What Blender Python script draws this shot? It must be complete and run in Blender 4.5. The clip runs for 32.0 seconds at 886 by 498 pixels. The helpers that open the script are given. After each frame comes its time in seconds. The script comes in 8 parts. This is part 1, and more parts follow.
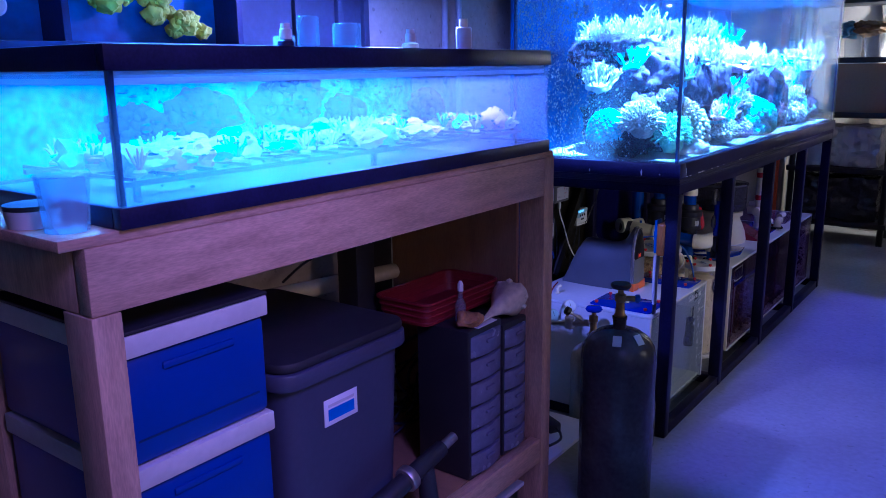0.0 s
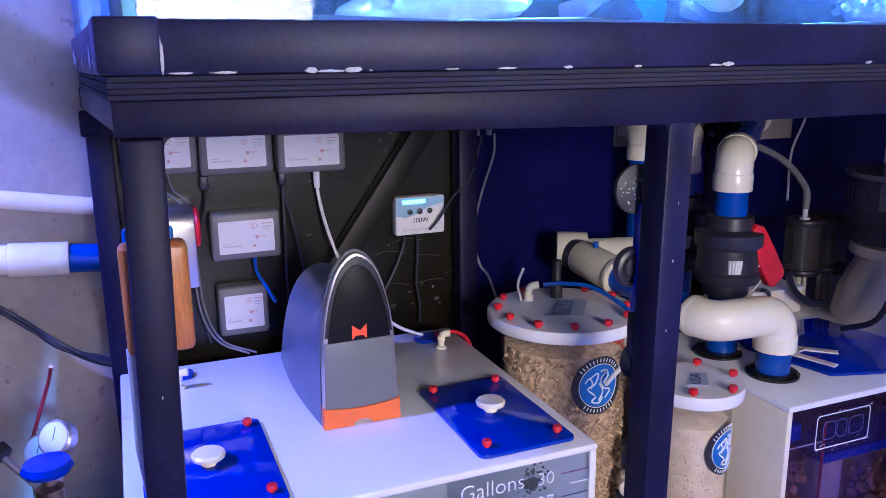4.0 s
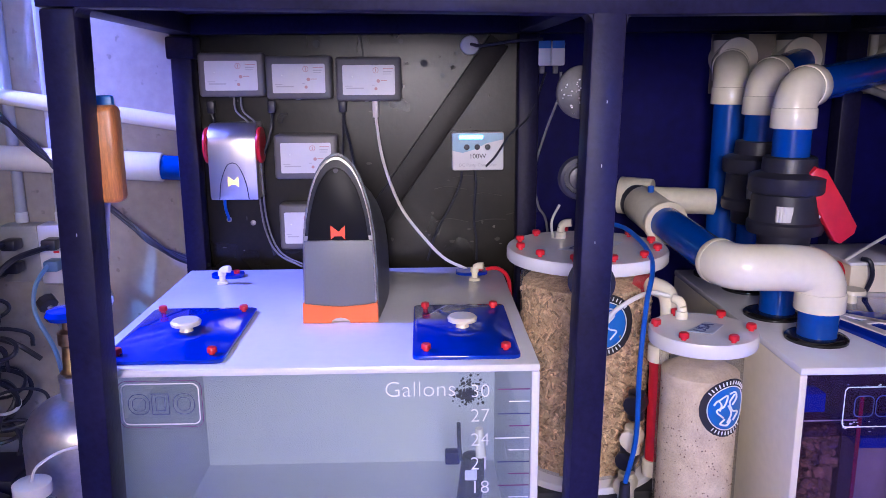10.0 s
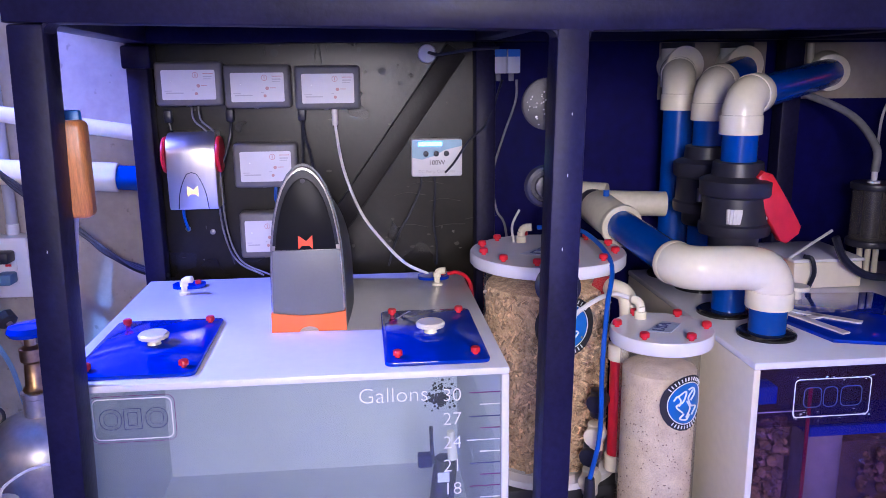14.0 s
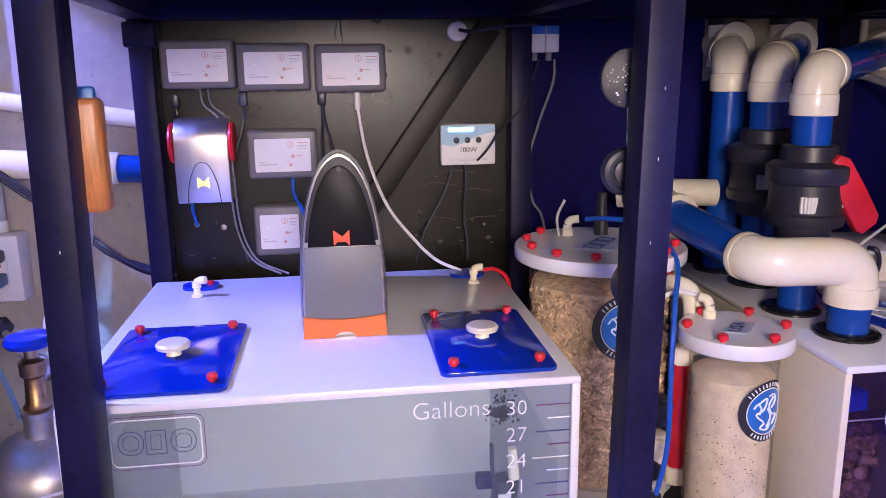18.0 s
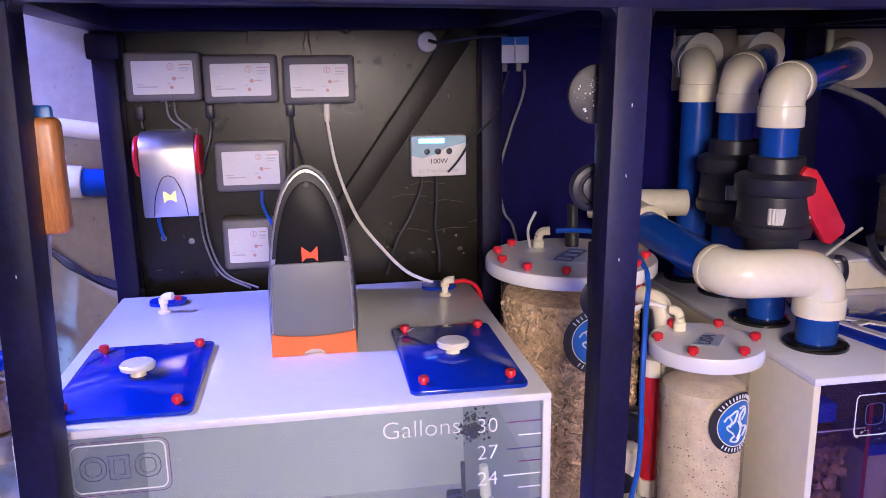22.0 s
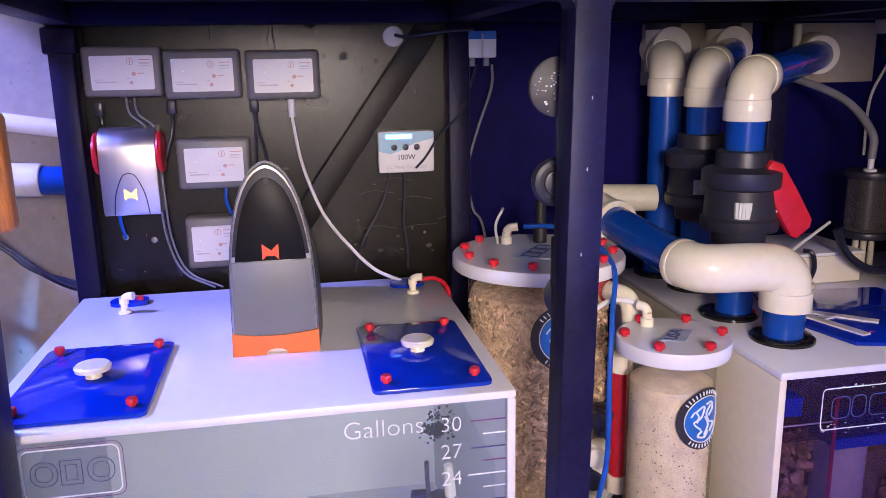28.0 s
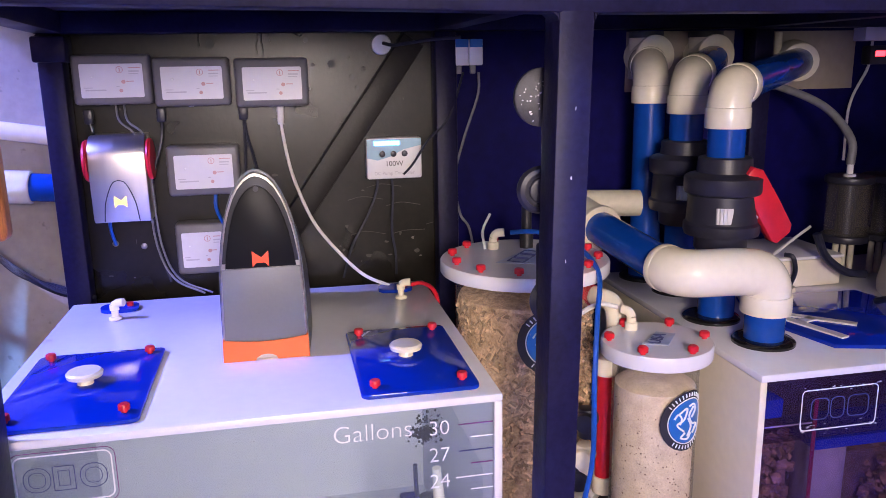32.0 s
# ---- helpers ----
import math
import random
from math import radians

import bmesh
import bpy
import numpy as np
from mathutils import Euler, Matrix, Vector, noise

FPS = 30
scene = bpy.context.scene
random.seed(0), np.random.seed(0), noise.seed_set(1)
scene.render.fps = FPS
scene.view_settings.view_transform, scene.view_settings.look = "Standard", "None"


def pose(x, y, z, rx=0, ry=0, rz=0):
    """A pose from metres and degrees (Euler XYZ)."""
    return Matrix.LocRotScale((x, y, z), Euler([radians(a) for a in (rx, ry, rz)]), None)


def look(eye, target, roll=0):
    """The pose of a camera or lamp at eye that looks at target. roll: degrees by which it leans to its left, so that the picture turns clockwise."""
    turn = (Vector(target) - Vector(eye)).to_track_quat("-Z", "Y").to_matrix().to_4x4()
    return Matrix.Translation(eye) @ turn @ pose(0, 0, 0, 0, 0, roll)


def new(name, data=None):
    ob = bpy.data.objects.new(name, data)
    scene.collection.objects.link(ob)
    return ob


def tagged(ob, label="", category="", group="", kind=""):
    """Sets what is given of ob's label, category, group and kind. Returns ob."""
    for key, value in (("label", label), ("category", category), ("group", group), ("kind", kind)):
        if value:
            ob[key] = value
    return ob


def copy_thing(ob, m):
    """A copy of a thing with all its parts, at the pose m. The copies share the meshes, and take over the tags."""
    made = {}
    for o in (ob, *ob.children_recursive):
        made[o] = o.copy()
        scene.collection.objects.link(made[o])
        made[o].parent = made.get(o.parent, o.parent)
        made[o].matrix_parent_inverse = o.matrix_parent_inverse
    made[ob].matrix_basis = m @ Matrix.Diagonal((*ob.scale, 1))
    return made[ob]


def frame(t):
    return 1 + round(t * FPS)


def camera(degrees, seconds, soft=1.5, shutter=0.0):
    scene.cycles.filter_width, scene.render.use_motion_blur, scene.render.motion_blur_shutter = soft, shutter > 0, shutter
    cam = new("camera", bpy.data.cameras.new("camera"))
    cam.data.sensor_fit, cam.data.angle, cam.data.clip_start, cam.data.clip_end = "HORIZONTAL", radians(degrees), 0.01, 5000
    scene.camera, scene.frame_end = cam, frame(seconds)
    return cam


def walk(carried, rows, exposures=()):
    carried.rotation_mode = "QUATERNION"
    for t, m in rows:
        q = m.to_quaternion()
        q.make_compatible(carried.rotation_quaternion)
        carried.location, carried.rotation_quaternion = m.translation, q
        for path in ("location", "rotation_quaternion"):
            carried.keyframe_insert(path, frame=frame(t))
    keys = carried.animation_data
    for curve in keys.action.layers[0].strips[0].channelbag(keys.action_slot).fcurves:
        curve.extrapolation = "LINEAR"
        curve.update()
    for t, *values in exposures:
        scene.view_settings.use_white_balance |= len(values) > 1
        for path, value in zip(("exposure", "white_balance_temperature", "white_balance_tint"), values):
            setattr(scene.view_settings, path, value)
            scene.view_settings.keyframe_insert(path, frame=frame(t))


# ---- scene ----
cam = camera(58.5, 32.0, soft=0.85)
PATH = [
    (0, (0.059, -0.079, 1.464), (-1.108, 1.483, 1.016), -0.8),
    (0.5, (0.079, 0.372, 1.44), (-0.991, 2.002, 0.993), -0.8),
    (1, (0.141, 0.81, 1.43), (-0.913, 2.452, 0.992), -1.2),
    (1.5, (0.097, 1.214, 1.427), (-0.958, 2.853, 0.981), -0.8),
    (2, (0.104, 1.597, 1.384), (-1.054, 3.165, 0.934), -0.5),
    (2.5, (0.138, 1.93, 1.287), (-1.213, 3.341, 0.857), -0.8),
    (3, (0.035, 2.255, 1.195), (-1.444, 3.528, 0.754), -0.5),
    (3.5, (-0.093, 2.513, 1.091), (-1.696, 3.618, 0.636), -0.4),
    (4, (-0.145, 2.806, 1.055), (-1.949, 3.537, 0.594), -0.7),
    (4.5, (-0.11, 2.96, 1.044), (-2.026, 3.343, 0.618), -0.7),
    (6.5, (0.035, 3.197, 0.89), (-1.914, 3.068, 0.457), -0.5),
    (7, (0.028, 3.211, 0.89), (-1.918, 3.092, 0.444), -0.5),
    (7.5, (0.013, 3.237, 0.884), (-1.937, 3.145, 0.446), -0.3),
    (8, (-0.004, 3.243, 0.9), (-1.955, 3.201, 0.464), -0.3),
    (8.5, (-0.006, 3.247, 0.893), (-1.956, 3.228, 0.452), -0.3),
    (9, (-0.007, 3.259, 0.899), (-1.959, 3.265, 0.464), -0.5),
    (9.5, (-0.005, 3.265, 0.904), (-1.956, 3.295, 0.466), -0.5),
    (10, (-0.002, 3.255, 0.906), (-1.953, 3.306, 0.47), -0.4),
    (10.5, (-0.002, 3.253, 0.901), (-1.952, 3.317, 0.461), -0.4),
    (11, (-0.01, 3.252, 0.902), (-1.96, 3.327, 0.462), -0.5),
    (11.5, (-0.014, 3.251, 0.908), (-1.964, 3.34, 0.473), -0.6),
    (12, (-0.003, 3.239, 0.903), (-1.952, 3.344, 0.47), -0.5),
    (12.5, (0.008, 3.233, 0.897), (-1.938, 3.365, 0.458), -0.5),
    (13, (0.014, 3.224, 0.905), (-1.93, 3.384, 0.465), -0.5),
    (13.5, (0.018, 3.225, 0.916), (-1.925, 3.407, 0.478), -0.6),
    (15.5, (0.016, 3.152, 0.935), (-1.922, 3.363, 0.488), -0.5),
    (16, (-0.007, 3.136, 0.945), (-1.943, 3.346, 0.49), -0.7),
    (16.5, (-0.041, 3.098, 0.992), (-1.977, 3.313, 0.538), -1.0),
    (17, (-0.1, 3.122, 0.985), (-2.036, 3.348, 0.538), -0.8),
    (17.5, (-0.149, 3.112, 0.916), (-2.081, 3.36, 0.463), -0.7),
    (18, (-0.124, 3.118, 0.899), (-2.055, 3.371, 0.443), -0.8),
    (18.5, (-0.121, 3.127, 0.914), (-2.051, 3.39, 0.458), -0.9),
    (19, (-0.132, 3.134, 0.902), (-2.06, 3.411, 0.45), -0.9),
    (19.5, (-0.141, 3.134, 0.903), (-2.067, 3.422, 0.445), -0.9),
    (20, (-0.153, 3.133, 0.899), (-2.077, 3.423, 0.438), -0.9),
    (20.5, (-0.155, 3.136, 0.901), (-2.082, 3.43, 0.45), -0.9),
    (21, (-0.142, 3.141, 0.908), (-2.067, 3.442, 0.46), -0.9),
    (21.5, (-0.136, 3.139, 0.915), (-2.06, 3.448, 0.465), -0.9),
    (22, (-0.136, 3.13, 0.915), (-2.059, 3.442, 0.464), -0.9),
    (22.5, (-0.131, 3.135, 0.918), (-2.055, 3.453, 0.471), -0.9),
    (23, (-0.13, 3.135, 0.919), (-2.053, 3.453, 0.47), -1.0),
    (23.5, (-0.134, 3.133, 0.914), (-2.056, 3.456, 0.465), -0.9),
    (24, (-0.141, 3.131, 0.912), (-2.063, 3.455, 0.461), -1.0),
    (24.5, (-0.144, 3.13, 0.912), (-2.064, 3.456, 0.459), -1.0),
    (26.5, (-0.137, 3.13, 0.91), (-2.055, 3.47, 0.456), -1.0),
    (27, (-0.132, 3.151, 0.914), (-2.049, 3.499, 0.461), -1.0),
    (27.5, (-0.135, 3.161, 0.911), (-2.051, 3.515, 0.459), -1.0),
    (28, (-0.148, 3.157, 0.908), (-2.062, 3.516, 0.452), -1.0),
    (28.5, (-0.151, 3.156, 0.908), (-2.065, 3.521, 0.454), -0.9),
    (29, (-0.146, 3.159, 0.909), (-2.059, 3.529, 0.453), -1.0),
    (29.5, (-0.144, 3.166, 0.911), (-2.056, 3.54, 0.457), -0.9),
    (30, (-0.145, 3.165, 0.911), (-2.055, 3.546, 0.456), -0.9),
    (30.5, (-0.144, 3.168, 0.914), (-2.053, 3.554, 0.459), -0.9),
    (31, (-0.144, 3.153, 0.914), (-2.053, 3.542, 0.461), -0.9),
    (31.5, (-0.14, 3.143, 0.913), (-2.049, 3.531, 0.46), -0.9),
    (32, (-0.131, 3.155, 0.918), (-2.04, 3.543, 0.467), -1.0),
]
EXPOSURES = [(0, -1.0, 5050, 13), (1.0, -0.93, 5050, 12), (2.0, -0.97, 4980, 24), (3.0, -0.38, 5350, 29), (4.0, 0.62, 5150, 19),
             (6.5, 0.82, 4950, 20), (9, 0.78, 5300, 25), (12, 0.8, 5150, 23), (16, 0.86, 5250, 24), (18, 0.83, 6000, 22), (32, 0.88, 5950, 21)]
walk(cam, [(t, look(eye, target, roll)) for t, eye, target, roll in PATH], EXPOSURES)

# ---- world and lights ----
world = bpy.data.worlds.new("world")
scene.world = world
world.use_nodes = True
world.node_tree.nodes["Background"].inputs[0].default_value = (0.05, 0.06, 0.2, 1)
world.node_tree.nodes["Background"].inputs[1].default_value = 0.05


def area(name, eye, target, sx, sy, power, color, spread=180):
    d = bpy.data.lights.new(name, "AREA")
    d.shape, d.size, d.size_y, d.energy, d.color, d.spread = "RECTANGLE", sx, sy, power, color, radians(spread)
    ob = new(name, d)
    ob.matrix_world = look(eye, target)
    return ob


BLUE = (0.19, 0.42, 1.0)


def down(name, x, y, z, sx, sy, power, color, spread=180):
    """A panel of light that looks straight down, sx along x and sy along y."""
    ob = area(name, (x, y, z), (x, y, 0), sx, sy, power, color, spread)
    ob.matrix_world = Matrix.Translation((x, y, z))
    return ob


# reef lights over the big aquarium, one over each half
down("reef_light_lamp", -1.35, 3.49, 2.02, 0.63, 1.25, 760, BLUE, 6)
down("reef_light_lamp", -1.35, 4.81, 2.02, 0.63, 1.29, 760, BLUE, 6)
# tilted strips added as fill, to brighten the fronts of the corals
for y_lamp in (3.50, 4.78):
    area("reef_light_lamp", (-1.045, y_lamp, 2.02), (-1.36, y_lamp, 1.1), 1.16, 0.09, 600, BLUE, 24)
# two pods over the frag tank
down("frag_light_lamp", -1.34, 1.0, 1.76, 0.2, 0.5, 90, (0.1, 0.34, 1.0), 104)
down("frag_light_lamp", -1.34, 1.62, 1.75, 0.03, 0.03, 66, (0.24, 0.26, 1.0))
# violet lamps added over the walkway, standing in for the aquarium's spill on the floor
down("front_light_lamp", -0.25, 3.95, 2.62, 1.3, 2.9, 16, (0.16, 0.12, 1.0), 7)
down("front_light_lamp", -0.05, 5.25, 2.62, 1.0, 0.34, 2.2, (0.16, 0.20, 1.0), 5)
# aimed violet fill, added to brighten the far bays and wall
area("front_light_lamp", (0.35, 4.9, 2.5), (-1.5, 5.1, 0.75), 0.5, 0.9, 5.0, (0.33, 0.26, 1.0), 50)
# warm white light added behind the walker to light the bays, source unseen
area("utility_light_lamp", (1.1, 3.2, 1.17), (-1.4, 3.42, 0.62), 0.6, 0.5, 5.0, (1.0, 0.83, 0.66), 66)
# dim warm fill added to brighten the bench at the near end of the room
area("side_light_lamp", (1.9, 0.2, 1.9), (-1.1, 1.2, 0.85), 0.4, 0.4, 1.7, (1.0, 0.6, 0.5), 44)
# unseen violet fill over the near end of the walkway, added for the bench and drawers
area("near_strip_lamp", (0.5, 0.4, 2.5), (-1.15, 1.0, 0.75), 0.4, 1.0, 10.5, (0.36, 0.23, 1.0), 48)
# bulb behind the storage rack
bulb_light = bpy.data.lights.new("bulb_lamp", "POINT")
bulb_light.energy, bulb_light.color, bulb_light.shadow_soft_size = 98, (1.0, 0.86, 0.66), 0.04
new("bulb_lamp", bulb_light).location = (-0.70, 7.45, 1.53)


# ---- materials ----
def mat(name, color, rough=0.5, metal=0.0, var=0.25, scale=6.0, bump=0.15, fine=60.0, dark=None, spec=0.5, stretch=None, coat=0.0, emit=None):
    """A principled surface with two scales of colour variation, uneven gloss and a little relief."""
    m = bpy.data.materials.new(name)
    m.use_nodes = True
    nt = m.node_tree
    p = nt.nodes["Principled BSDF"]
    L = nt.links.new
    co = nt.nodes.new("ShaderNodeTexCoord")
    mp = nt.nodes.new("ShaderNodeMapping")
    if stretch:
        mp.inputs["Scale"].default_value = stretch
    L(co.outputs["Object"], mp.inputs["Vector"])
    n1, n2 = nt.nodes.new("ShaderNodeTexNoise"), nt.nodes.new("ShaderNodeTexNoise")
    for n, s, d in ((n1, scale, 4), (n2, fine, 3)):
        n.inputs["Scale"].default_value, n.inputs["Detail"].default_value = s, d
        L(mp.outputs["Vector"], n.inputs["Vector"])
    mixn = nt.nodes.new("ShaderNodeMath")
    mixn.operation = "MULTIPLY_ADD"
    mixn.inputs[1].default_value = 0.4
    L(n2.outputs["Fac"], mixn.inputs[0])
    half = nt.nodes.new("ShaderNodeMath")
    half.operation = "MULTIPLY"
    half.inputs[1].default_value = 0.6
    L(n1.outputs["Fac"], half.inputs[0])
    L(half.outputs[0], mixn.inputs[2])
    ramp = nt.nodes.new("ShaderNodeValToRGB")
    ramp.color_ramp.elements[0].position, ramp.color_ramp.elements[1].position = 0.32, 0.68
    dk = dark or tuple(c * (1 - var) for c in color)
    lt = tuple(min(1, c * (1 + var * 0.5)) for c in color)
    ramp.color_ramp.elements[0].color = (*dk, 1)
    ramp.color_ramp.elements[1].color = (*lt, 1)
    L(mixn.outputs[0], ramp.inputs[0])
    L(ramp.outputs[0], p.inputs["Base Color"])
    rr = nt.nodes.new("ShaderNodeMapRange")
    rr.inputs["To Min"].default_value, rr.inputs["To Max"].default_value = max(0.02, rough * 0.8), min(1, rough * 1.25)
    L(n1.outputs["Fac"], rr.inputs["Value"])
    L(rr.outputs[0], p.inputs["Roughness"])
    p.inputs["Metallic"].default_value = metal
    p.inputs["Specular IOR Level"].default_value = spec
    p.inputs["Coat Weight"].default_value = coat
    if emit:
        p.inputs["Emission Color"].default_value = (*emit[0], 1)
        p.inputs["Emission Strength"].default_value = emit[1]
    if bump:
        b = nt.nodes.new("ShaderNodeBump")
        b.inputs["Strength"].default_value, b.inputs["Distance"].default_value = bump, 0.004
        L(mixn.outputs[0], b.inputs["Height"])
        L(b.outputs[0], p.inputs["Normal"])
    return m


def clear(name, tint, opaque=0.0, body=(0.5, 0.5, 0.5), rough=0.03, gloss=0.55):
    """Thin clear sheet: lets light straight through, tinted, with gloss by the angle and a share of milky body."""
    m = bpy.data.materials.new(name)
    m.use_nodes = True
    nt = m.node_tree
    nt.nodes.clear()
    L = nt.links.new
    out = nt.nodes.new("ShaderNodeOutputMaterial")
    tr, gl, di = nt.nodes.new("ShaderNodeBsdfTransparent"), nt.nodes.new("ShaderNodeBsdfGlossy"), nt.nodes.new("ShaderNodeBsdfDiffuse")
    tr.inputs[0].default_value, gl.inputs["Roughness"].default_value = (*tint, 1), rough
    noise_t = nt.nodes.new("ShaderNodeTexNoise")
    noise_t.inputs["Scale"].default_value = 9
    tex = nt.nodes.new("ShaderNodeTexCoord")
    L(tex.outputs["Object"], noise_t.inputs["Vector"])
    ramp = nt.nodes.new("ShaderNodeValToRGB")
    ramp.color_ramp.elements[0].color = (*[c * 0.85 for c in body], 1)
    ramp.color_ramp.elements[1].color = (*body, 1)
    L(noise_t.outputs["Fac"], ramp.inputs[0])
    L(ramp.outputs[0], di.inputs[0])
    lw = nt.nodes.new("ShaderNodeLayerWeight")
    lw.inputs[0].default_value = 0.5
    pw = nt.nodes.new("ShaderNodeMath")
    pw.operation = "POWER"
    pw.inputs[1].default_value = 4.5
    L(lw.outputs["Facing"], pw.inputs[0])
    fr = nt.nodes.new("ShaderNodeMath")
    fr.operation = "MULTIPLY_ADD"
    fr.inputs[1].default_value, fr.inputs[2].default_value = gloss, 0.025
    L(pw.outputs[0], fr.inputs[0])
    a, b = nt.nodes.new("ShaderNodeMixShader"), nt.nodes.new("ShaderNodeMixShader")
    a.inputs[0].default_value = opaque
    L(tr.outputs[0], a.inputs[1])
    L(di.outputs[0], a.inputs[2])
    L(fr.outputs[0], b.inputs[0])
    L(a.outputs[0], b.inputs[1])
    L(gl.outputs[0], b.inputs[2])
    L(b.outputs[0], out.inputs[0])
    return m


def concrete(name, base, blot, holes=0.0):
    m = mat(name, base, 0.85, 0, 0.22, 2.2, 0.35, 45)
    nt = m.node_tree
    p = nt.nodes["Principled BSDF"]
    src = p.inputs["Base Color"].links[0].from_socket
    co = nt.nodes.new("ShaderNodeTexCoord")
    vo = nt.nodes.new("ShaderNodeTexNoise")
    vo.inputs["Scale"].default_value, vo.inputs["Detail"].default_value, vo.inputs["Roughness"].default_value = 42, 2.0, 0.5
    nt.links.new(co.outputs["Object"], vo.inputs["Vector"])
    r = nt.nodes.new("ShaderNodeValToRGB")
    r.color_ramp.elements[0].position, r.color_ramp.elements[1].position = 0.665, 0.73
    r.color_ramp.elements[0].color, r.color_ramp.elements[1].color = (0, 0, 0, 1), (blot, blot, blot, 1)
    nt.links.new(vo.outputs["Fac"], r.inputs[0])
    mx = nt.nodes.new("ShaderNodeMix")
    mx.data_type = "RGBA"
    nt.links.new(r.outputs[0], mx.inputs[0])
    nt.links.new(src, mx.inputs[6])
    mx.inputs[7].default_value = (*[c * 0.35 for c in base], 1)
    nt.links.new(mx.outputs[2], p.inputs["Base Color"])
    return m


WALL = concrete("wall_concrete", (0.42, 0.38, 0.33), 0.55)
FLOOR = concrete("floor_concrete", (0.30, 0.30, 0.31), 0.35)
PLASTER = mat("painted_board", (0.55, 0.55, 0.56), 0.8, 0, 0.1, 3, 0.1)
STEEL = mat("black_painted_steel", (0.012, 0.0105, 0.042), 0.42, 0, 0.5, 9, 0.25, 120, spec=0.14)
TRIM = mat("black_plastic_trim", (0.018, 0.017, 0.066), 0.4, 0, 0.4, 12, 0.15, 150, spec=0.2)
MAT_FOAM = mat("black_foam_mat", (0.020, 0.018, 0.050), 0.8, 0, 0.4, 30, 0.5, 200)
CHALK = mat("salt_creep", (0.6, 0.6, 0.62), 0.9, 0, 0.3, 60, 0.6, 300)
# BOARD and NAVY are one black wall paint, coloured as warmly lit and blue-shaded
BOARD = mat("black_painted_concrete", (0.010, 0.0082, 0.0048), 0.28, 0, 0.7, 5, 0.22, 70, spec=0.36)
BRACEBLACK = mat("black_brace_paint", (0.013, 0.011, 0.0085), 0.45, 0, 0.5, 9, 0.2, 120, spec=0.28)
NAVY = mat("navy_wall_shade_and_bracket", (0.004, 0.003, 0.075), 0.5, 0, 0.4, 5, 0.4, 40, spec=0.1)
BARE = mat("bare_concrete_patch", (0.38, 0.33, 0.26), 0.85, 0, 0.15, 8, 0.2)
ACRYL = mat("white_acrylic", (0.80, 0.79, 0.80), 0.22, 0, 0.05, 5, 0.02, 60)
IVORY = mat("ivory_acrylic", (0.85, 0.78, 0.60), 0.3, 0, 0.08, 4, 0.02)
FROST = clear("frosted_acrylic", (0.90, 0.96, 0.98), 0.05, (0.60, 0.70, 0.79), 0.08)
SUMPGLASS = clear("stained_acrylic", (0.72, 0.62, 0.78), 0.02, (0.24, 0.12, 0.32), 0.04)
TUBE = clear("clear_acrylic_tube", (0.86, 0.86, 0.86), 0.08, (0.5, 0.45, 0.38), 0.05)
BOTTLE = clear("clear_plastic_bottle", (0.82, 0.85, 0.9), 0.2, (0.5, 0.55, 0.65), 0.1)
FILM = clear("plastic_sheeting", (0.8, 0.8, 0.85), 0.7, (0.66, 0.66, 0.7), 0.14)
WATERTOP = clear("water_surface", (0.75, 0.92, 1.0), 0.1, (0.5, 0.8, 1.0), 0.02)
RIPPLE = clear("rippled_water", (0.8, 0.95, 1.0), 0.0, (0.6, 0.85, 1.0), 0.02)
# pale translucent half stands in for the bright reflection under the surface
_nt = RIPPLE.node_tree
_trl = _nt.nodes.new("ShaderNodeBsdfTranslucent")
_trl.inputs[0].default_value = (0.75, 0.92, 1.0, 1)
_mix = [n for n in _nt.nodes if n.type == "MIX_SHADER"][0]
_mix.inputs[0].default_value = 0.5
_nt.links.new(_trl.outputs[0], _mix.inputs[2])
# frag tank panes: the milky share stands in for the lit haze of the water
TANKHAZE = RIPPLE.copy()
TANKHAZE.name = "fogged_tank_glass"
[n for n in TANKHAZE.node_tree.nodes if n.type == "MIX_SHADER"][0].inputs[0].default_value = 0.10
# aquarium panes: blue haze of the lit water put into the glass
HAZY = RIPPLE.copy()
HAZY.name = "hazy_aquarium_glass"
[n for n in HAZY.node_tree.nodes if n.type == "MIX_SHADER"][0].inputs[0].default_value = 0.13
STILL = clear("still_water", (0.93, 0.95, 0.98), 0.01, (0.7, 0.72, 0.8), 0.2, 0.06)
LIDBLUE = mat("blue_acrylic", (0.006, 0.03, 0.38), 0.025, 0, 0.1, 8, 0.0)
PVC = mat("white_pvc", (0.86, 0.80, 0.62), 0.2, 0, 0.07, 12, 0.05, 90)
PVCOLD = mat("aged_pvc", (0.62, 0.58, 0.46), 0.4, 0, 0.15, 12, 0.05, 90)
PVCBLUE = mat("blue_pvc_pipe", (0.006, 0.062, 0.38), 0.2, 0, 0.15, 12, 0.05, 90)
UNION = mat("dark_grey_union", (0.024, 0.024, 0.040), 0.38, 0, 0.25, 20, 0.1, 120)
RED = mat("red_plastic", (0.62, 0.015, 0.03), 0.35, 0, 0.12, 30, 0.05)
REDACR = mat("red_acrylic", (0.20, 0.012, 0.05), 0.2, 0, 0.1, 10, 0.0)
ORANGE = mat("orange_plastic", (0.85, 0.16, 0.02), 0.35, 0, 0.08, 20, 0.03)
GREYFACE = mat("grey_satin_plastic", (0.16, 0.165, 0.18), 0.4, 0, 0.06, 20, 0.06, 250)
GREYBODY = mat("grey_case_plastic", (0.13, 0.14, 0.16), 0.36, 0, 0.1, 20, 0.05, 200)
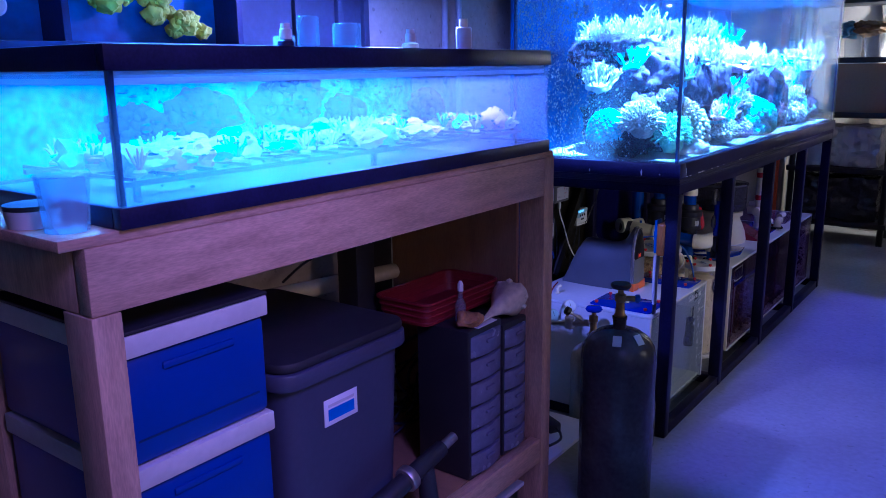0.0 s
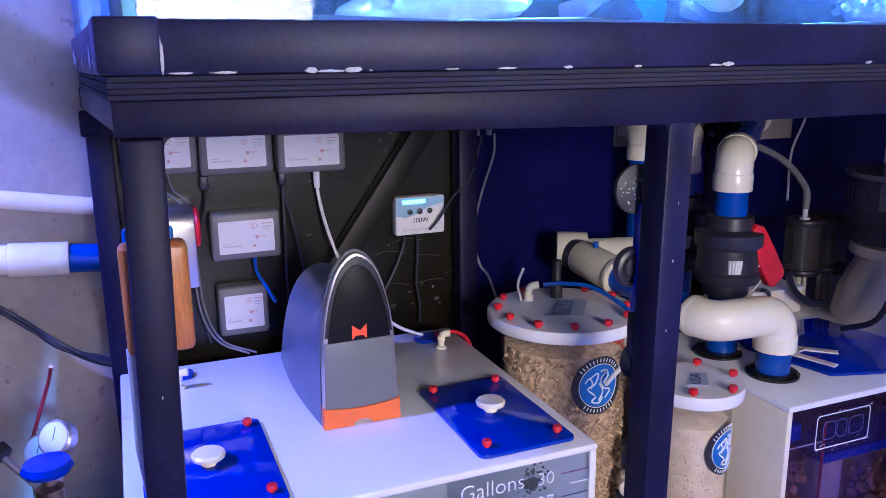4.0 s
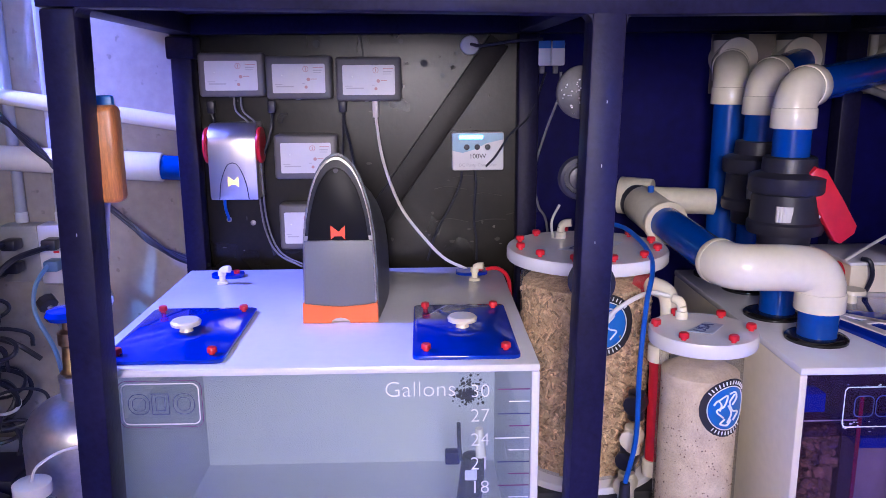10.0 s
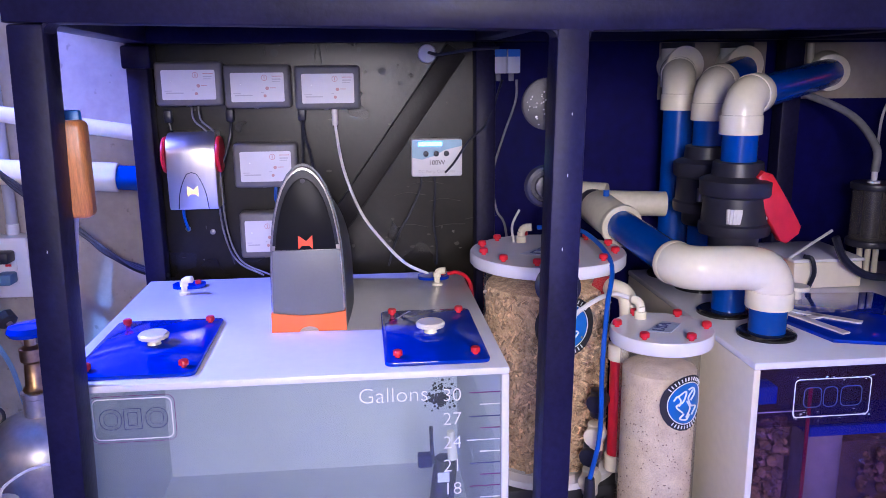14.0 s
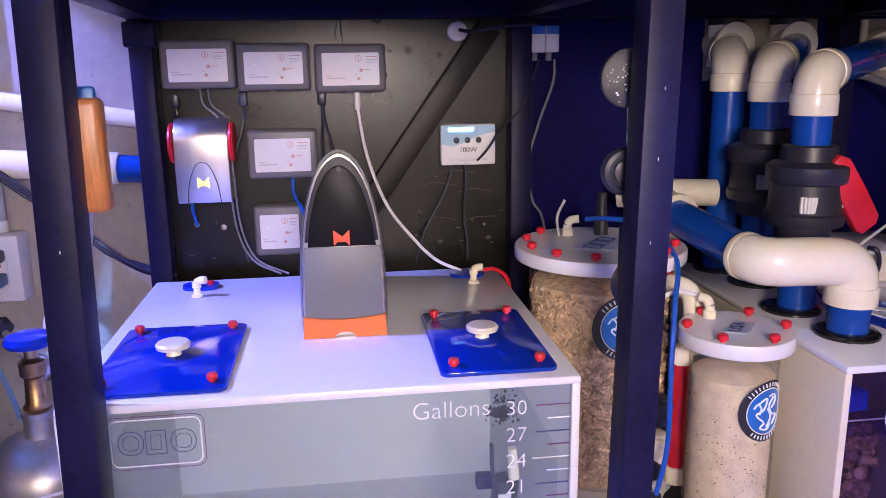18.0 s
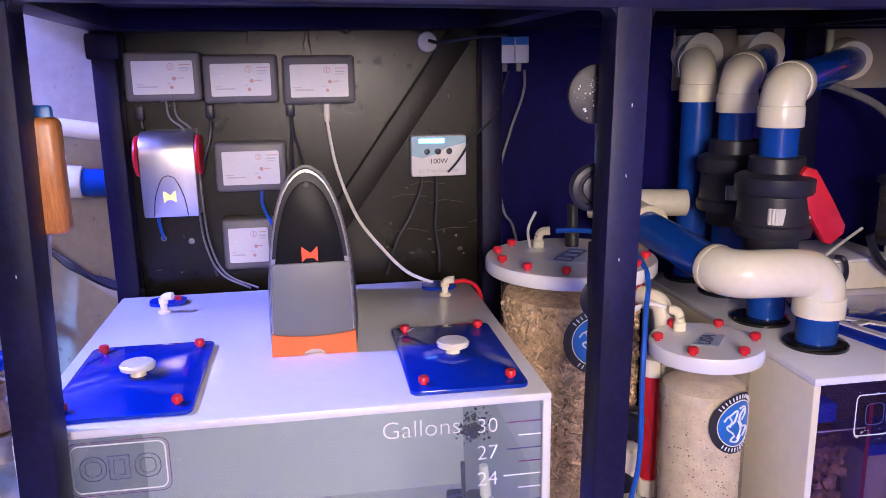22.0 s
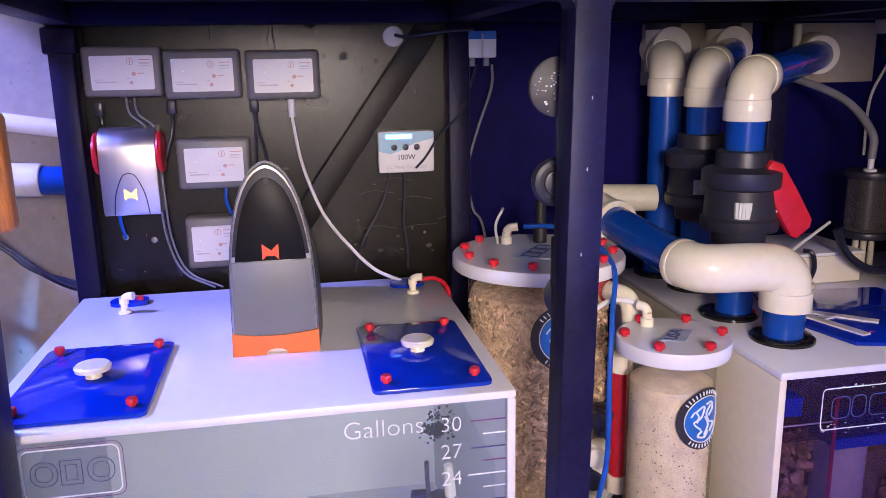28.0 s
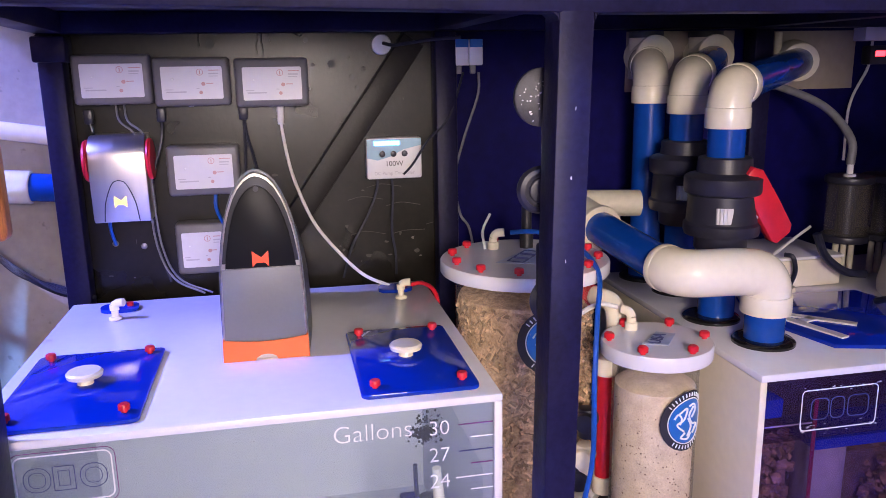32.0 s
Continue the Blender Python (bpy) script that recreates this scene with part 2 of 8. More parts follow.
GLOSSBLACK = mat("gloss_black_plastic", (0.008, 0.008, 0.009), 0.42, 0, 0.1, 20, 0.0, spec=0.16)
CHROME = mat("brushed_aluminium", (0.74, 0.70, 0.64), 0.35, 1, 0.06, 3, 0.05, 200, stretch=(1, 30, 1))
LABEL = mat("white_label", (0.72, 0.71, 0.74), 0.35, 0, 0.04, 20, 0.0)
INKRED = mat("red_print", (0.58, 0.34, 0.33), 0.5, 0, 0.05, 20, 0.0)
INKGREY = mat("grey_print", (0.52, 0.50, 0.54), 0.5, 0, 0.05, 20, 0.0)
INKWHITE = mat("white_engraving", (0.9, 0.9, 0.9), 0.5, 0, 0.03, 20, 0.0)
INKBLACK = mat("black_print", (0.02, 0.02, 0.025), 0.5, 0, 0.1, 20, 0.0)
INKPURPLE = mat("purple_engraving", (0.2, 0.05, 0.2), 0.5, 0, 0.1, 20, 0.0)
INKBLUE = mat("dark_blue_engraving", (0.06, 0.07, 0.2), 0.5, 0, 0.1, 20, 0.0)
STICKER = mat("blue_sticker", (0.02, 0.16, 0.55), 0.3, 0, 0.1, 30, 0.0)
RUBBER = mat("black_cable", (0.014, 0.016, 0.034), 0.36, 0, 0.3, 60, 0.05, spec=0.5)
CABLEGREY = mat("grey_cable", (0.2, 0.2, 0.22), 0.5, 0, 0.2, 60, 0.05)
CABLEWHITE = mat("white_cable", (0.75, 0.73, 0.7), 0.45, 0, 0.08, 60, 0.05)
BLUEHOSE = mat("blue_hose", (0.01, 0.09, 0.5), 0.35, 0, 0.15, 60, 0.05)
PINKHOSE = mat("magenta_hose", (0.25, 0.03, 0.16), 0.4, 0, 0.15, 60, 0.05)
MEDIA1 = mat("calcium_media", (0.86, 0.60, 0.36), 0.9, 0, 0.5, 70, 1.0, 260, dark=(0.36, 0.22, 0.12))
MEDIA2 = mat("fine_media", (0.86, 0.73, 0.50), 0.95, 0, 0.25, 40, 0.6, 300, dark=(0.66, 0.52, 0.36))
ROCKBED = mat("brown_rubble", (0.24, 0.15, 0.10), 0.95, 0, 0.6, 60, 1.0, 160)
ROCK = mat("live_rock", (0.026, 0.013, 0.026), 0.98, 0, 0.8, 26, 1.0, 90, dark=(0.004, 0.003, 0.009), spec=0.08)
SAND = mat("reef_sand", (0.12, 0.115, 0.115), 0.95, 0, 0.25, 60, 0.8, 300)
BACKBLUE = mat("blue_back_pane", (0.04, 0.17, 0.50), 0.6, 0, 0.75, 3, 0.1, 20)
WOODR = mat("orange_varnished_wood", (0.55, 0.20, 0.05), 0.3, 0, 0.45, 7, 0.1, 40, stretch=(30, 30, 3))
PINE = mat("pine_timber", (0.62, 0.38, 0.25), 0.6, 0, 0.35, 5, 0.2, 40, stretch=(8, 1.2, 8))
PINEUP = mat("pine_post", (0.60, 0.37, 0.24), 0.6, 0, 0.35, 5, 0.2, 40, stretch=(8, 8, 1.2))
PLY = mat("plywood", (0.30, 0.16, 0.09), 0.65, 0, 0.3, 4, 0.15, 40, stretch=(6, 6, 1))
BRASS = mat("aged_brass", (0.42, 0.27, 0.12), 0.38, 1, 0.4, 30, 0.1)
CYLBLACK = mat("black_cylinder_paint", (0.055, 0.055, 0.065), 0.24, 0, 0.4, 10, 0.1)
CYLALU = mat("bare_aluminium", (0.5, 0.47, 0.43), 0.38, 0.85, 0.25, 6, 0.15, 90)
TOTE = mat("grey_tote_plastic", (0.048, 0.05, 0.085), 0.5, 0, 0.15, 8, 0.1)
DARKLID = mat("dark_tote_lid", (0.016, 0.016, 0.02), 0.6, 0, 0.2, 8, 0.1)
DRAWBLUE = mat("blue_drawer_plastic", (0.008, 0.04, 0.27), 0.35, 0, 0.12, 6, 0.03)
DRAWWHITE = mat("white_drawer_frame", (0.62, 0.6, 0.55), 0.5, 0, 0.12, 10, 0.05)
SMOKE = mat("smoked_drawer_front", (0.17, 0.17, 0.25), 0.25, 0, 0.2, 20, 0.05)
SHELLM = mat("conch_shell", (0.72, 0.62, 0.46), 0.45, 0, 0.3, 14, 0.2, 60)
TRAYRED = mat("red_tray_plastic", (0.22, 0.01, 0.02), 0.45, 0, 0.2, 14, 0.1)
CARD = mat("brown_cardboard", (0.32, 0.2, 0.11), 0.85, 0, 0.12, 5, 0.1)
ORANGEP = mat("orange_painted_post", (0.75, 0.09, 0.02), 0.5, 0, 0.15, 8, 0.1)
GREENLED = mat("cyan_led_bar", (0.1, 0.5, 0.9), 0.4, 0, 0, 5, 0, emit=((0.15, 0.6, 1.0), 4.0))
REDLED = mat("red_led", (0.8, 0.02, 0.02), 0.4, 0, 0, 5, 0, emit=((1.0, 0.04, 0.05), 3.0))
LOGORED = mat("lit_orange_logo", (0.35, 0.03, 0.01), 0.4, 0, 0, 5, 0, emit=((1.0, 0.07, 0.02), 0.6))
LOGOYEL = mat("lit_yellow_logo", (0.9, 0.7, 0.1), 0.4, 0, 0, 5, 0, emit=((1.0, 0.62, 0.1), 1.5))
BULB = mat("bulb_glass", (1, 0.9, 0.7), 0.4, 0, 0, 5, 0, emit=((1.0, 0.88, 0.62), 12.0))


# ---- mesh helpers ----
ORIG = {}


def root(name, loc, label="", category="", group="", kind=""):
    ob = new(name)
    ob.empty_display_size = 0.05
    ob.location = loc
    ORIG[ob.name] = Vector(loc)
    return tagged(ob, label, category, group, kind)


def part(name, bm, material, parent=None, label="", category="", group="", kind="", sharp=38):
    """Links bm, built in world places, as one mesh: under parent, or at top level with its origin at its base."""
    me = bpy.data.meshes.new(name)
    if parent is None:
        zs = min(v.co.z for v in bm.verts)
        c = sum((v.co for v in bm.verts), Vector()) / len(bm.verts)
        o = Vector((c.x, c.y, zs))
    else:
        o = ORIG[parent.name]
    bmesh.ops.translate(bm, verts=bm.verts, vec=-o)
    bm.normal_update()
    bm.to_mesh(me)
    bm.free()
    for m in (material if isinstance(material, (list, tuple)) else [material]):
        me.materials.append(m)
    me.polygons.foreach_set("use_smooth", [True] * len(me.polygons))
    me.set_sharp_from_angle(angle=radians(sharp))
    ob = new(name, me)
    if parent is None:
        ob.location = o
    else:
        ob.parent = parent
    ORIG[ob.name] = o
    return tagged(ob, label, category, group, kind)


def nb():
    return bmesh.new()


def merge(bm, tmp, mi=0):
    me = bpy.data.meshes.new("tmp")
    for f in tmp.faces:
        f.material_index = mi
    tmp.to_mesh(me)
    tmp.free()
    bm.from_mesh(me)
    bpy.data.meshes.remove(me)
    return bm


def box(bm, x0, x1, y0, y1, z0, z1, bev=0.0, mi=0, seg=2, m=None):
    t = bmesh.new()
    bmesh.ops.create_cube(t, size=1)
    for v in t.verts:
        v.co = Vector((x0 + (v.co.x + 0.5) * (x1 - x0), y0 + (v.co.y + 0.5) * (y1 - y0), z0 + (v.co.z + 0.5) * (z1 - z0)))
    if bev:
        bmesh.ops.bevel(t, geom=t.edges[:], offset=bev, segments=seg, profile=0.5, affect="EDGES")
    if m:
        bmesh.ops.transform(t, matrix=m, verts=t.verts)
    return merge(bm, t, mi)


def cyl(bm, p0, p1, r0, r1=None, seg=24, mi=0, bev=0.0):
    p0, p1 = Vector(p0), Vector(p1)
    r1 = r0 if r1 is None else r1
    d = p1 - p0
    t = bmesh.new()
    bmesh.ops.create_cone(t, cap_ends=True, segments=seg, radius1=r0, radius2=r1, depth=d.length)
    if bev:
        es = [e for e in t.edges if len(e.link_faces) == 2 and any(len(f.verts) > 4 for f in e.link_faces)]
        bmesh.ops.bevel(t, geom=es, offset=bev, segments=2, profile=0.5, affect="EDGES")
    q = Vector((0, 0, 1)).rotation_difference(d)
    bmesh.ops.transform(t, matrix=Matrix.Translation((p0 + p1) / 2) @ q.to_matrix().to_4x4(), verts=t.verts)
    return merge(bm, t, mi)


def lathe(bm, c, prof, seg=32, mi=0, axis=(0, 0, 1)):
    """A turned shape: prof is a list of (radius, height) from bottom to top along axis."""
    t = bmesh.new()
    rings = []
    for r, h in prof:
        rings.append([t.verts.new((max(r, 1e-4) * math.cos(2 * math.pi * i / seg), max(r, 1e-4) * math.sin(2 * math.pi * i / seg), h)) for i in range(seg)])
    for a, b in zip(rings, rings[1:]):
        for i in range(seg):
            t.faces.new((a[i], a[(i + 1) % seg], b[(i + 1) % seg], b[i]))
    t.faces.new(rings[0][::-1])
    t.faces.new(rings[-1])
    q = Vector((0, 0, 1)).rotation_difference(Vector(axis))
    bmesh.ops.transform(t, matrix=Matrix.Translation(c) @ q.to_matrix().to_4x4(), verts=t.verts)
    return merge(bm, t, mi)


def curve_pts(pts, n=8):
    P = [Vector(p) for p in pts]
    if len(P) < 3 or n <= 1:
        return P
    out = []
    Q = [P[0] * 2 - P[1]] + P + [P[-1] * 2 - P[-2]]
    for i in range(1, len(Q) - 2):
        a, b, c, d = Q[i - 1], Q[i], Q[i + 1], Q[i + 2]
        for k in range(n):
            u = k / n
            out.append(0.5 * (2 * b + (c - a) * u + (2 * a - 5 * b + 4 * c - d) * u * u + (3 * b - a - 3 * c + d) * u ** 3))
    out.append(P[-1])
    return out


def sweep(bm, pts, r, seg=8, n=8, mi=0, r_end=None):
    """A round rod along a smooth line through pts."""
    P = curve_pts(pts, n)
    prev, rings = None, []
    up = Vector((0.13, 0.21, 1)).normalized()
    for i, p in enumerate(P):
        d = (P[min(i + 1, len(P) - 1)] - P[max(i - 1, 0)]).normalized()
        if prev is None:
            s = d.cross(up if abs(d.dot(up)) < 0.95 else Vector((1, 0, 0))).normalized()
        else:
            s = (prev - d * prev.dot(d)).normalized()
        prev = s
        b = d.cross(s)
        rr = r if r_end is None else r + (r_end - r) * i / (len(P) - 1)
        rings.append([bm.verts.new(p + (s * math.cos(2 * math.pi * k / seg) + b * math.sin(2 * math.pi * k / seg)) * rr) for k in range(seg)])
    for a, b in zip(rings, rings[1:]):
        for k in range(seg):
            f = bm.faces.new((a[k], a[(k + 1) % seg], b[(k + 1) % seg], b[k]))
            f.material_index = mi
    bm.faces.new(rings[0][::-1]).material_index = mi
    bm.faces.new(rings[-1]).material_index = mi
    return bm


def blob(bm, c, r, sub=2, rough=0.0, seed=0, mi=0, freq=9.0):
    t = bmesh.new()
    bmesh.ops.create_icosphere(t, subdivisions=sub, radius=1)
    r = r if isinstance(r, (tuple, list)) else (r, r, r)
    for v in t.verts:
        q = v.co * freq * 0.16 + Vector((seed * 3.7, seed * 1.3, 0))
        k = 1 + rough * (noise.noise(q) * 1.1 + noise.noise(q * 2.7) * 0.4) if rough else 1
        v.co = Vector((c[0] + v.co.x * r[0] * k, c[1] + v.co.y * r[1] * k, c[2] + v.co.z * r[2] * k))
    return merge(bm, t, mi)


def prism(bm, outline, axis, a0, a1, mi=0, bev=0.0):
    """Extrudes a closed outline between a0 and a1 along axis: x takes (y, z), y takes (x, z), z takes (x, y)."""
    t = bmesh.new()
    put = {"x": lambda u, v, a: (a, u, v), "y": lambda u, v, a: (u, a, v), "z": lambda u, v, a: (u, v, a)}[axis]
    A = [t.verts.new(put(u, v, a0)) for u, v in outline]
    B = [t.verts.new(put(u, v, a1)) for u, v in outline]
    fa, fb = t.faces.new(A), t.faces.new(B[::-1])
    for i in range(len(A)):
        t.faces.new((A[i], B[i], B[(i + 1) % len(A)], A[(i + 1) % len(A)]))
    bmesh.ops.recalc_face_normals(t, faces=t.faces)
    if bev:
        bmesh.ops.bevel(t, geom=list({e for f in (fa, fb) for e in f.edges}), offset=bev, segments=2, profile=0.5, affect="EDGES")
    return merge(bm, t, mi)


def rounded(x0, x1, y0, y1, r, n=5):
    pts = []
    for cx, cy, a in ((x1 - r, y1 - r, 0), (x0 + r, y1 - r, 90), (x0 + r, y0 + r, 180), (x1 - r, y0 + r, 270)):
        pts += [(cx + r * math.cos(radians(a + 90 * i / n)), cy + r * math.sin(radians(a + 90 * i / n))) for i in range(n + 1)]
    return pts


def words(name, text, size, m, material, parent, extrude=0.0004, align="LEFT", thin=0.0):
    """Lettering in the built-in font, at the pose m (x along the line, y up the letters)."""
    cu = bpy.data.curves.new(name, "FONT")
    cu.body, cu.size, cu.extrude, cu.align_x = text, size, extrude, align
    cu.offset = -thin
    tmp = bpy.data.objects.new(name, cu)
    scene.collection.objects.link(tmp)
    bpy.context.view_layer.update()
    me = bpy.data.meshes.new_from_object(tmp.evaluated_get(bpy.context.evaluated_depsgraph_get()))
    bpy.data.objects.remove(tmp)
    me.transform(m)
    me.transform(Matrix.Translation(-ORIG[parent.name]))
    me.materials.clear()
    me.materials.append(material)
    ob = new(name, me)
    ob.parent = parent
    ORIG[ob.name] = ORIG[parent.name]
    return ob


def facing_x(x, y, z):
    """Pose of lettering on a face that looks along +x: the line runs along +y."""
    return Matrix.Translation((x, y, z)) @ Matrix(((0, 0, 1, 0), (1, 0, 0, 0), (0, 1, 0, 0), (0, 0, 0, 1)))


def ring_frame(bm, y0, y1, z0, z1, x, w, r=0.008, depth=0.0006):
    """A thin rounded line frame drawn on a face that looks along +x."""
    P = rounded(y0, y1, z0, z1, r)
    t = bmesh.new()
    cy, cz = (y0 + y1) / 2, (z0 + z1) / 2
    Q = rounded(y0 + w, y1 - w, z0 + w, z1 - w, max(r - w, 0.001))
    a = [t.verts.new((x + depth, u, v)) for u, v in P]
    b = [t.verts.new((x + depth, u, v)) for u, v in Q]
    for i in range(len(a)):
        t.faces.new((a[i], a[(i + 1) % len(a)], b[(i + 1) % len(b)], b[i]))
    return merge(bm, t)


# ---- the room ----
X0, X1, Y0, Y1, H = -1.76, 3.2, -2.6, 7.75, 2.7
part("floor", box(nb(), X0 - 0.2, X1 + 0.2, Y0 - 0.2, Y1 + 0.2, -0.15, 0), FLOOR, None, "bare grey concrete floor with faint stains", "floor", kind="structure")
part("wall_west", box(nb(), X0 - 0.2, X0, Y0 - 0.2, Y1 + 0.2, 0, H), WALL, None, "cast concrete wall with dark pits", "wall", kind="structure")
part("wall_north", box(nb(), X0, X1, Y1, Y1 + 0.15, 0, H), PLASTER, None, "far wall behind plastic sheeting", "wall", kind="structure")
part("wall_east", box(nb(), X1, X1 + 0.15, Y0 - 0.2, Y1 + 0.2, 0, H), PLASTER, None, "plain grey wall", "wall", kind="structure")
part("wall_south", box(nb(), X0, X1, Y0 - 0.15, Y0, 0, H), PLASTER, None, "plain grey wall", "wall", kind="structure")
part("ceiling", box(nb(), X0 - 0.2, X1 + 0.2, Y0 - 0.2, Y1 + 0.2, H, H + 0.1), PLASTER, None, "plain dim ceiling", "ceiling", kind="structure")
# black-painted part of the wall behind the stand, with bare patches and form-tie holes
painted = part("trim", box(nb(), X0, X0 + 0.06, 2.765, 3.478, 0, 1.022), BOARD, None, "glossy black-painted concrete behind the stand", "wall", kind="structure")
# right bay: the same paint, its bluish shade put into the colour
painted_right = part("trim", box(nb(), X0, X0 + 0.0595, 3.4785, 4.75, 0, 1.022), NAVY, None, "black-painted concrete behind the stand, with blue shade in its colour", "wall", kind="structure")
PX = X0 + 0.06
for y0, y1, z0, z1 in ((3.865, 4.109, 0.858, 0.980), (4.199, 4.402, 0.855, 0.978)):
    part("bare_patch", box(nb(), PX, PX + 0.003, y0, y1, z0, z1, 0.001), BARE, painted_right, "unpainted patch round the bulkheads")
for y, z, r in ((3.04, 0.965, 0.008), (3.262, 0.925, 0.008), (3.215, 0.97, 0.005), (3.05, 0.985, 0.006), (3.30, 0.90, 0.005), (3.33, 0.945, 0.004), (3.31, 0.88, 0.004), (2.86, 0.99, 0.005)):
    part("tie_hole", cyl(nb(), (PX - 0.006, y, z), (PX + 0.0015, y, z), r, seg=14), INKBLACK, painted)
# drips, scuffs and pale flecks on the paint
SCUFF = mat("rubbed_paint", (0.075, 0.068, 0.058), 0.6, 0, 0.4, 40, 0.3, 120)
FLECK = mat("pale_fleck", (0.16, 0.15, 0.13), 0.7, 0, 0.3, 40, 0.2)
random.seed(77)
for i, (y, z0, z1) in enumerate(((3.125, 0.945, 1.02), (3.135, 0.90, 1.02), (3.148, 0.965, 1.02), (3.075, 0.99, 1.02), (3.02, 0.96, 1.02))):
    b = nb()
    pts = [(PX, y + random.uniform(-0.003, 0.003), z1 + (z0 - z1) * k / 5) for k in range(6)]
    sweep(b, pts, 0.0022, 6, 4, 0, 0.0008)
    part("drip_stain", b, INKBLACK if i % 2 else SCUFF, painted)
for i in range(46):
    y, z = random.uniform(2.82, 3.46), random.uniform(0.52, 1.01)
    part("scuff", blob(nb(), (PX, y, z), (0.0006, random.uniform(0.001, 0.006), random.uniform(0.001, 0.005)), 2, 0.6, i), FLECK if i % 7 == 0 else SCUFF, painted)
for i in range(7):
    y, z = random.uniform(3.2, 3.44), random.uniform(0.55, 0.72)
    part("scuff", sweep(nb(), [(PX, y, z), (PX, y + 0.03, z + 0.006), (PX, y + 0.07, z + random.uniform(-0.004, 0.012))], 0.0007, 5, 4), SCUFF, painted)


# ---- aquarium stand ----
stand = root("aquarium_stand", (-1.34, 4.17, 0), "black welded steel aquarium stand with five bays of posts", "stand")
FY = (2.805, 3.463, 4.13, 4.815, 5.487)
BY = (2.752, 3.455, 4.13, 4.815, 5.487)
for i, y in enumerate(FY):
    b = box(nb(), -1.036, -0.985, y, y + 0.042, 0.0, 0.983, 0.004)
    for v in b.verts:
        v.co.y -= (0.024 if i == 0 else 0.018) * (1 - v.co.z / 0.983)
    part("post", b, STEEL, stand)
for y in BY:
    part("post", box(nb(), -1.694, -1.65, y, y + 0.042, 0.0, 0.983, 0.004), STEEL, stand)
b = nb()
prism(b, [(2.8015, 0.985), (3.30, 0.976), (3.50, 0.972), (4.20, 0.974), (5.5335, 0.983), (5.5335, 1.021), (2.8015, 1.021)], "x", -1.029, -0.9845, bev=0.003)
part("top_rail", b, STEEL, stand)
part("top_rail", box(nb(), -1.6945, -1.65, 2.75, 5.5335, 0.983, 1.021, 0.004), STEEL, stand)
for y in (2.805, 5.487):
    b = nb()
    x0, y_b = -1.65, (2.752 if y < 3 else y)
    prism(b, [(x0, y_b), (-1.029, y), (-1.029, y + 0.042), (x0, y_b + 0.045)], "z", 0.984, 1.02, bev=0.003)
    part("end_rail", b, STEEL, stand)
    part("end_rail", prism(nb(), [(x0, y_b), (-1.029, y), (-1.029, y + 0.042), (x0, y_b + 0.045)], "z", 0.002, 0.045, bev=0.003), STEEL, stand)
for y in BY[1:4]:
    part("cross_rail", box(nb(), -1.65, -1.029, y, y + 0.042, 0.985, 1.019, 0.003), STEEL, stand)
    part("cross_rail", box(nb(), -1.65, -1.029, y - 0.02, y + 0.022, 0.002, 0.045, 0.003), STEEL, stand)
for x in (-1.027, -1.692):
    for a, b_ in zip(FY, FY[1:]):
        part("bottom_rail", box(nb(), x, x + 0.04, a + 0.02, b_ - 0.025, 0.001, 0.045, 0.003), STEEL, stand)
# rounded weld fillets in the front openings
for i, y in enumerate(FY):
    for side in (-1, 1):
        if (i == 0 and side < 0) or (i == 4 and side > 0):
            continue
        e = y if side < 0 else y + 0.042
        r = 0.012
        zr = 0.985 if i == 0 else 0.974
        pts = [(e, zr)] + [(e + side * (r - r * math.sin(radians(a))), zr - r + r * math.cos(radians(a))) for a in range(90, -1, -18)][::-1]
        part("weld_fillet", prism(nb(), pts, "x", -1.027, -0.987), STEEL, stand)
for y, z in ((3.484, 0.869), (3.475, 0.692), (3.480, 0.79), (2.822, 0.71)):
    part("paint_chip", blob(nb(), (-0.9850, y, z), (0.0005, 0.0007, 0.0022), 2, 0.5, int(z * 100)), CHALK, stand, "pale chip in the paint")
# diagonal braces at the back
b = nb()
d = Vector((0, 0.326, 0.468)).normalized()
nrm = Vector((0, -d.z, d.y)) * 0.0225
p0, p1 = Vector((0, 3.09, 0.51)), Vector((0, 3.416, 0.968))
prism(b, [((p0 + nrm).y, (p0 + nrm).z), ((p1 + nrm).y, (p1 + nrm).z), ((p1 - nrm).y, (p1 - nrm).z), ((p0 - nrm).y, (p0 - nrm).z)], "x", -1.692, -1.655, bev=0.003)
part("brace", b, BRACEBLACK, stand, "diagonal black steel brace")
part("clamp", box(nb(), -1.70, -1.644, 2.745, 2.802, 0.935, 0.98, 0.005), STEEL, stand)
# foam mat and its ridges
matt = root("levelling_mat", (-1.34, 4.17, 1.0215), "ridged black levelling mat between stand and aquarium", "mat")
for k in range(4):
    part("layer", box(nb(), -1.70 + 0.002 * (k % 2), -0.983 - 0.0025 * (k % 2), 2.799 + 0.0015 * (k % 2), 5.53, 1.0215 + 0.0058 * k, 1.027 + 0.0058 * k, 0.0012), MAT_FOAM, matt)

# ---- the big aquarium ----
aq = root("aquarium", (-1.34, 4.17, 1.0452), "large glass reef aquarium lit bright blue from above", "aquarium")
TZ0, TZ1 = 1.0452, 1.099
AX0, AX1, AY0, AY1, AZ1 = -1.70, -0.989, 2.800, 5.548, 1.86
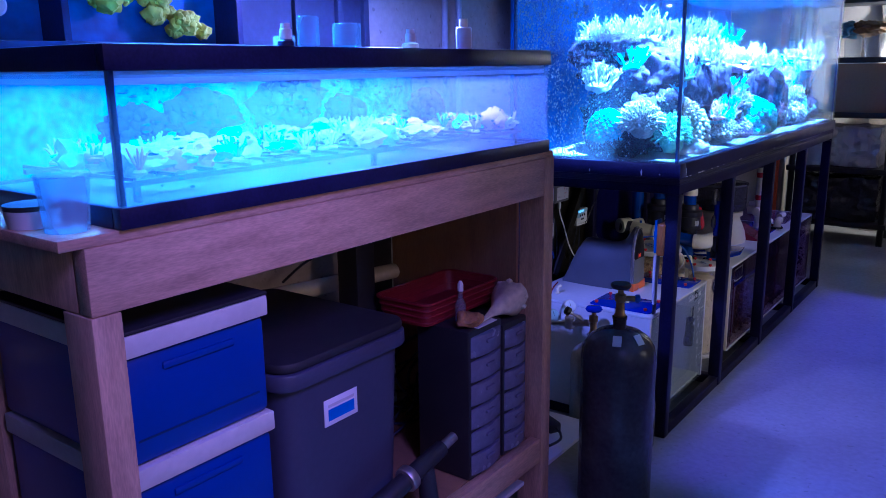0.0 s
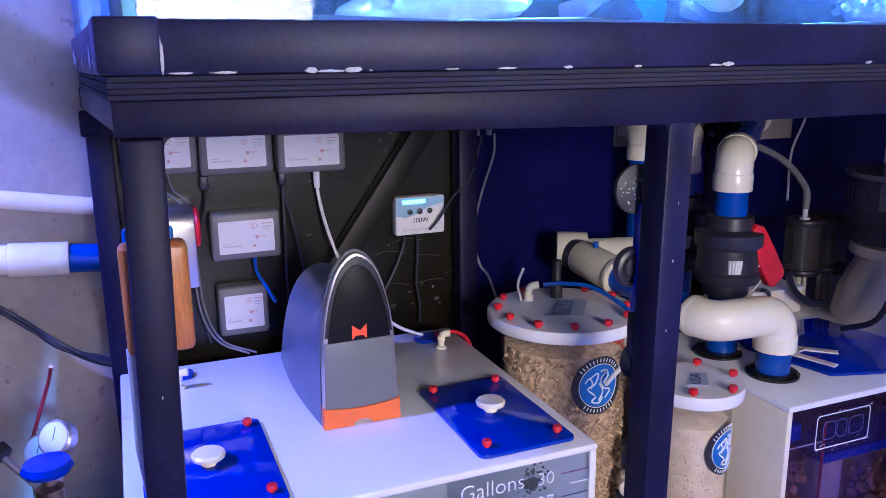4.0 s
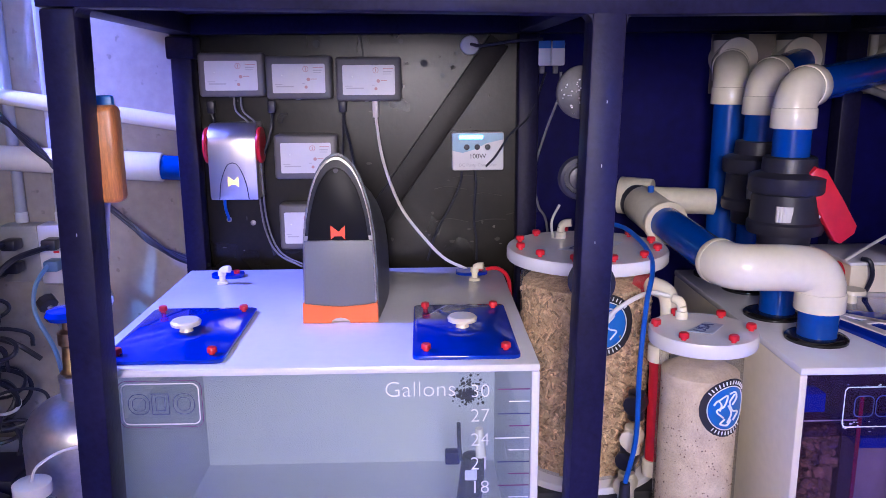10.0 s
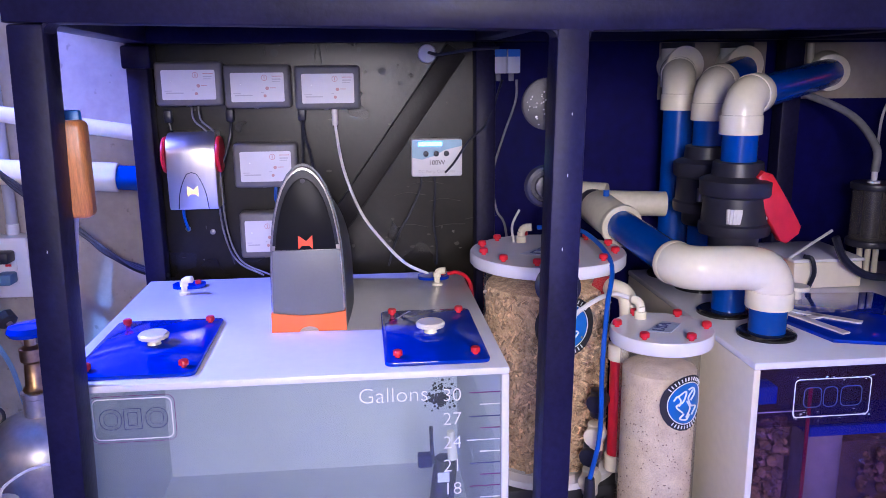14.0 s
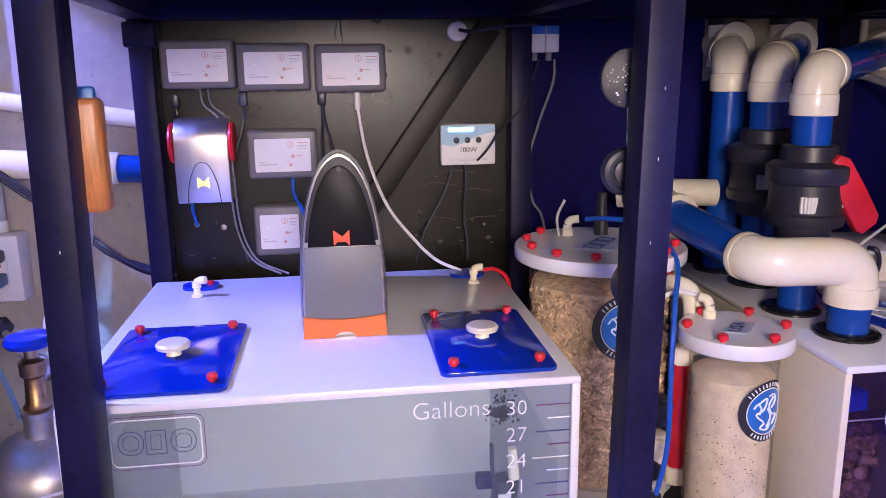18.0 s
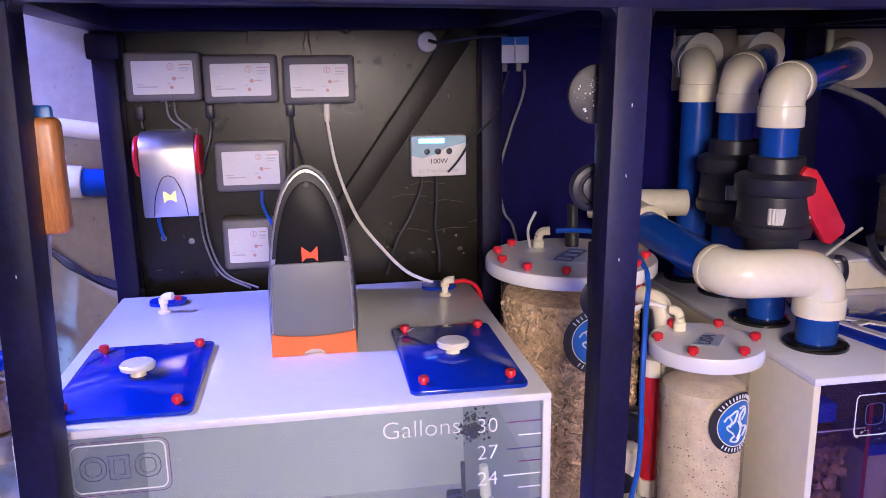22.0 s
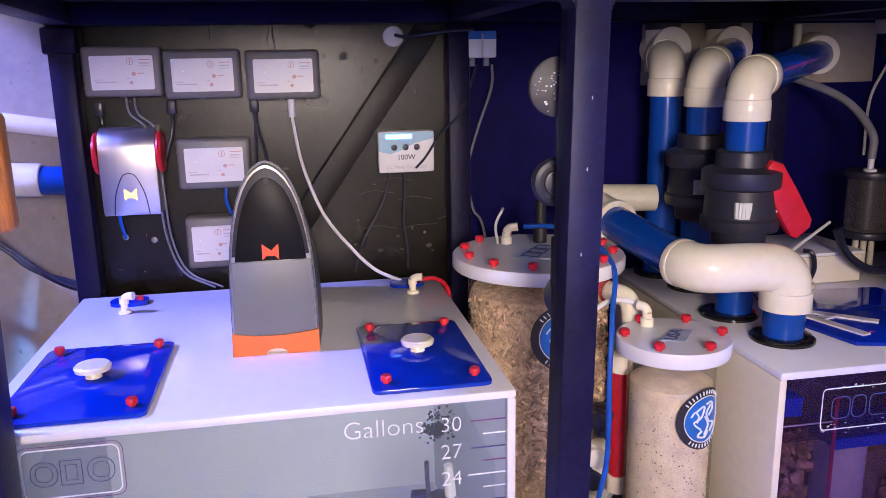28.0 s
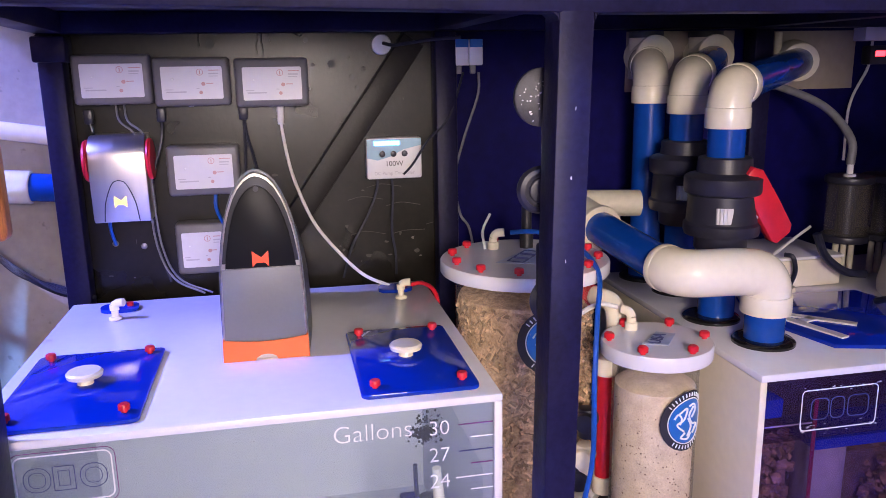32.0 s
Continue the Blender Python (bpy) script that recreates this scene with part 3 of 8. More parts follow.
for nm, c in (("bottom_frame", (AX1 - 0.022, AX1 + 0.006, AY0 - 0.006, AY1 + 0.006)), ("bottom_frame", (AX0 - 0.006, AX0 + 0.022, AY0 - 0.006, AY1 + 0.006)),
              ("bottom_frame", (AX0 + 0.022, AX1 - 0.022, AY0 - 0.006, AY0 + 0.022)), ("bottom_frame", (AX0 + 0.022, AX1 - 0.022, AY1 - 0.022, AY1 + 0.006))):
    part(nm, box(nb(), *c, TZ0, TZ1, 0.003), TRIM, aq)
part("corner_cap", box(nb(), AX1 - 0.06, AX1 + 0.0075, AY0 - 0.0075, AY0 + 0.052, TZ0 + 0.002, TZ1 + 0.002, 0.003), TRIM, aq, "lap joint of the frame")
part("bottom_pane", box(nb(), AX0 + 0.022, AX1 - 0.022, AY0 + 0.022, AY1 - 0.022, TZ0 + 0.005, TZ0 + 0.02), BACKBLUE, aq)
for nm, c in (("front_pane", (AX1 - 0.014, AX1 - 0.002, AY0 + 0.002, AY1 - 0.002)), ("end_pane", (AX0 + 0.02, AX1 - 0.0145, AY0 + 0.002, AY0 + 0.014)), ("end_pane", (AX0 + 0.02, AX1 - 0.0145, AY1 - 0.014, AY1 - 0.002))):
    ob = part(nm, box(nb(), *c, TZ0 + 0.02, AZ1), HAZY, aq)
    ob.visible_shadow = False
part("back_pane", box(nb(), AX0, AX0 + 0.012, AY0 + 0.002, AY1 - 0.002, TZ0 + 0.02, AZ1), BACKBLUE, aq, "blue-painted back pane")
# pale cyan colour stands in for light glowing in the pane's edge
EDGEGLOW = mat("painted_edge_glow", (0.25, 0.62, 0.72), 0.3, 0, 0.15, 20, 0.05)
SIL = mat("blue_black_silicone", (0.01, 0.03, 0.12), 0.35, 0, 0.2, 10, 0.1)
for x, y in ((AX1 - 0.016, AY0 + 0.016), (AX1 - 0.016, AY1 - 0.016), (AX0 + 0.016, AY0 + 0.016)):
    part("silicone_seam", box(nb(), x - 0.006, x + 0.006, y - 0.006, y + 0.006, TZ1 - 0.03, AZ1, 0.003), SIL, aq)
part("edge_strip", box(nb(), AX1 - 0.0185, AX1 - 0.0142, AY0 + 0.0142, AY0 + 0.034, TZ1, AZ1), EDGEGLOW, aq, "pale strip with the glow of the lit glass edge in its colour")
ob = part("water_surface", box(nb(), AX0 + 0.014, AX1 - 0.015, AY0 + 0.015, AY1 - 0.015, 1.80, 1.804), WATERTOP, aq)
ob.visible_shadow = False
part("top_rim", box(nb(), AX1 - 0.02, AX1 + 0.004, AY0 - 0.004, AY1 + 0.004, AZ1, AZ1 + 0.03, 0.003), TRIM, aq)
part("top_rim", box(nb(), AX0 - 0.004, AX0 + 0.02, AY0 - 0.004, AY1 + 0.004, AZ1, AZ1 + 0.03, 0.003), TRIM, aq)
# salt creep runs on the frame
random.seed(4)
for i in range(26):
    y = random.choice((2.87, 2.91, 3.02, random.uniform(2.85, 5.2), random.uniform(2.85, 4.2)))
    z = TZ0 - 0.001
    ln = random.uniform(0.004, 0.028)
    if i < 7:
        y, hgt = (2.852, 3.0, 3.045, 3.31, 3.55, 3.8, 4.1)[i], (0.018, 0.003, 0.003, 0.002, 0.003, 0.002, 0.002)[i]
        ln = (0.003, 0.012, 0.02, 0.012, 0.018, 0.012, 0.02)[i]
    else:
        hgt = 0.0013
    part("salt_run", blob(nb(), (AX1 + 0.0085 if i == 0 else AX1 + 0.006, y, z + hgt / 2 + (0.01 if i == 0 else 0.002)), (0.0012, ln / 2, hgt), 2, 0.5, i), CHALK, aq)
for i in range(6):
    x, hgt = (-1.65, -1.61, -1.56, -1.34, -1.13, -1.06)[i], (0.016, 0.02, 0.012, 0.006, 0.012, 0.003)[i]
    part("salt_run", blob(nb(), (x, AY0 - 0.006, TZ0 + 0.012 + hgt * 0.4), (0.003, 0.0012, hgt), 2, 0.5, i + 30), CHALK, aq)
sand = nb()
box(sand, AX0 + 0.025, AX1 - 0.025, AY0 + 0.025, AY1 - 0.025, TZ0 + 0.021, TZ1 + 0.006)
bmesh.ops.subdivide_edges(sand, edges=sand.edges[:], cuts=14, use_grid_fill=True)
for v in sand.verts:
    if v.co.z > TZ1:
        v.co.z += 0.012 * noise.noise(v.co * 6)
part("sand_bed", sand, SAND, aq)

# ---- rubble of the rockwork, one pile a thing ----
CORAL = [mat("coral_" + n, c, 0.7, 0, 0.35, 30, 0.6, 160) for n, c in (("cream", (0.50, 0.47, 0.36)), ("teal", (0.15, 0.62, 0.62)), ("pink", (0.75, 0.34, 0.40)), ("green", (0.25, 0.62, 0.35)), ("violet", (0.32, 0.25, 0.55)), ("tan", (0.34, 0.24, 0.17)), ("cyan", (0.10, 0.55, 0.75)), ("bone", (0.6, 0.6, 0.56)))]


def rock(c, r, seed):
    b = nb()
    random.seed(seed)
    blob(b, c, tuple(k * 0.85 for k in r), 4, 0.55, seed, freq=16)
    for i in range(5):
        a = random.uniform(0, 6.28)
        blob(b, (c[0] + math.cos(a) * r[0] * 0.7, c[1] + math.sin(a) * r[1] * 0.7, c[2] + random.uniform(-0.3, 0.6) * r[2]), tuple(k * random.uniform(0.35, 0.6) for k in r), 3, 0.5, seed + i, freq=14)
    for i in range(70):
        z_, a = random.uniform(-0.3, 1), random.uniform(0, 6.28)
        s_ = math.sqrt(1 - z_ * z_)
        blob(b, (c[0] + r[0] * 0.86 * s_ * math.cos(a), c[1] + r[1] * 0.86 * s_ * math.sin(a), c[2] + r[2] * 0.86 * z_), random.uniform(0.008, 0.02), 1, 0.4, i)
    return part("live_rock", b, ROCK, None, "dark purple live rock on the sand bed", "rock", "rockwork", sharp=180)


def branching(c, h, spread, material, seed, tip=0.004, thick=0.011, n=9, label="branching stony coral with pale tips"):
    random.seed(seed)
    b = nb()
    base = Vector(c)
    thick *= 0.52

    def grow(p, d, ln, r, depth):
        q = p + d * ln * 0.5 + Vector((random.uniform(-1, 1), random.uniform(-1, 1), 0.3)) * ln * 0.1
        e = q + (d + Vector((random.uniform(-0.4, 0.4), random.uniform(-0.4, 0.4), 0.3))).normalized() * ln * 0.5
        sweep(b, [p, q, e], r, 6, 2, 0, r * 0.8)
        if not depth:
            blob(b, e, r * 0.85, 1)
        if depth:
            for _ in range(random.choice((2, 3))):
                nd = (d + Vector((random.uniform(-1, 1), random.uniform(-1, 1), random.uniform(-0.1, 0.9))) * 0.95).normalized()
                grow(random.choice((q, e, e)), nd, ln * random.uniform(0.55, 0.85), r * 0.76, depth - 1)
    blob(b, base + Vector((0, 0, -0.01)), (h * 0.32 * spread, h * 0.32 * spread, h * 0.13), 3, 0.3, seed)
    for i in range(n * 2):
        a = i * 2.39996 + random.uniform(-0.3, 0.3)
        u = math.sqrt((i + 0.5) / (n * 2))
        t = u * spread * random.uniform(0.6, 1.2)
        d = Vector((math.cos(a) * t, math.sin(a) * t, 0.75)).normalized()
        foot = base + Vector((math.cos(a), math.sin(a), 0)) * u * h * 0.36 * spread
        grow(foot, d, h * random.uniform(0.15, 0.27) * (1.15 - 0.4 * u), thick * 0.9, 4 if n < 9 else 3)
    return part("coral", b, material, None, label, "coral", "reef corals", sharp=180)


def polyp_dome(c, r, material, seed, knob=0.013, count=150, label="round coral head covered in plump polyps"):
    random.seed(seed)
    b = nb()
    blob(b, c, (r[0] * 0.9, r[1] * 0.9, r[2] * 0.9), 3, 0.15, seed)
    for i in range(count):
        z = 1 - 1.45 * (i + 0.5) / count
        a = i * 2.39996
        s = math.sqrt(max(0, 1 - z * z))
        k = 1 + 0.15 * noise.noise(Vector((math.cos(a) * s, math.sin(a) * s, z)) * 2 + Vector((seed, 0, 0)))
        blob(b, (c[0] + r[0] * k * s * math.cos(a), c[1] + r[1] * k * s * math.sin(a), c[2] + r[2] * k * z), knob * random.uniform(0.75, 1.25), 1)
    return part("coral", b, material, None, label, "coral", "reef corals", sharp=180)


def tentacles(c, r, material, seed, count=220, ln=0.03, label="coral head with swaying pale tentacles"):
    random.seed(seed)
    b = nb()
    blob(b, c, (r[0] * 0.75, r[1] * 0.75, r[2] * 0.75), 3, 0.3, seed)
    for i in range(count):
        z = 1 - 1.3 * (i + 0.5) / count
        a = i * 2.39996
        s = math.sqrt(max(0, 1 - z * z))
        d = Vector((math.cos(a) * s, math.sin(a) * s, z))
        p = Vector((c[0] + d.x * r[0] * 0.72, c[1] + d.y * r[1] * 0.72, c[2] + d.z * r[2] * 0.72))
        e = p + d * ln + Vector((random.uniform(-1, 1), random.uniform(-1, 1), random.uniform(-0.5, 0.8))) * ln * 0.45
        sweep(b, [p, (p + e) / 2 + Vector((0, 0, 0.004)), e], 0.0036, 5, 2, 0, 0.0045)
    return part("coral", b, material, None, label, "coral", "reef corals", sharp=180)


SB = TZ1 + 0.006
# left end
rock((-1.30, 2.98, SB + 0.06), (0.16, 0.12, 0.10), 1)
rock((-1.22, 3.05, SB + 0.16), (0.12, 0.10, 0.09), 2)
rock((-1.38, 3.18, SB + 0.20), (0.15, 0.16, 0.22), 3)
rock((-1.45, 3.10, SB + 0.40), (0.14, 0.15, 0.10), 4)
rock((-1.27, 3.12, SB + 0.30), (0.16, 0.10, 0.13), 61)
rock((-1.14, 3.34, SB + 0.24), (0.07, 0.10, 0.14), 62)
rock((-1.17, 3.72, SB + 0.22), (0.06, 0.12, 0.16), 63)
rock((-1.18, 4.34, SB + 0.16), (0.07, 0.12, 0.20), 64)
rock((-1.20, 4.80, SB + 0.14), (0.07, 0.10, 0.18), 65)
polyp_dome((-1.33, 2.885, SB + 0.10), (0.075, 0.07, 0.08), CORAL[1], 3, 0.010, 170, "pale teal round coral head of small polyps")
tentacles((-1.19, 2.90, SB + 0.13), (0.085, 0.08, 0.08), CORAL[0], 4)
tentacles((-1.09, 2.98, SB + 0.08), (0.07, 0.09, 0.085), CORAL[3], 5, 200, 0.025)
branching((-1.40, 2.95, SB + 0.28), 0.17, 0.9, CORAL[0], 6, label="cream branching stony coral on dark rock")
branching((-1.46, 3.06, SB + 0.42), 0.2, 0.9, CORAL[7], 7, label="white branching stony coral near the surface")
branching((-1.30, 3.05, SB + 0.36), 0.14, 1.0, CORAL[1], 8)
# front left of the long side
polyp_dome((-1.13, 3.24, SB + 0.085), (0.09, 0.10, 0.095), CORAL[0], 10, 0.0145, 130, "honeycomb-patterned cream coral boulder")
blob_b = nb()
blob(blob_b, (-1.075, 3.185, SB + 0.012), (0.055, 0.11, 0.045), 4, 0.3, 5)
part("coral", blob_b, CHALK, None, "glaring white low coral mound on the sand", "coral", "reef corals", sharp=180)
tentacles((-1.10, 3.12, SB + 0.16), (0.06, 0.06, 0.06), CORAL[5], 11, 120, 0.02)
rock((-1.32, 3.45, SB + 0.12), (0.2, 0.2, 0.16), 12)
rock((-1.36, 3.52, SB + 0.30), (0.16, 0.22, 0.13), 13)
branching((-1.22, 3.42, SB + 0.24), 0.24, 0.8, CORAL[7], 14, thick=0.014, label="tall white branching stony coral")
branching((-1.30, 3.60, SB + 0.36), 0.22, 0.9, CORAL[0], 15, thick=0.012)
polyp_dome((-1.16, 3.42, SB + 0.06), (0.06, 0.06, 0.06), CORAL[4], 16, 0.009, 90)
tentacles((-1.07, 3.60, SB + 0.05), (0.06, 0.075, 0.05), CORAL[0], 17, 150, 0.02)
polyp_dome((-1.10, 3.62, SB + 0.12), (0.05, 0.05, 0.055), CORAL[1], 18, 0.009, 90)
# middle
rock((-1.33, 3.95, SB + 0.12), (0.2, 0.22, 0.18), 19)
branching((-1.16, 3.80, SB + 0.12), 0.26, 0.6, CORAL[2], 20, thick=0.012, label="pink branching stony coral")
branching((-1.13, 3.73, SB + 0.10), 0.13, 0.9, CORAL[2], 21, thick=0.010, label="pink branching stony coral")
branching((-1.22, 4.02, SB + 0.18), 0.26, 0.7, CORAL[1], 22, label="teal branching stony coral")
branching((-1.30, 4.1, SB + 0.36), 0.2, 0.9, CORAL[0], 23)
polyp_dome((-1.13, 4.17, SB + 0.07), (0.11, 0.15, 0.11), CORAL[1], 24, 0.019, 150, "large pale teal bubble coral on the sand")
tentacles((-1.16, 4.06, SB + 0.16), (0.07, 0.09, 0.07), CORAL[0], 25, 160, 0.022)
polyp_dome((-1.10, 3.93, SB + 0.04), (0.05, 0.05, 0.05), CORAL[4], 26, 0.008, 80)
rock((-1.42, 4.4, SB + 0.2), (0.16, 0.25, 0.25), 27)
branching((-1.2, 4.50, SB + 0.30), 0.24, 0.8, CORAL[3], 28, label="green and white branching stony coral")
branching((-1.25, 4.62, SB + 0.34), 0.22, 0.9, CORAL[0], 29)
rock((-1.22, 4.55, SB + 0.12), (0.13, 0.12, 0.22), 30)
# far end
rock((-1.3, 5.05, SB + 0.08), (0.15, 0.2, 0.12), 31)
polyp_dome((-1.12, 4.98, SB + 0.06), (0.07, 0.08, 0.07), CORAL[0], 32, 0.012, 90)
polyp_dome((-1.14, 5.10, SB + 0.10), (0.07, 0.08, 0.08), CORAL[1], 33, 0.012, 90)
tentacles((-1.12, 5.03, SB + 0.16), (0.05, 0.05, 0.06), CORAL[0], 34, 100, 0.02)
branching((-1.15, 5.36, SB + 0.2), 0.42, 0.22, CORAL[7], 35, thick=0.016, n=7, label="tall white column of branching coral")
rock((-1.18, 5.34, SB + 0.07), (0.1, 0.12, 0.16), 36)
branching((-1.35, 4.9, SB + 0.2), 0.3, 0.9, CORAL[6], 37)
# more growth along the far half
for i, (x, y, z, h_, k) in enumerate(((-1.17, 4.72, 0.06, 0.16, 2), (-1.12, 4.80, 0.03, 0.12, 0), (-1.2, 4.88, 0.2, 0.2, 7), (-1.2, 5.2, 0.22, 0.22, 1), (-1.13, 5.24, 0.05, 0.14, 3), (-1.25, 4.3, 0.34, 0.2, 2), (-1.14, 4.36, 0.05, 0.13, 0), (-1.2, 3.28, 0.26, 0.15, 2), (-1.17, 3.16, 0.22, 0.12, 6))):
    branching((x, y, SB + z), h_, 0.95, CORAL[k], 80 + i, n=8)
    rock((x - 0.04, y, SB + z * 0.5), (0.07, 0.08, z * 0.5 + 0.03), 90 + i)
# small tufts on the dark rock faces
random.seed(77)
for i in range(16):
    y = 3.02 + 0.16 * i + random.uniform(-0.05, 0.05)
    branching((random.uniform(-1.16, -1.09), y, SB + random.uniform(0.12, 0.40)), random.uniform(0.07, 0.12), 1.1, CORAL[(0, 3, 7, 2, 1, 0, 4, 6)[i % 8]], 120 + i, thick=0.008, n=6, label="small branching coral tuft on the rock face")
# upper growth on the back ledge
for i, (y, z, k) in enumerate(((3.3, 0.56, 7), (3.65, 0.60, 0), (4.0, 0.58, 4), (4.35, 0.6, 0), (4.75, 0.56, 1))):
    branching((-1.5, y, SB + z - 0.12), 0.24, 1.1, CORAL[k], 40 + i, thick=0.012, n=10)
    rock((-1.53, y, SB + z - 0.22), (0.1, 0.2, 0.11), 50 + i)
# specks of algae and fine bubbles on the left end pane
random.seed(8)
b = nb()
for i in range(2300):
    x = AX0 + 0.03 + abs(random.gauss(0, 0.22))
    if x < AX1 - 0.05:
        blob(b, (x, AY0 + 0.0155, random.uniform(TZ1, 1.8)), (random.uniform(0.001, 0.0036), 0.0008, random.uniform(0.0015, 0.006)), 1)
specks = part("glass_specks", b, CORAL[7], None, "white specks of algae and bubbles on the pane", "specks", kind="stuff")
# the near end of the tank stands a little askew, as the stand below it does
for ob in (*aq.children_recursive, *matt.children_recursive, specks):
    base_o = ORIG[ob.name]
    for v in ob.data.vertices:
        if v.co.y + base_o.y < 2.92:
            v.co.y -= 0.049 * min(1, max(0, (AX1 - v.co.x - base_o.x) / (AX1 - AX0)))
# reef light housings
for y in (3.5, 4.85):
    hs = root("reef_light", (-1.32, y, 2.03), "black aquarium light housing hung over the water", "light")
    part("housing", box(nb(), -1.6, -1.04, y - 0.66, y + 0.66, 2.045, 2.10, 0.006), STEEL, hs)
    for dx in (-1.5, -1.14):
        part("hanging_wire", cyl(nb(), (dx, y, 2.10), (dx, y, 2.7), 0.002, seg=6), CHROME, hs)


# ---- acrylic water reservoir ----
RX0, RX1, RY0, RY1, RZ0, RZ1 = -1.635, -1.06, 2.765, 3.42, 0.047, 0.502
res = root("water_reservoir", (-1.35, 3.09, RZ0), "white acrylic 30 gallon water reservoir with two blue lids", "reservoir")
T = 0.012
top = part("top_plate", box(nb(), RX0, RX1 + 0.004, RY0, RY1, RZ1 - T, RZ1, 0.004), ACRYL, res)
part("side_panel", box(nb(), RX0, RX1 + 0.002, RY0, RY0 + T, RZ0, RZ1 - T), ACRYL, res)
part("side_panel", box(nb(), RX0, RX1 + 0.002, RY1 - T, RY1, RZ0, RZ1 - T, 0.003), ACRYL, res)
part("back_wall", box(nb(), RX0, RX0 + T, RY0 + T, RY1 - T, RZ0, RZ1 - T), ACRYL, res)
part("floor_plate", box(nb(), RX0 + T, RX1 - T, RY0 + T, RY1 - T, RZ0, RZ0 + T), ACRYL, res)
front = part("front_panel", box(nb(), RX1 - 0.010, RX1, RY0 + T, RY1 - T, RZ0, RZ1 - T), FROST, res, "frosted clear front with a gallon scale")
front.visible_shadow = False
wl = part("water", box(nb(), RX0 + T + 0.002, RX1 - 0.052, RY0 + T + 0.002, RY1 - T - 0.002, RZ0 + T + 0.002, RZ1 - 0.132), STILL, res)
wl.visible_shadow = False
FX = RX1 + 0.0004
for y0, y1, ylid in ((2.79, 2.967, 0), (3.238, 3.395, 1)):
    lid = part("lid", prism(nb(), rounded(-1.335, -1.075, y0, y1, 0.012), "z", RZ1 + 0.0005, RZ1 + 0.0065, bev=0.0012), LIDBLUE, res, "glossy blue acrylic hatch lid")
    for x in (-1.312, -1.10):
        for y in (y0 + 0.02, y1 - 0.02):
            b = nb()
            lathe(b, (x, y, RZ1 + 0.006), [(0.004, 0), (0.004, 0.003), (0.0072, 0.004), (0.0072, 0.010), (0.006, 0.0115)], 14)
            part("thumb_screw", b, RED, lid)
    b = nb()
    cy_ = (y0 + y1) / 2
    lathe(b, (-1.21, cy_, RZ1 + 0.006), [(0.011, 0), (0.009, 0.007), (0.012, 0.009), (0.023, 0.011), (0.024, 0.016), (0.021, 0.019)], 28)
    part("knob", b, PVC, lid, "round white knob")
for y in (2.855, 3.352):
    ft = part("vent_cap", prism(nb(), rounded(-1.60, -1.555, y - 0.03, y + 0.035, 0.02), "z", RZ1 + 0.0005, RZ1 + 0.007), LIDBLUE, res, "small blue port cover with a red dot")
    part("port_dot", lathe(nb(), (-1.578, y + 0.02, RZ1 + 0.007), [(0.006, 0), (0.006, 0.006)], 12), RED, ft)
    b = nb()
    lathe(b, (-1.52, y + 0.005, RZ1 + 0.0005), [(0.011, 0), (0.011, 0.004), (0.006, 0.006), (0.006, 0.016), (0.008, 0.017), (0.008, 0.026)], 16)
    sweep(b, [(-1.52, y + 0.005, RZ1 + 0.026), (-1.518, y + 0.012, RZ1 + 0.03), (-1.515, y + 0.022, RZ1 + 0.031)], 0.007, 10, 3)
    part("elbow_fitting", b, PVC, res, "white push-fit elbow")
# gallon scale
SY, SC = 3.352, 0.0377
z30 = 0.462
words("scale_word", "Gallons", 0.034, facing_x(FX, 3.197, z30 - 0.008), INKWHITE, res, thin=0.0006)
for k, t in enumerate(("30", "27", "24", "21", "18", "15", "12", "9", "6", "3")):
    words("scale_number", t, 0.029, facing_x(FX, SY - 0.003, z30 - 0.0105 - SC * k), INKWHITE, res, align="RIGHT", thin=0.0005)
for k in range(20):
    z = z30 + 0.001 - SC * k / 2
    mk = INKPURPLE if k % 4 in (0, 3) else (INKWHITE if k % 4 == 1 or k % 4 == 0 else INKBLUE)
    if k in (4, 10, 16):
        mk = INKWHITE
    ln = 0.046 if k % 2 == 0 else 0.030
    if k in (4, 10, 16):
        ln = 0.05
    part("scale_mark", box(nb(), FX - 0.0002, FX + 0.0004, 3.406 - ln, 3.406, z - 0.0008, z + 0.0008), mk, res)
# maker's plate, as plain outlines
b = nb()
ring_frame(b, 2.826, 2.936, 0.418, 0.481, FX, 0.0018, 0.01)
part("logo_frame", b, INKWHITE, res)
part("logo_frame", ring_frame(nb(), 2.822, 2.940, 0.414, 0.485, FX, 0.001, 0.012), INKPURPLE, res)
for i, y in enumerate((2.835, 2.868, 2.898)):
    b = nb()
    for g_, w_ in ((0.0, 0.0011), (0.0058, 0.0009)):
        rr = 0.014 - g_ if i != 1 else 0.001
        ring_frame(b, y + g_, y + (0.031 if i != 1 else 0.025) - g_, 0.4335 + g_, 0.4655 - g_, FX, w_, rr)
    part("logo_shape", b, INKBLUE, res)
for k, (y, z) in enumerate(((2.95, 0.452), (3.165, 0.372), (3.10, 0.47), (2.99, 0.40))):
    part("bubble", blob(nb(), (FX, y, z), 0.0011, 1), INKWHITE, res)
# pump inside, behind the front
pump = root("submersible_pump", (-1.085, 3.325, 0.20), "small black submersible pump stuck inside the reservoir front", "pump")
b = nb()
cyl(b, (-1.092, 3.318, 0.25), (-1.092, 3.328, 0.345), 0.0195, 0.018, 20, bev=0.004)
cyl(b, (-1.094, 3.318, 0.215), (-1.094, 3.318, 0.255), 0.0215, 0.021, 20, bev=0.004)
part("body", b, INKBLACK, pump)
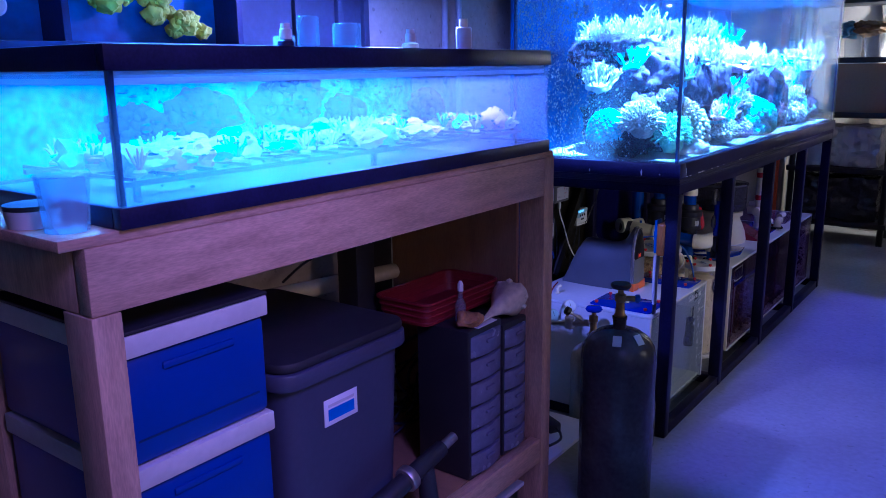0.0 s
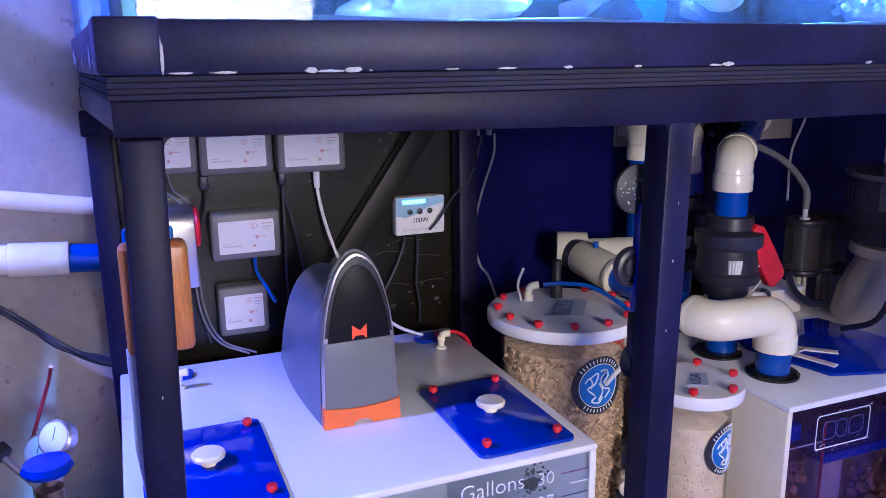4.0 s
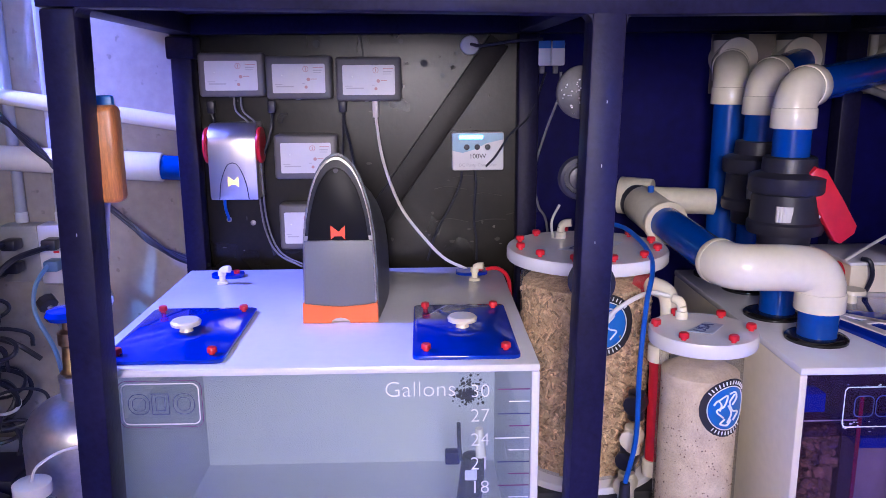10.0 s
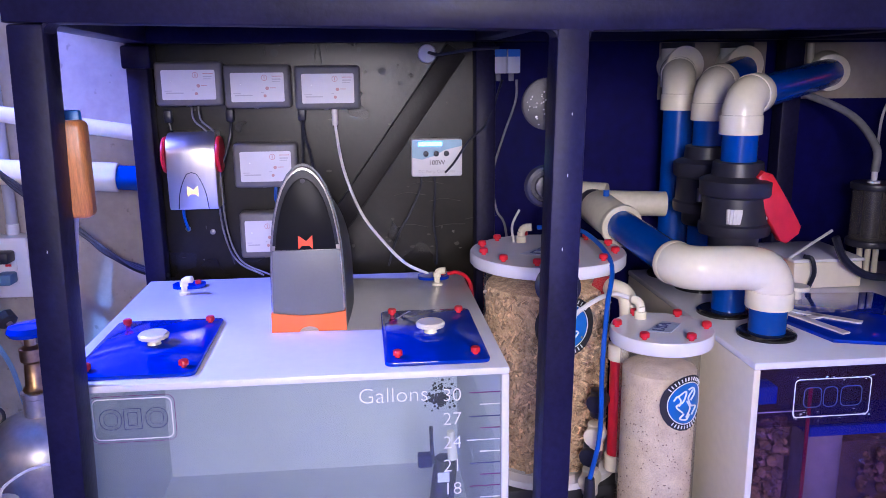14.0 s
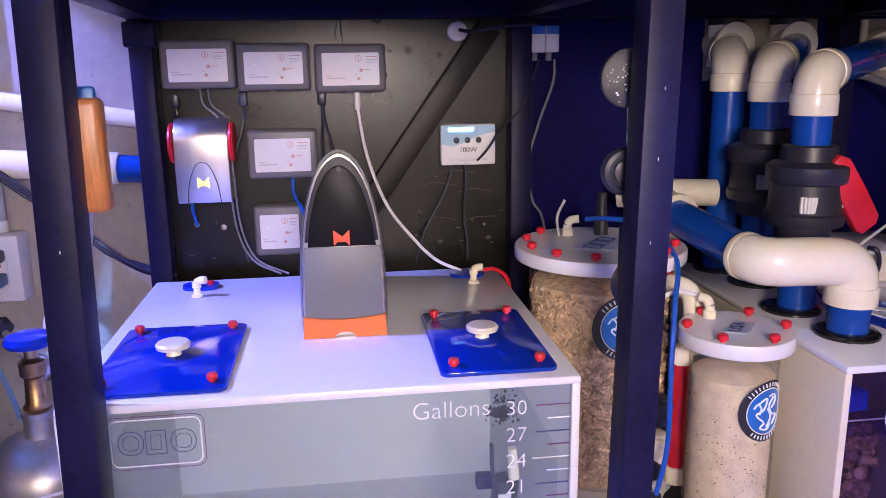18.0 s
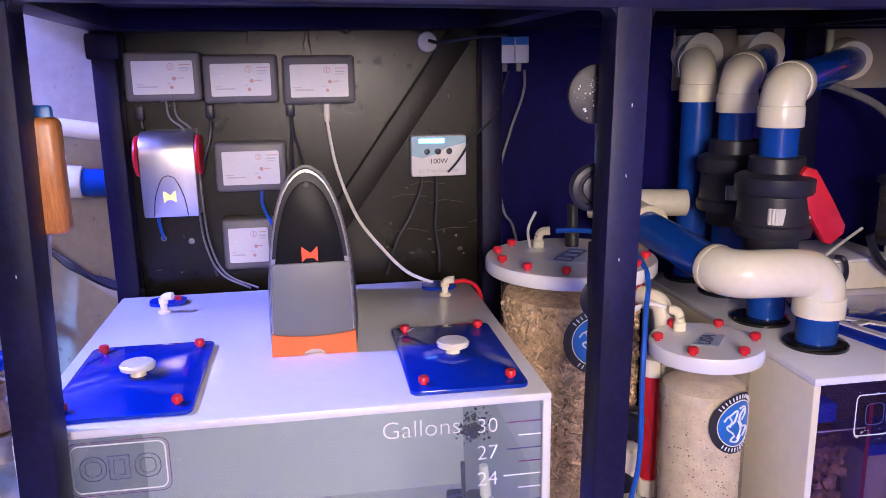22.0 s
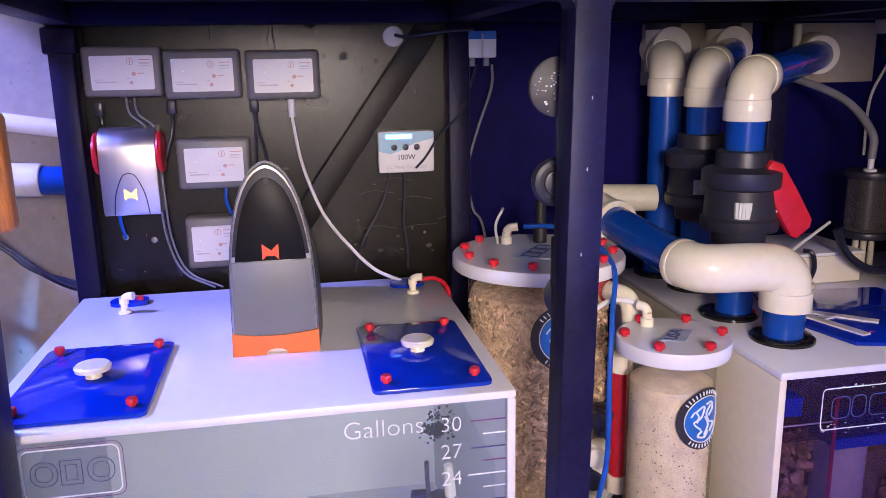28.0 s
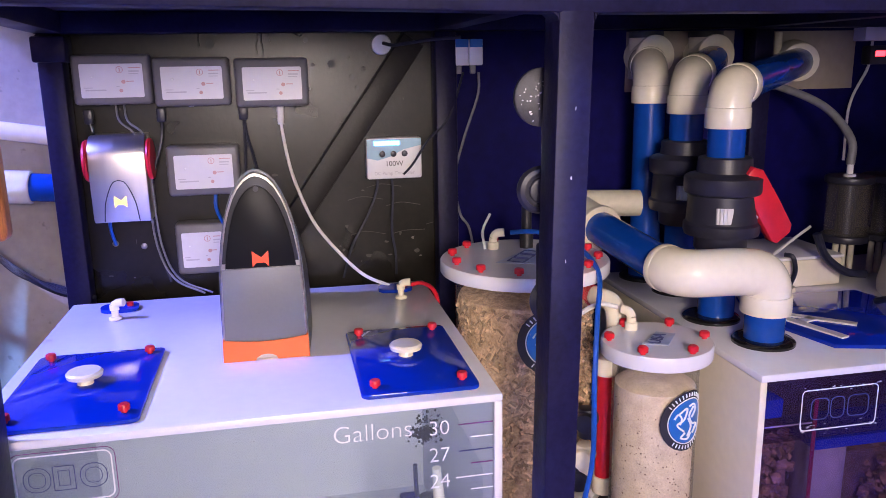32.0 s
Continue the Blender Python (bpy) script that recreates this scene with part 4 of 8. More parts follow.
part("bracket", box(nb(), -1.092, -1.074, 3.284, 3.306, 0.338, 0.358, 0.003), NAVY, pump, "dark blue bracket")
part("label", box(nb(), -1.0735, -1.0728, 3.313, 3.331, 0.314, 0.330), LABEL, pump)
part("nozzle", cyl(nb(), (-1.088, 3.338, 0.345), (-1.088, 3.335, 0.39), 0.008, 0.006, 12), PVC, pump)
part("cable", sweep(nb(), [(-1.076, 3.308, 0.345), (-1.075, 3.305, 0.37), (-1.075, 3.304, 0.405)], 0.003), RUBBER, pump)
random.seed(12)
b = nb()
for i in range(330):
    a, r = random.uniform(0, 6.28), abs(random.gauss(0, 0.0105))
    blob(b, (RX1 - 0.0115, 3.318 + r * math.cos(a), 0.455 + r * math.sin(a) - (0.004 if r < 0.01 else 0)), random.uniform(0.0008, 0.0026), 1)
part("algae_speckle", b, INKBLACK, None, "dark speckled algae patch inside the front panel", "algae", kind="stuff")

# ---- tall dosing unit on the reservoir ----
dose = root("dosing_unit", (-1.35, 3.118, RZ1), "tall arched grey dosing unit with an orange base", "dosing unit")
DYC, DZ = 3.118, RZ1 + 0.0005


def arch(half, h, n=22, z0=0.0, p=2.9):
    """Half-width half at the base, rising to a rounded point at height h."""
    prof = ((0, 1), (0.15, 1), (0.3, 0.99), (0.42, 0.97), (0.54, 0.93), (0.64, 0.87), (0.73, 0.79), (0.81, 0.69), (0.88, 0.57), (0.935, 0.43), (0.972, 0.28), (0.993, 0.13), (1, 0))
    pts = [(DYC + half * k, DZ + h * u) for u, k in prof]
    return pts + [(2 * DYC - y, z) for y, z in pts[-2::-1]]


def side_height(x):
    """Height of the case along its depth: high at the front, a saddle, a lower rounded back."""
    u = (-1.275 - x) / 0.325
    keys = ((0, 0.279), (0.025, 0.283), (0.06, 0.262), (0.14, 0.222), (0.24, 0.204), (0.4, 0.200), (0.55, 0.206), (0.66, 0.208), (0.74, 0.20), (0.82, 0.165), (0.9, 0.105), (1, 0.02))
    for (u0, h0), (u1, h1) in zip(keys, keys[1:]):
        if u <= u1:
            return h0 + (h1 - h0) * (u - u0) / (u1 - u0)
    return 0.02


b = nb()
rings = []
for k in range(27):
    u = k / 26
    x = -1.275 - 0.325 * u
    h = side_height(x)
    half = 0.0622 + 0.010 * math.sin(u * 3.0)
    ps = arch(half, h, 12)
    rings.append([b.verts.new((x, y, z)) for y, z in ps])
for p, q in zip(rings, rings[1:]):
    for i in range(len(p)):
        b.faces.new((p[i], p[(i + 1) % len(p)], q[(i + 1) % len(q)], q[i]))
b.faces.new(rings[0])
b.faces.new(rings[-1][::-1])
bmesh.ops.recalc_face_normals(b, faces=b.faces)
part("case", b, GREYBODY, dose, "blue-grey satin case", sharp=50)
part("bezel", prism(nb(), arch(0.0605, 0.275), "x", -1.2755, -1.263, bev=0.003), CHROME, dose, "bright edge trim")
part("upper_face", prism(nb(), [p for p in arch(0.0578, 0.270) if p[1] >= DZ + 0.13], "x", -1.264, -1.2618, bev=0.0008), INKBLACK, dose, "black recessed upper face")
part("window", prism(nb(), [p for p in arch(0.0535, 0.257) if p[1] >= DZ + 0.13], "x", -1.2622, -1.2602, bev=0.0016), GLOSSBLACK, dose, "smoked window with a bright bevel")
part("lower_face", prism(nb(), [(DYC + 0.058, DZ + 0.026), (DYC + 0.055, DZ + 0.138), (DYC - 0.055, DZ + 0.138), (DYC - 0.058, DZ + 0.026)], "x", -1.264, -1.2598, bev=0.001), GREYFACE, dose, "grey perforated lower face")
b = nb()
base = [(DYC - 0.062, DZ), (DYC - 0.0612, DZ + 0.0335)] + [(DYC + 0.0612 * t / 8, DZ + 0.0335 - 0.0055 * (1 - (t / 8) ** 2)) for t in range(-7, 8)] + [(DYC + 0.0612, DZ + 0.0335), (DYC + 0.062, DZ)] + [(DYC + 0.016 * math.cos(radians(a)), DZ + 0.009 * math.sin(radians(a))) for a in range(0, 181, 30)]
prism(b, base, "x", -1.32, -1.257)
part("base", b, ORANGE, dose, "orange base trim with a notch")


def hourglass(bm, x, y, z, s, d=0.0008):
    prism(bm, [(y - s, z + s), (y + s * 0.12, z + s * 0.15), (y + s, z + s), (y + s, z - s), (y + s * 0.5, z - s * 0.5), (y - s * 0.5, z - s * 0.5), (y - s, z - s)], "x", x, x + d)
    return bm


part("logo", hourglass(nb(), -1.2604, DYC, DZ + 0.1515, 0.0115), LOGORED, dose, "lit orange mark")
part("sensor", lathe(nb(), (-1.2604, DYC, DZ + 0.252), [(0.004, 0), (0.004, 0.0006)], 14, axis=(1, 0, 0)), UNION, dose)

# ---- controllers on the painted wall ----
CX = PX
GREYCASE = mat("warm_grey_case", (0.15, 0.145, 0.15), 0.42, 0, 0.08, 20, 0.05, 200)


def module(y0, y1, z0, z1, tilt):
    md = root("controller_module", (CX, (y0 + y1) / 2, z0), "grey controller module with a white label", "controller", "controller modules on the wall")
    d = 0.042
    part("case", box(nb(), CX, CX + d, y0 - 0.004, y1 + 0.004, z0 - 0.002, z1 + 0.005, 0.007, seg=3), GREYCASE, md)
    w, h = y1 - y0, z1 - z0
    part("label_plate", prism(nb(), rounded(y0 + w * 0.08, y1 - w * 0.07, z0 + h * 0.13, z1 - h * 0.14, 0.003), "x", CX + d, CX + d + 0.0008), LABEL, md)
    b = nb()
    ring_frame(b, y0 + w * 0.62 - 0.006, y0 + w * 0.62 + 0.006, z0 + h * 0.73 - 0.006, z0 + h * 0.73 + 0.006, CX + d + 0.0009, 0.0011, 0.0059)
    box(b, CX + d + 0.0008, CX + d + 0.0016, y0 + w * 0.62 - 0.0008, y0 + w * 0.62 + 0.0008, z0 + h * 0.69, z0 + h * 0.77)
    part("mark", b, INKRED, md)
    for yy, zz, r in ((0.66, 0.47, 0.0036), (0.62, 0.28, 0.0032)):
        part("mark", lathe(nb(), (CX + d + 0.0008, y0 + w * yy, z0 + h * zz), [(r, 0), (r, 0.0006)], 12, axis=(1, 0, 0)), INKRED, md)
    part("mark", box(nb(), CX + d + 0.0008, CX + d + 0.0012, y0 + w * 0.14, y0 + w * 0.42, z0 + h * 0.28, z0 + h * 0.31), INKGREY, md)
    part("mark", box(nb(), CX + d + 0.0008, CX + d + 0.0012, y0 + w * 0.74, y0 + w * 0.88, z0 + h * 0.68, z0 + h * 0.71), INKGREY, md)
    for k, (a, e, zz) in enumerate(((0.74, 0.90, 0.76), (0.74, 0.87, 0.63), (0.12, 0.24, 0.34), (0.70, 0.80, 0.47), (0.56, 0.60, 0.36))):
        part("print_line", box(nb(), CX + d + 0.0008, CX + d + 0.0011, y0 + w * a, y0 + w * e, z0 + h * zz, z0 + h * (zz + 0.018)), INKGREY if k % 3 else INKRED, md)
    part("led", lathe(nb(), (CX + d + 0.0008, y0 + w * 0.24, z0 + h * 0.58), [(0.0018, 0), (0.001, 0.0012)], 8, axis=(1, 0, 0)), INKWHITE, md)
    for k in (0.22, 0.42, 0.72):
        part("port", box(nb(), CX + 0.014, CX + 0.03, y0 + w * k, y0 + w * k + 0.010, z0 - 0.003, z0 + 0.001, 0.001), LABEL if k == 0.42 else UNION, md)
    return md


MODS = [(2.807, 2.932, 0.862, 0.943), (2.943, 3.069, 0.856, 0.936), (3.0855, 3.211, 0.851, 0.933), (2.952, 3.075, 0.691, 0.777), (2.956, 3.043, 0.540, 0.632)]
for m_ in MODS:
    module(*m_, 0)
# silver display unit
dsp = root("dosing_pump", (CX, 2.845, 0.652), "brushed aluminium dosing head with red side caps", "pump")
b = nb()
side = [(CX, 0.652)] + [(CX + 0.07, 0.652), (CX + 0.075, 0.66)] + [(CX + 0.035 + 0.042 * math.cos(radians(a)), 0.765 + 0.042 * math.sin(radians(a))) for a in range(0, 91, 12)] + [(CX, 0.807)]
prism(b, side, "y", 2.8205, 2.918, bev=0.002)
part("body", b, CHROME, dsp)
for y, s in ((2.8115, 1), (2.919, 1)):
    part("side_cap", lathe(nb(), (CX + 0.045, y, 0.762), [(0.036, 0), (0.038, 0.004), (0.036, 0.008)], 28, axis=(0, 1, 0)), RED, dsp, "round red side cap")
b = nb()
for s in (-1, 1):
    sweep(b, [(CX + 0.0755, 2.869 + s * 0.030, 0.654), (CX + 0.0762, 2.869 + s * 0.025, 0.69), (CX + 0.0762, 2.869 + s * 0.012, 0.722), (CX + 0.0762, 2.869, 0.729)], 0.0009, 6, 6)
part("arch_line", b, INKBLACK, dsp)
part("logo", hourglass(nb(), CX + 0.0755, 2.869, 0.690, 0.0105), LOGOYEL, dsp, "lit yellow mark")
# pump controller, 100 W
pc = root("pump_controller", (CX, 3.356, 0.705), "white and blue pump controller with three buttons", "controller")
part("case", box(nb(), CX, CX + 0.032, 3.319, 3.428, 0.703, 0.783, 0.004), LABEL, pc)
KX = CX + 0.0322
part("wave_band", prism(nb(), [(3.320, 0.745), (3.341, 0.74), (3.366, 0.747), (3.391, 0.76), (3.427, 0.768), (3.427, 0.781), (3.320, 0.781)], "x", KX - 0.0004, KX), mat("pale_blue_print", (0.30, 0.48, 0.62), 0.4, 0, 0.05, 20, 0), pc)
part("display", box(nb(), KX, KX + 0.0008, 3.334, 3.384, 0.769, 0.777), GREENLED, pc, "lit cyan bar display")
for y in (3.350, 3.372, 3.394):
    part("button", lathe(nb(), (KX, y, 0.752), [(0.006, 0), (0.0055, 0.002), (0.003, 0.0028)], 16, axis=(1, 0, 0)), UNION, pc)
words("rating", "100W", 0.014, facing_x(KX + 0.0002, 3.373, 0.7285), INKBLACK, pc, align="CENTER")
words("name_line", "DC Pump Controller", 0.0092, facing_x(KX + 0.0002, 3.373, 0.7115), INKGREY, pc, align="CENTER")
MIRRORDISC = mat("dark_speckled_disc", (0.045, 0.043, 0.05), 0.5, 0, 0.4, 60, 0.3, 200)
# small adapters and round grilles
for i, y in enumerate((3.494, 3.522)):
    ad = root("usb_adapter", (CX, y, 0.918), "small white adapter with a blue top", "adapter", "adapters on the wall")
    part("case", box(nb(), CX, CX + 0.05, y, y + 0.027, 0.918, 0.967, 0.003), LABEL, ad)
    part("stripe", box(nb(), CX + 0.0498, CX + 0.0506, y + 0.001, y + 0.026, 0.952, 0.967), STICKER, ad)
    part("plug", box(nb(), CX + 0.02, CX + 0.032, y + 0.007, y + 0.017, 0.902, 0.919, 0.002), CABLEGREY, ad)
for y, z, r, m_ in ((3.358, 0.960, 0.020, LABEL),):
    dd = root("wall_disc", (CX, y, z - r), "round disc fixed to the painted wall", "disc", "discs on the wall")
    part("rim", lathe(nb(), (CX, y, z), [(r, 0), (r, 0.006), (r * 0.9, 0.009), (r * 0.8, 0.009)], 28, axis=(1, 0, 0)), m_, dd)
# instrument with round faces on a blue rod, fixed behind the second front post
ins = root("round_gauge", (-1.05, 3.47, 0.59), "dark round gauge faces on a blue rod behind the post", "gauge")
part("rod", box(nb(), -1.062, -1.038, 3.468, 3.494, 0.70, 0.86, 0.004), LIDBLUE, ins, "blue rod")
gface = part("speckled_face", lathe(nb(), (-1.064, 3.468, 0.879), [(0.033, 0), (0.035, 0.003), (0.035, 0.010), (0.032, 0.012)], 40, axis=(1, 0, 0)), MIRRORDISC, ins, "grey face with glittering specks")
random.seed(364)
for k in range(46):
    a, q = random.uniform(0, 6.28), 0.031 * math.sqrt(random.random())
    part("speck", blob(nb(), (-1.0518, 3.468 + q * math.cos(a), 0.874 + 0.8 * q * math.sin(a)), (0.0008, random.uniform(0.0006, 0.0018), random.uniform(0.0006, 0.0015)), 1, 0.4, k), LABEL, gface)
part("dial_ring", lathe(nb(), (-1.064, 3.468, 0.766), [(0.029, 0), (0.030, 0.004), (0.027, 0.010), (0.022, 0.012), (0.021, 0.008), (0.016, 0.008), (0.015, 0.013), (0.010, 0.014)], 40, axis=(1, 0, 0)), UNION, ins, "ringed dark dial")
b = nb()
ring_frame(b, 3.468 - 0.0185, 3.468 + 0.0185, 0.766 - 0.0185, 0.766 + 0.0185, -1.0515, 0.0012, 0.0183)
part("bright_ring", b, UNION, ins)



def cable(pts, r, material, label, seg=7, n=8, name="cable"):
    return part(name, sweep(nb(), pts, r, seg, n), material, None, label, "cable")


WX = CX + 0.02
cable([(WX, 3.160, 0.85), (WX, 3.162, 0.80), (WX + 0.02, 3.176, 0.72), (WX + 0.03, 3.21, 0.63), (WX + 0.04, 3.258, 0.565), (WX + 0.06, 3.30, 0.525), (WX + 0.09, 3.345, RZ1 + 0.006)], 0.0033, CABLEWHITE, "thick white cable drooping to the reservoir top")
part("cable_boot", cyl(nb(), (WX, 3.160, 0.815), (WX, 3.160, 0.851), 0.006, 0.007, 12), CABLEWHITE, None, "white plug boot under a controller module", "plug")
for dy in (0, 0.012):
    cable([(WX, 3.092, 0.85), (WX, 3.092 + dy * 0.3, 0.80), (WX + 0.01, 3.09 + dy * 1.6, 0.74), (WX + 0.01, 3.088 + dy * 3, 0.62), (WX, 3.10, RZ1 + 0.006)], 0.0028, RUBBER, "thin black cable down the painted wall")
for y in (2.82, 2.945, 3.092):
    part("cable_boot", box(nb(), WX - 0.006, WX + 0.008, y - 0.008, y + 0.008, 0.826, 0.852, 0.003), RUBBER, None, "black plug boot under a controller module", "plug")
cable([(WX, 2.945, 0.83), (WX + 0.01, 2.942, 0.79), (WX + 0.01, 2.915, 0.70), (WX, 2.917, 0.60), (WX, 2.935, RZ1 + 0.02)], 0.0028, RUBBER, "thin black cable down the painted wall")
for dy in (0, 0.014):
    cable([(WX, 2.868 + dy, 0.858), (WX + 0.015, 2.875 + dy, 0.83), (WX + 0.02, 2.905 + dy, 0.795), (WX + 0.02, 2.912 + dy * 0.6, 0.70), (WX + 0.02, 2.918 + dy * 0.6, 0.60), (WX + 0.03, 2.945 + dy * 0.6, 0.535), (WX + 0.05, 3.0 + dy, RZ1 + 0.006)], 0.002, CABLEGREY, "thin grey cable looping behind the dosing unit")
cable([(WX, 2.82, 0.83), (WX, 2.824, 0.81), (WX + 0.01, 2.83, 0.80)], 0.0028, RUBBER, "short black cable under a controller module")
cable([(WX + 0.01, 2.838, 0.655), (WX + 0.01, 2.838, 0.63), (WX, 2.842, 0.60)], 0.0032, BLUEHOSE, "short blue cable under the dosing head")
cable([(WX, 3.03, 0.69), (WX + 0.01, 3.03, 0.66), (WX + 0.03, 3.045, 0.63), (WX + 0.03, 3.06, 0.60)], 0.0036, BLUEHOSE, "short blue cable under a module")
for y, z in ((2.838, 0.599), (2.889, 0.591)):
    part("screw_anchor", lathe(nb(), (CX, y, z), [(0.005, 0), (0.006, 0.004), (0.003, 0.006)], 12, axis=(1, 0, 0)), CYLALU, None, "small grey anchor in the wall", "anchor")
cable([(WX, 3.34, 0.708), (WX, 3.338, 0.68), (WX, 3.318, 0.63), (WX, 3.285, 0.57), (WX, 3.265, RZ1 + 0.004)], 0.0026, RUBBER, "thin black cable from the pump controller")
cable([(WX, 3.368, 0.708), (WX, 3.37, 0.67), (WX, 3.366, 0.60), (WX, 3.372, 0.55), (WX, 3.372, RZ1 + 0.004)], 0.0026, RUBBER, "thin black cable from the pump controller")
cable([(WX + 0.02, 3.39, 0.712), (WX + 0.025, 3.41, 0.735), (WX + 0.03, 3.44, 0.78), (WX + 0.03, 3.48, 0.82), (WX + 0.02, 3.512, 0.905)], 0.0024, RUBBER, "thin black cable across the stand post")
cable([(WX + 0.01, 3.545, 0.905), (WX + 0.01, 3.543, 0.86), (WX + 0.01, 3.515, 0.78), (WX + 0.02, 3.492, 0.70), (WX + 0.03, 3.50, 0.63), (WX + 0.06, 3.515, 0.59), (-1.48, 3.50, 0.45), (-1.5, 3.47, 0.3)], 0.0026, CABLEGREY, "thin grey cable hanging from an adapter")
cable([(WX, 3.36, 0.962), (WX + 0.03, 3.38, 0.958), (WX + 0.06, 3.44, 0.966), (WX + 0.05, 3.5, 0.97)], 0.0035, RUBBER, "black cable across the brace")

cable([(-1.578, 3.385, RZ1 + 0.008), (-1.57, 3.405, RZ1 + 0.012), (-1.55, 3.424, RZ1 + 0.002), (-1.535, 3.430, 0.47), (-1.53, 3.432, 0.36)], 0.004, RED, "red tube from the reservoir port over its edge", 8, 6, "tube")
# wooden block and scraper hung on the left post
wb = root("algae_scraper", (-1.05, 2.82, 0.51), "scraper with an orange wooden handle hung behind the post", "scraper")
part("handle", box(nb(), -1.062, -1.0305, 2.792, 2.864, 0.742, 0.868, 0.008, seg=3), WOODR, wb, "orange varnished wooden handle")
part("back", box(nb(), -1.074, -1.0625, 2.798, 2.852, 0.75, 0.880, 0.004), STICKER, wb, "blue plastic back")
part("blade_holder", prism(nb(), [(2.790, 0.742), (2.836, 0.742), (2.822, 0.62), (2.818, 0.545), (2.796, 0.545), (2.788, 0.62)], "x", -1.070, -1.058, bev=0.003), LABEL, wb, "white lower plate")
part("blade", prism(nb(), [(2.796, 0.545), (2.818, 0.545), (2.821, 0.505), (2.793, 0.505)], "x", -1.067, -1.059, bev=0.002), RUBBER, wb, "black blade")


# ---- pipework helpers ----
def elbow(bm, p, d_in, d_out, r, R, lip=True, mi=0):
    """A right-angle elbow round p: it comes in along d_in and leaves along d_out, with socket lips."""
    p, a, o = Vector(p), Vector(d_in).normalized(), Vector(d_out).normalized()
    pts = []
    for k in range(9):
        t = radians(90 * k / 8)
        pts.append(p - a * R * (1 - math.sin(t)) + o * R * (1 - math.cos(t)))
    pts = [p - a * (R + 0.022)] + pts + [p + o * (R + 0.022)]
    sweep(bm, pts, r, 24, 1, mi)
    if lip:
        for q, d in ((p - a * (R + 0.03), a), (p + o * (R + 0.03), -o)):
            cyl(bm, q, q + d * 0.03, r * 1.06, seg=28, mi=mi, bev=0.002)
    return bm


FLANGE = mat("gloss_black_flange", (0.012, 0.012, 0.014), 0.12, 0, 0.2, 20, 0.0, spec=0.6)


def flange(parent, x, y, z, r=0.048):
    part("flange", lathe(nb(), (x, y, z), [(r, 0), (r, 0.004), (r * 0.93, 0.007), (r * 0.74, 0.008)], 36), FLANGE, parent, "glossy black bulkhead flange")


# ---- sump ----
SX0, SX1, SY0, SY1, SZ0, SZ1 = -1.645, -1.064, 3.797, 5.51, 0.047, 0.487
sump = root("sump", (-1.37, 4.65, SZ0), "long white acrylic sump with a stained clear front", "sump")
part("top_plate", box(nb(), SX0, SX1 + 0.004, SY0, SY1, SZ1 - 0.012, SZ1, 0.003), ACRYL, sump)
part("end_panel", box(nb(), SX0, SX1 + 0.001, SY0 + 0.001, SY0 + 0.013, SZ0, SZ1 - 0.012, 0.003), IVORY, sump, "ivory end panel")
part("end_panel", box(nb(), SX0, SX1 + 0.001, SY1 - 0.013, SY1 - 0.001, SZ0, SZ1 - 0.012, 0.002), IVORY, sump)
part("back_wall", box(nb(), SX0, SX0 + 0.012, SY0 + 0.013, SY1 - 0.013, SZ0, SZ1 - 0.012), IVORY, sump)
part("floor_plate", box(nb(), SX0 + 0.012, SX1 - 0.011, SY0 + 0.013, SY1 - 0.013, SZ0, SZ0 + 0.012), IVORY, sump)
fp = part("front_panel", box(nb(), SX1 - 0.010, SX1, SY0 + 0.013, SY1 - 0.013, SZ0 + 0.008, SZ1 - 0.012), SUMPGLASS, sump, "clear front stained purple and brown")
fp.visible_shadow = False
part("bottom_lip", box(nb(), SX1 - 0.010, SX1 + 0.006, SY0 + 0.004, SY1, SZ0, SZ0 + 0.0075, 0.002), ACRYL, sump)
for y in (3.897, 4.30, 4.72, 5.1):
    part("baffle", box(nb(), SX0 + 0.013, SX1 - 0.012, y, y + 0.006, SZ0 + 0.012, SZ1 - 0.05), TUBE, sump, "clear acrylic baffle").visible_shadow = False
    part("baffle_edge", box(nb(), SX1 - 0.0118, SX1 - 0.0102, y, y + 0.006, SZ0 + 0.012, SZ1 - 0.05), REDACR, sump, "red edge of a baffle")
part("baffle_cap", box(nb(), SX1 - 0.10, SX1 - 0.012, 3.906, 4.28, 0.352, 0.368), LIDBLUE, sump, "blue acrylic strip")
part("filter_sock", cyl(nb(), (-1.118, 3.945, 0.08), (-1.118, 3.945, 0.35), 0.036, 0.038, 24), mat("grey_felt", (0.30, 0.28, 0.34), 0.95, 0, 0.3, 20, 0.4), sump, "grey filter sock")
for y0, y1, z1, sd in ((3.812, 3.895, 0.385, 3), (3.988, 4.295, 0.335, 7), (4.31, 4.71, 0.14, 4), (4.73, 5.09, 0.10, 5), (5.11, 5.495, 0.30, 6)):
    b = nb()
    random.seed(sd)
    for i in range(420 if sd in (3, 7) else 150):
        blob(b, (random.uniform(SX1 - 0.09, SX1 - 0.024), random.uniform(y0 + 0.02, y1 - 0.02), SZ0 + 0.012 + random.uniform(0, 1) * (z1 - SZ0 - 0.03)), random.uniform(0.004, 0.010), 2, 0.6, i + sd * 50)
    box(b, SX0 + 0.013, SX1 - 0.06, y0, y1, SZ0 + 0.012, z1 - 0.02)
    part("rubble_bed", b, ROCKBED, sump, "brown rubble and sponge", kind="stuff")
part("water", box(nb(), SX0 + 0.013, SX1 - 0.012, SY0 + 0.014, SY1 - 0.014, 0.372, 0.374), SUMPGLASS, sump).visible_shadow = False
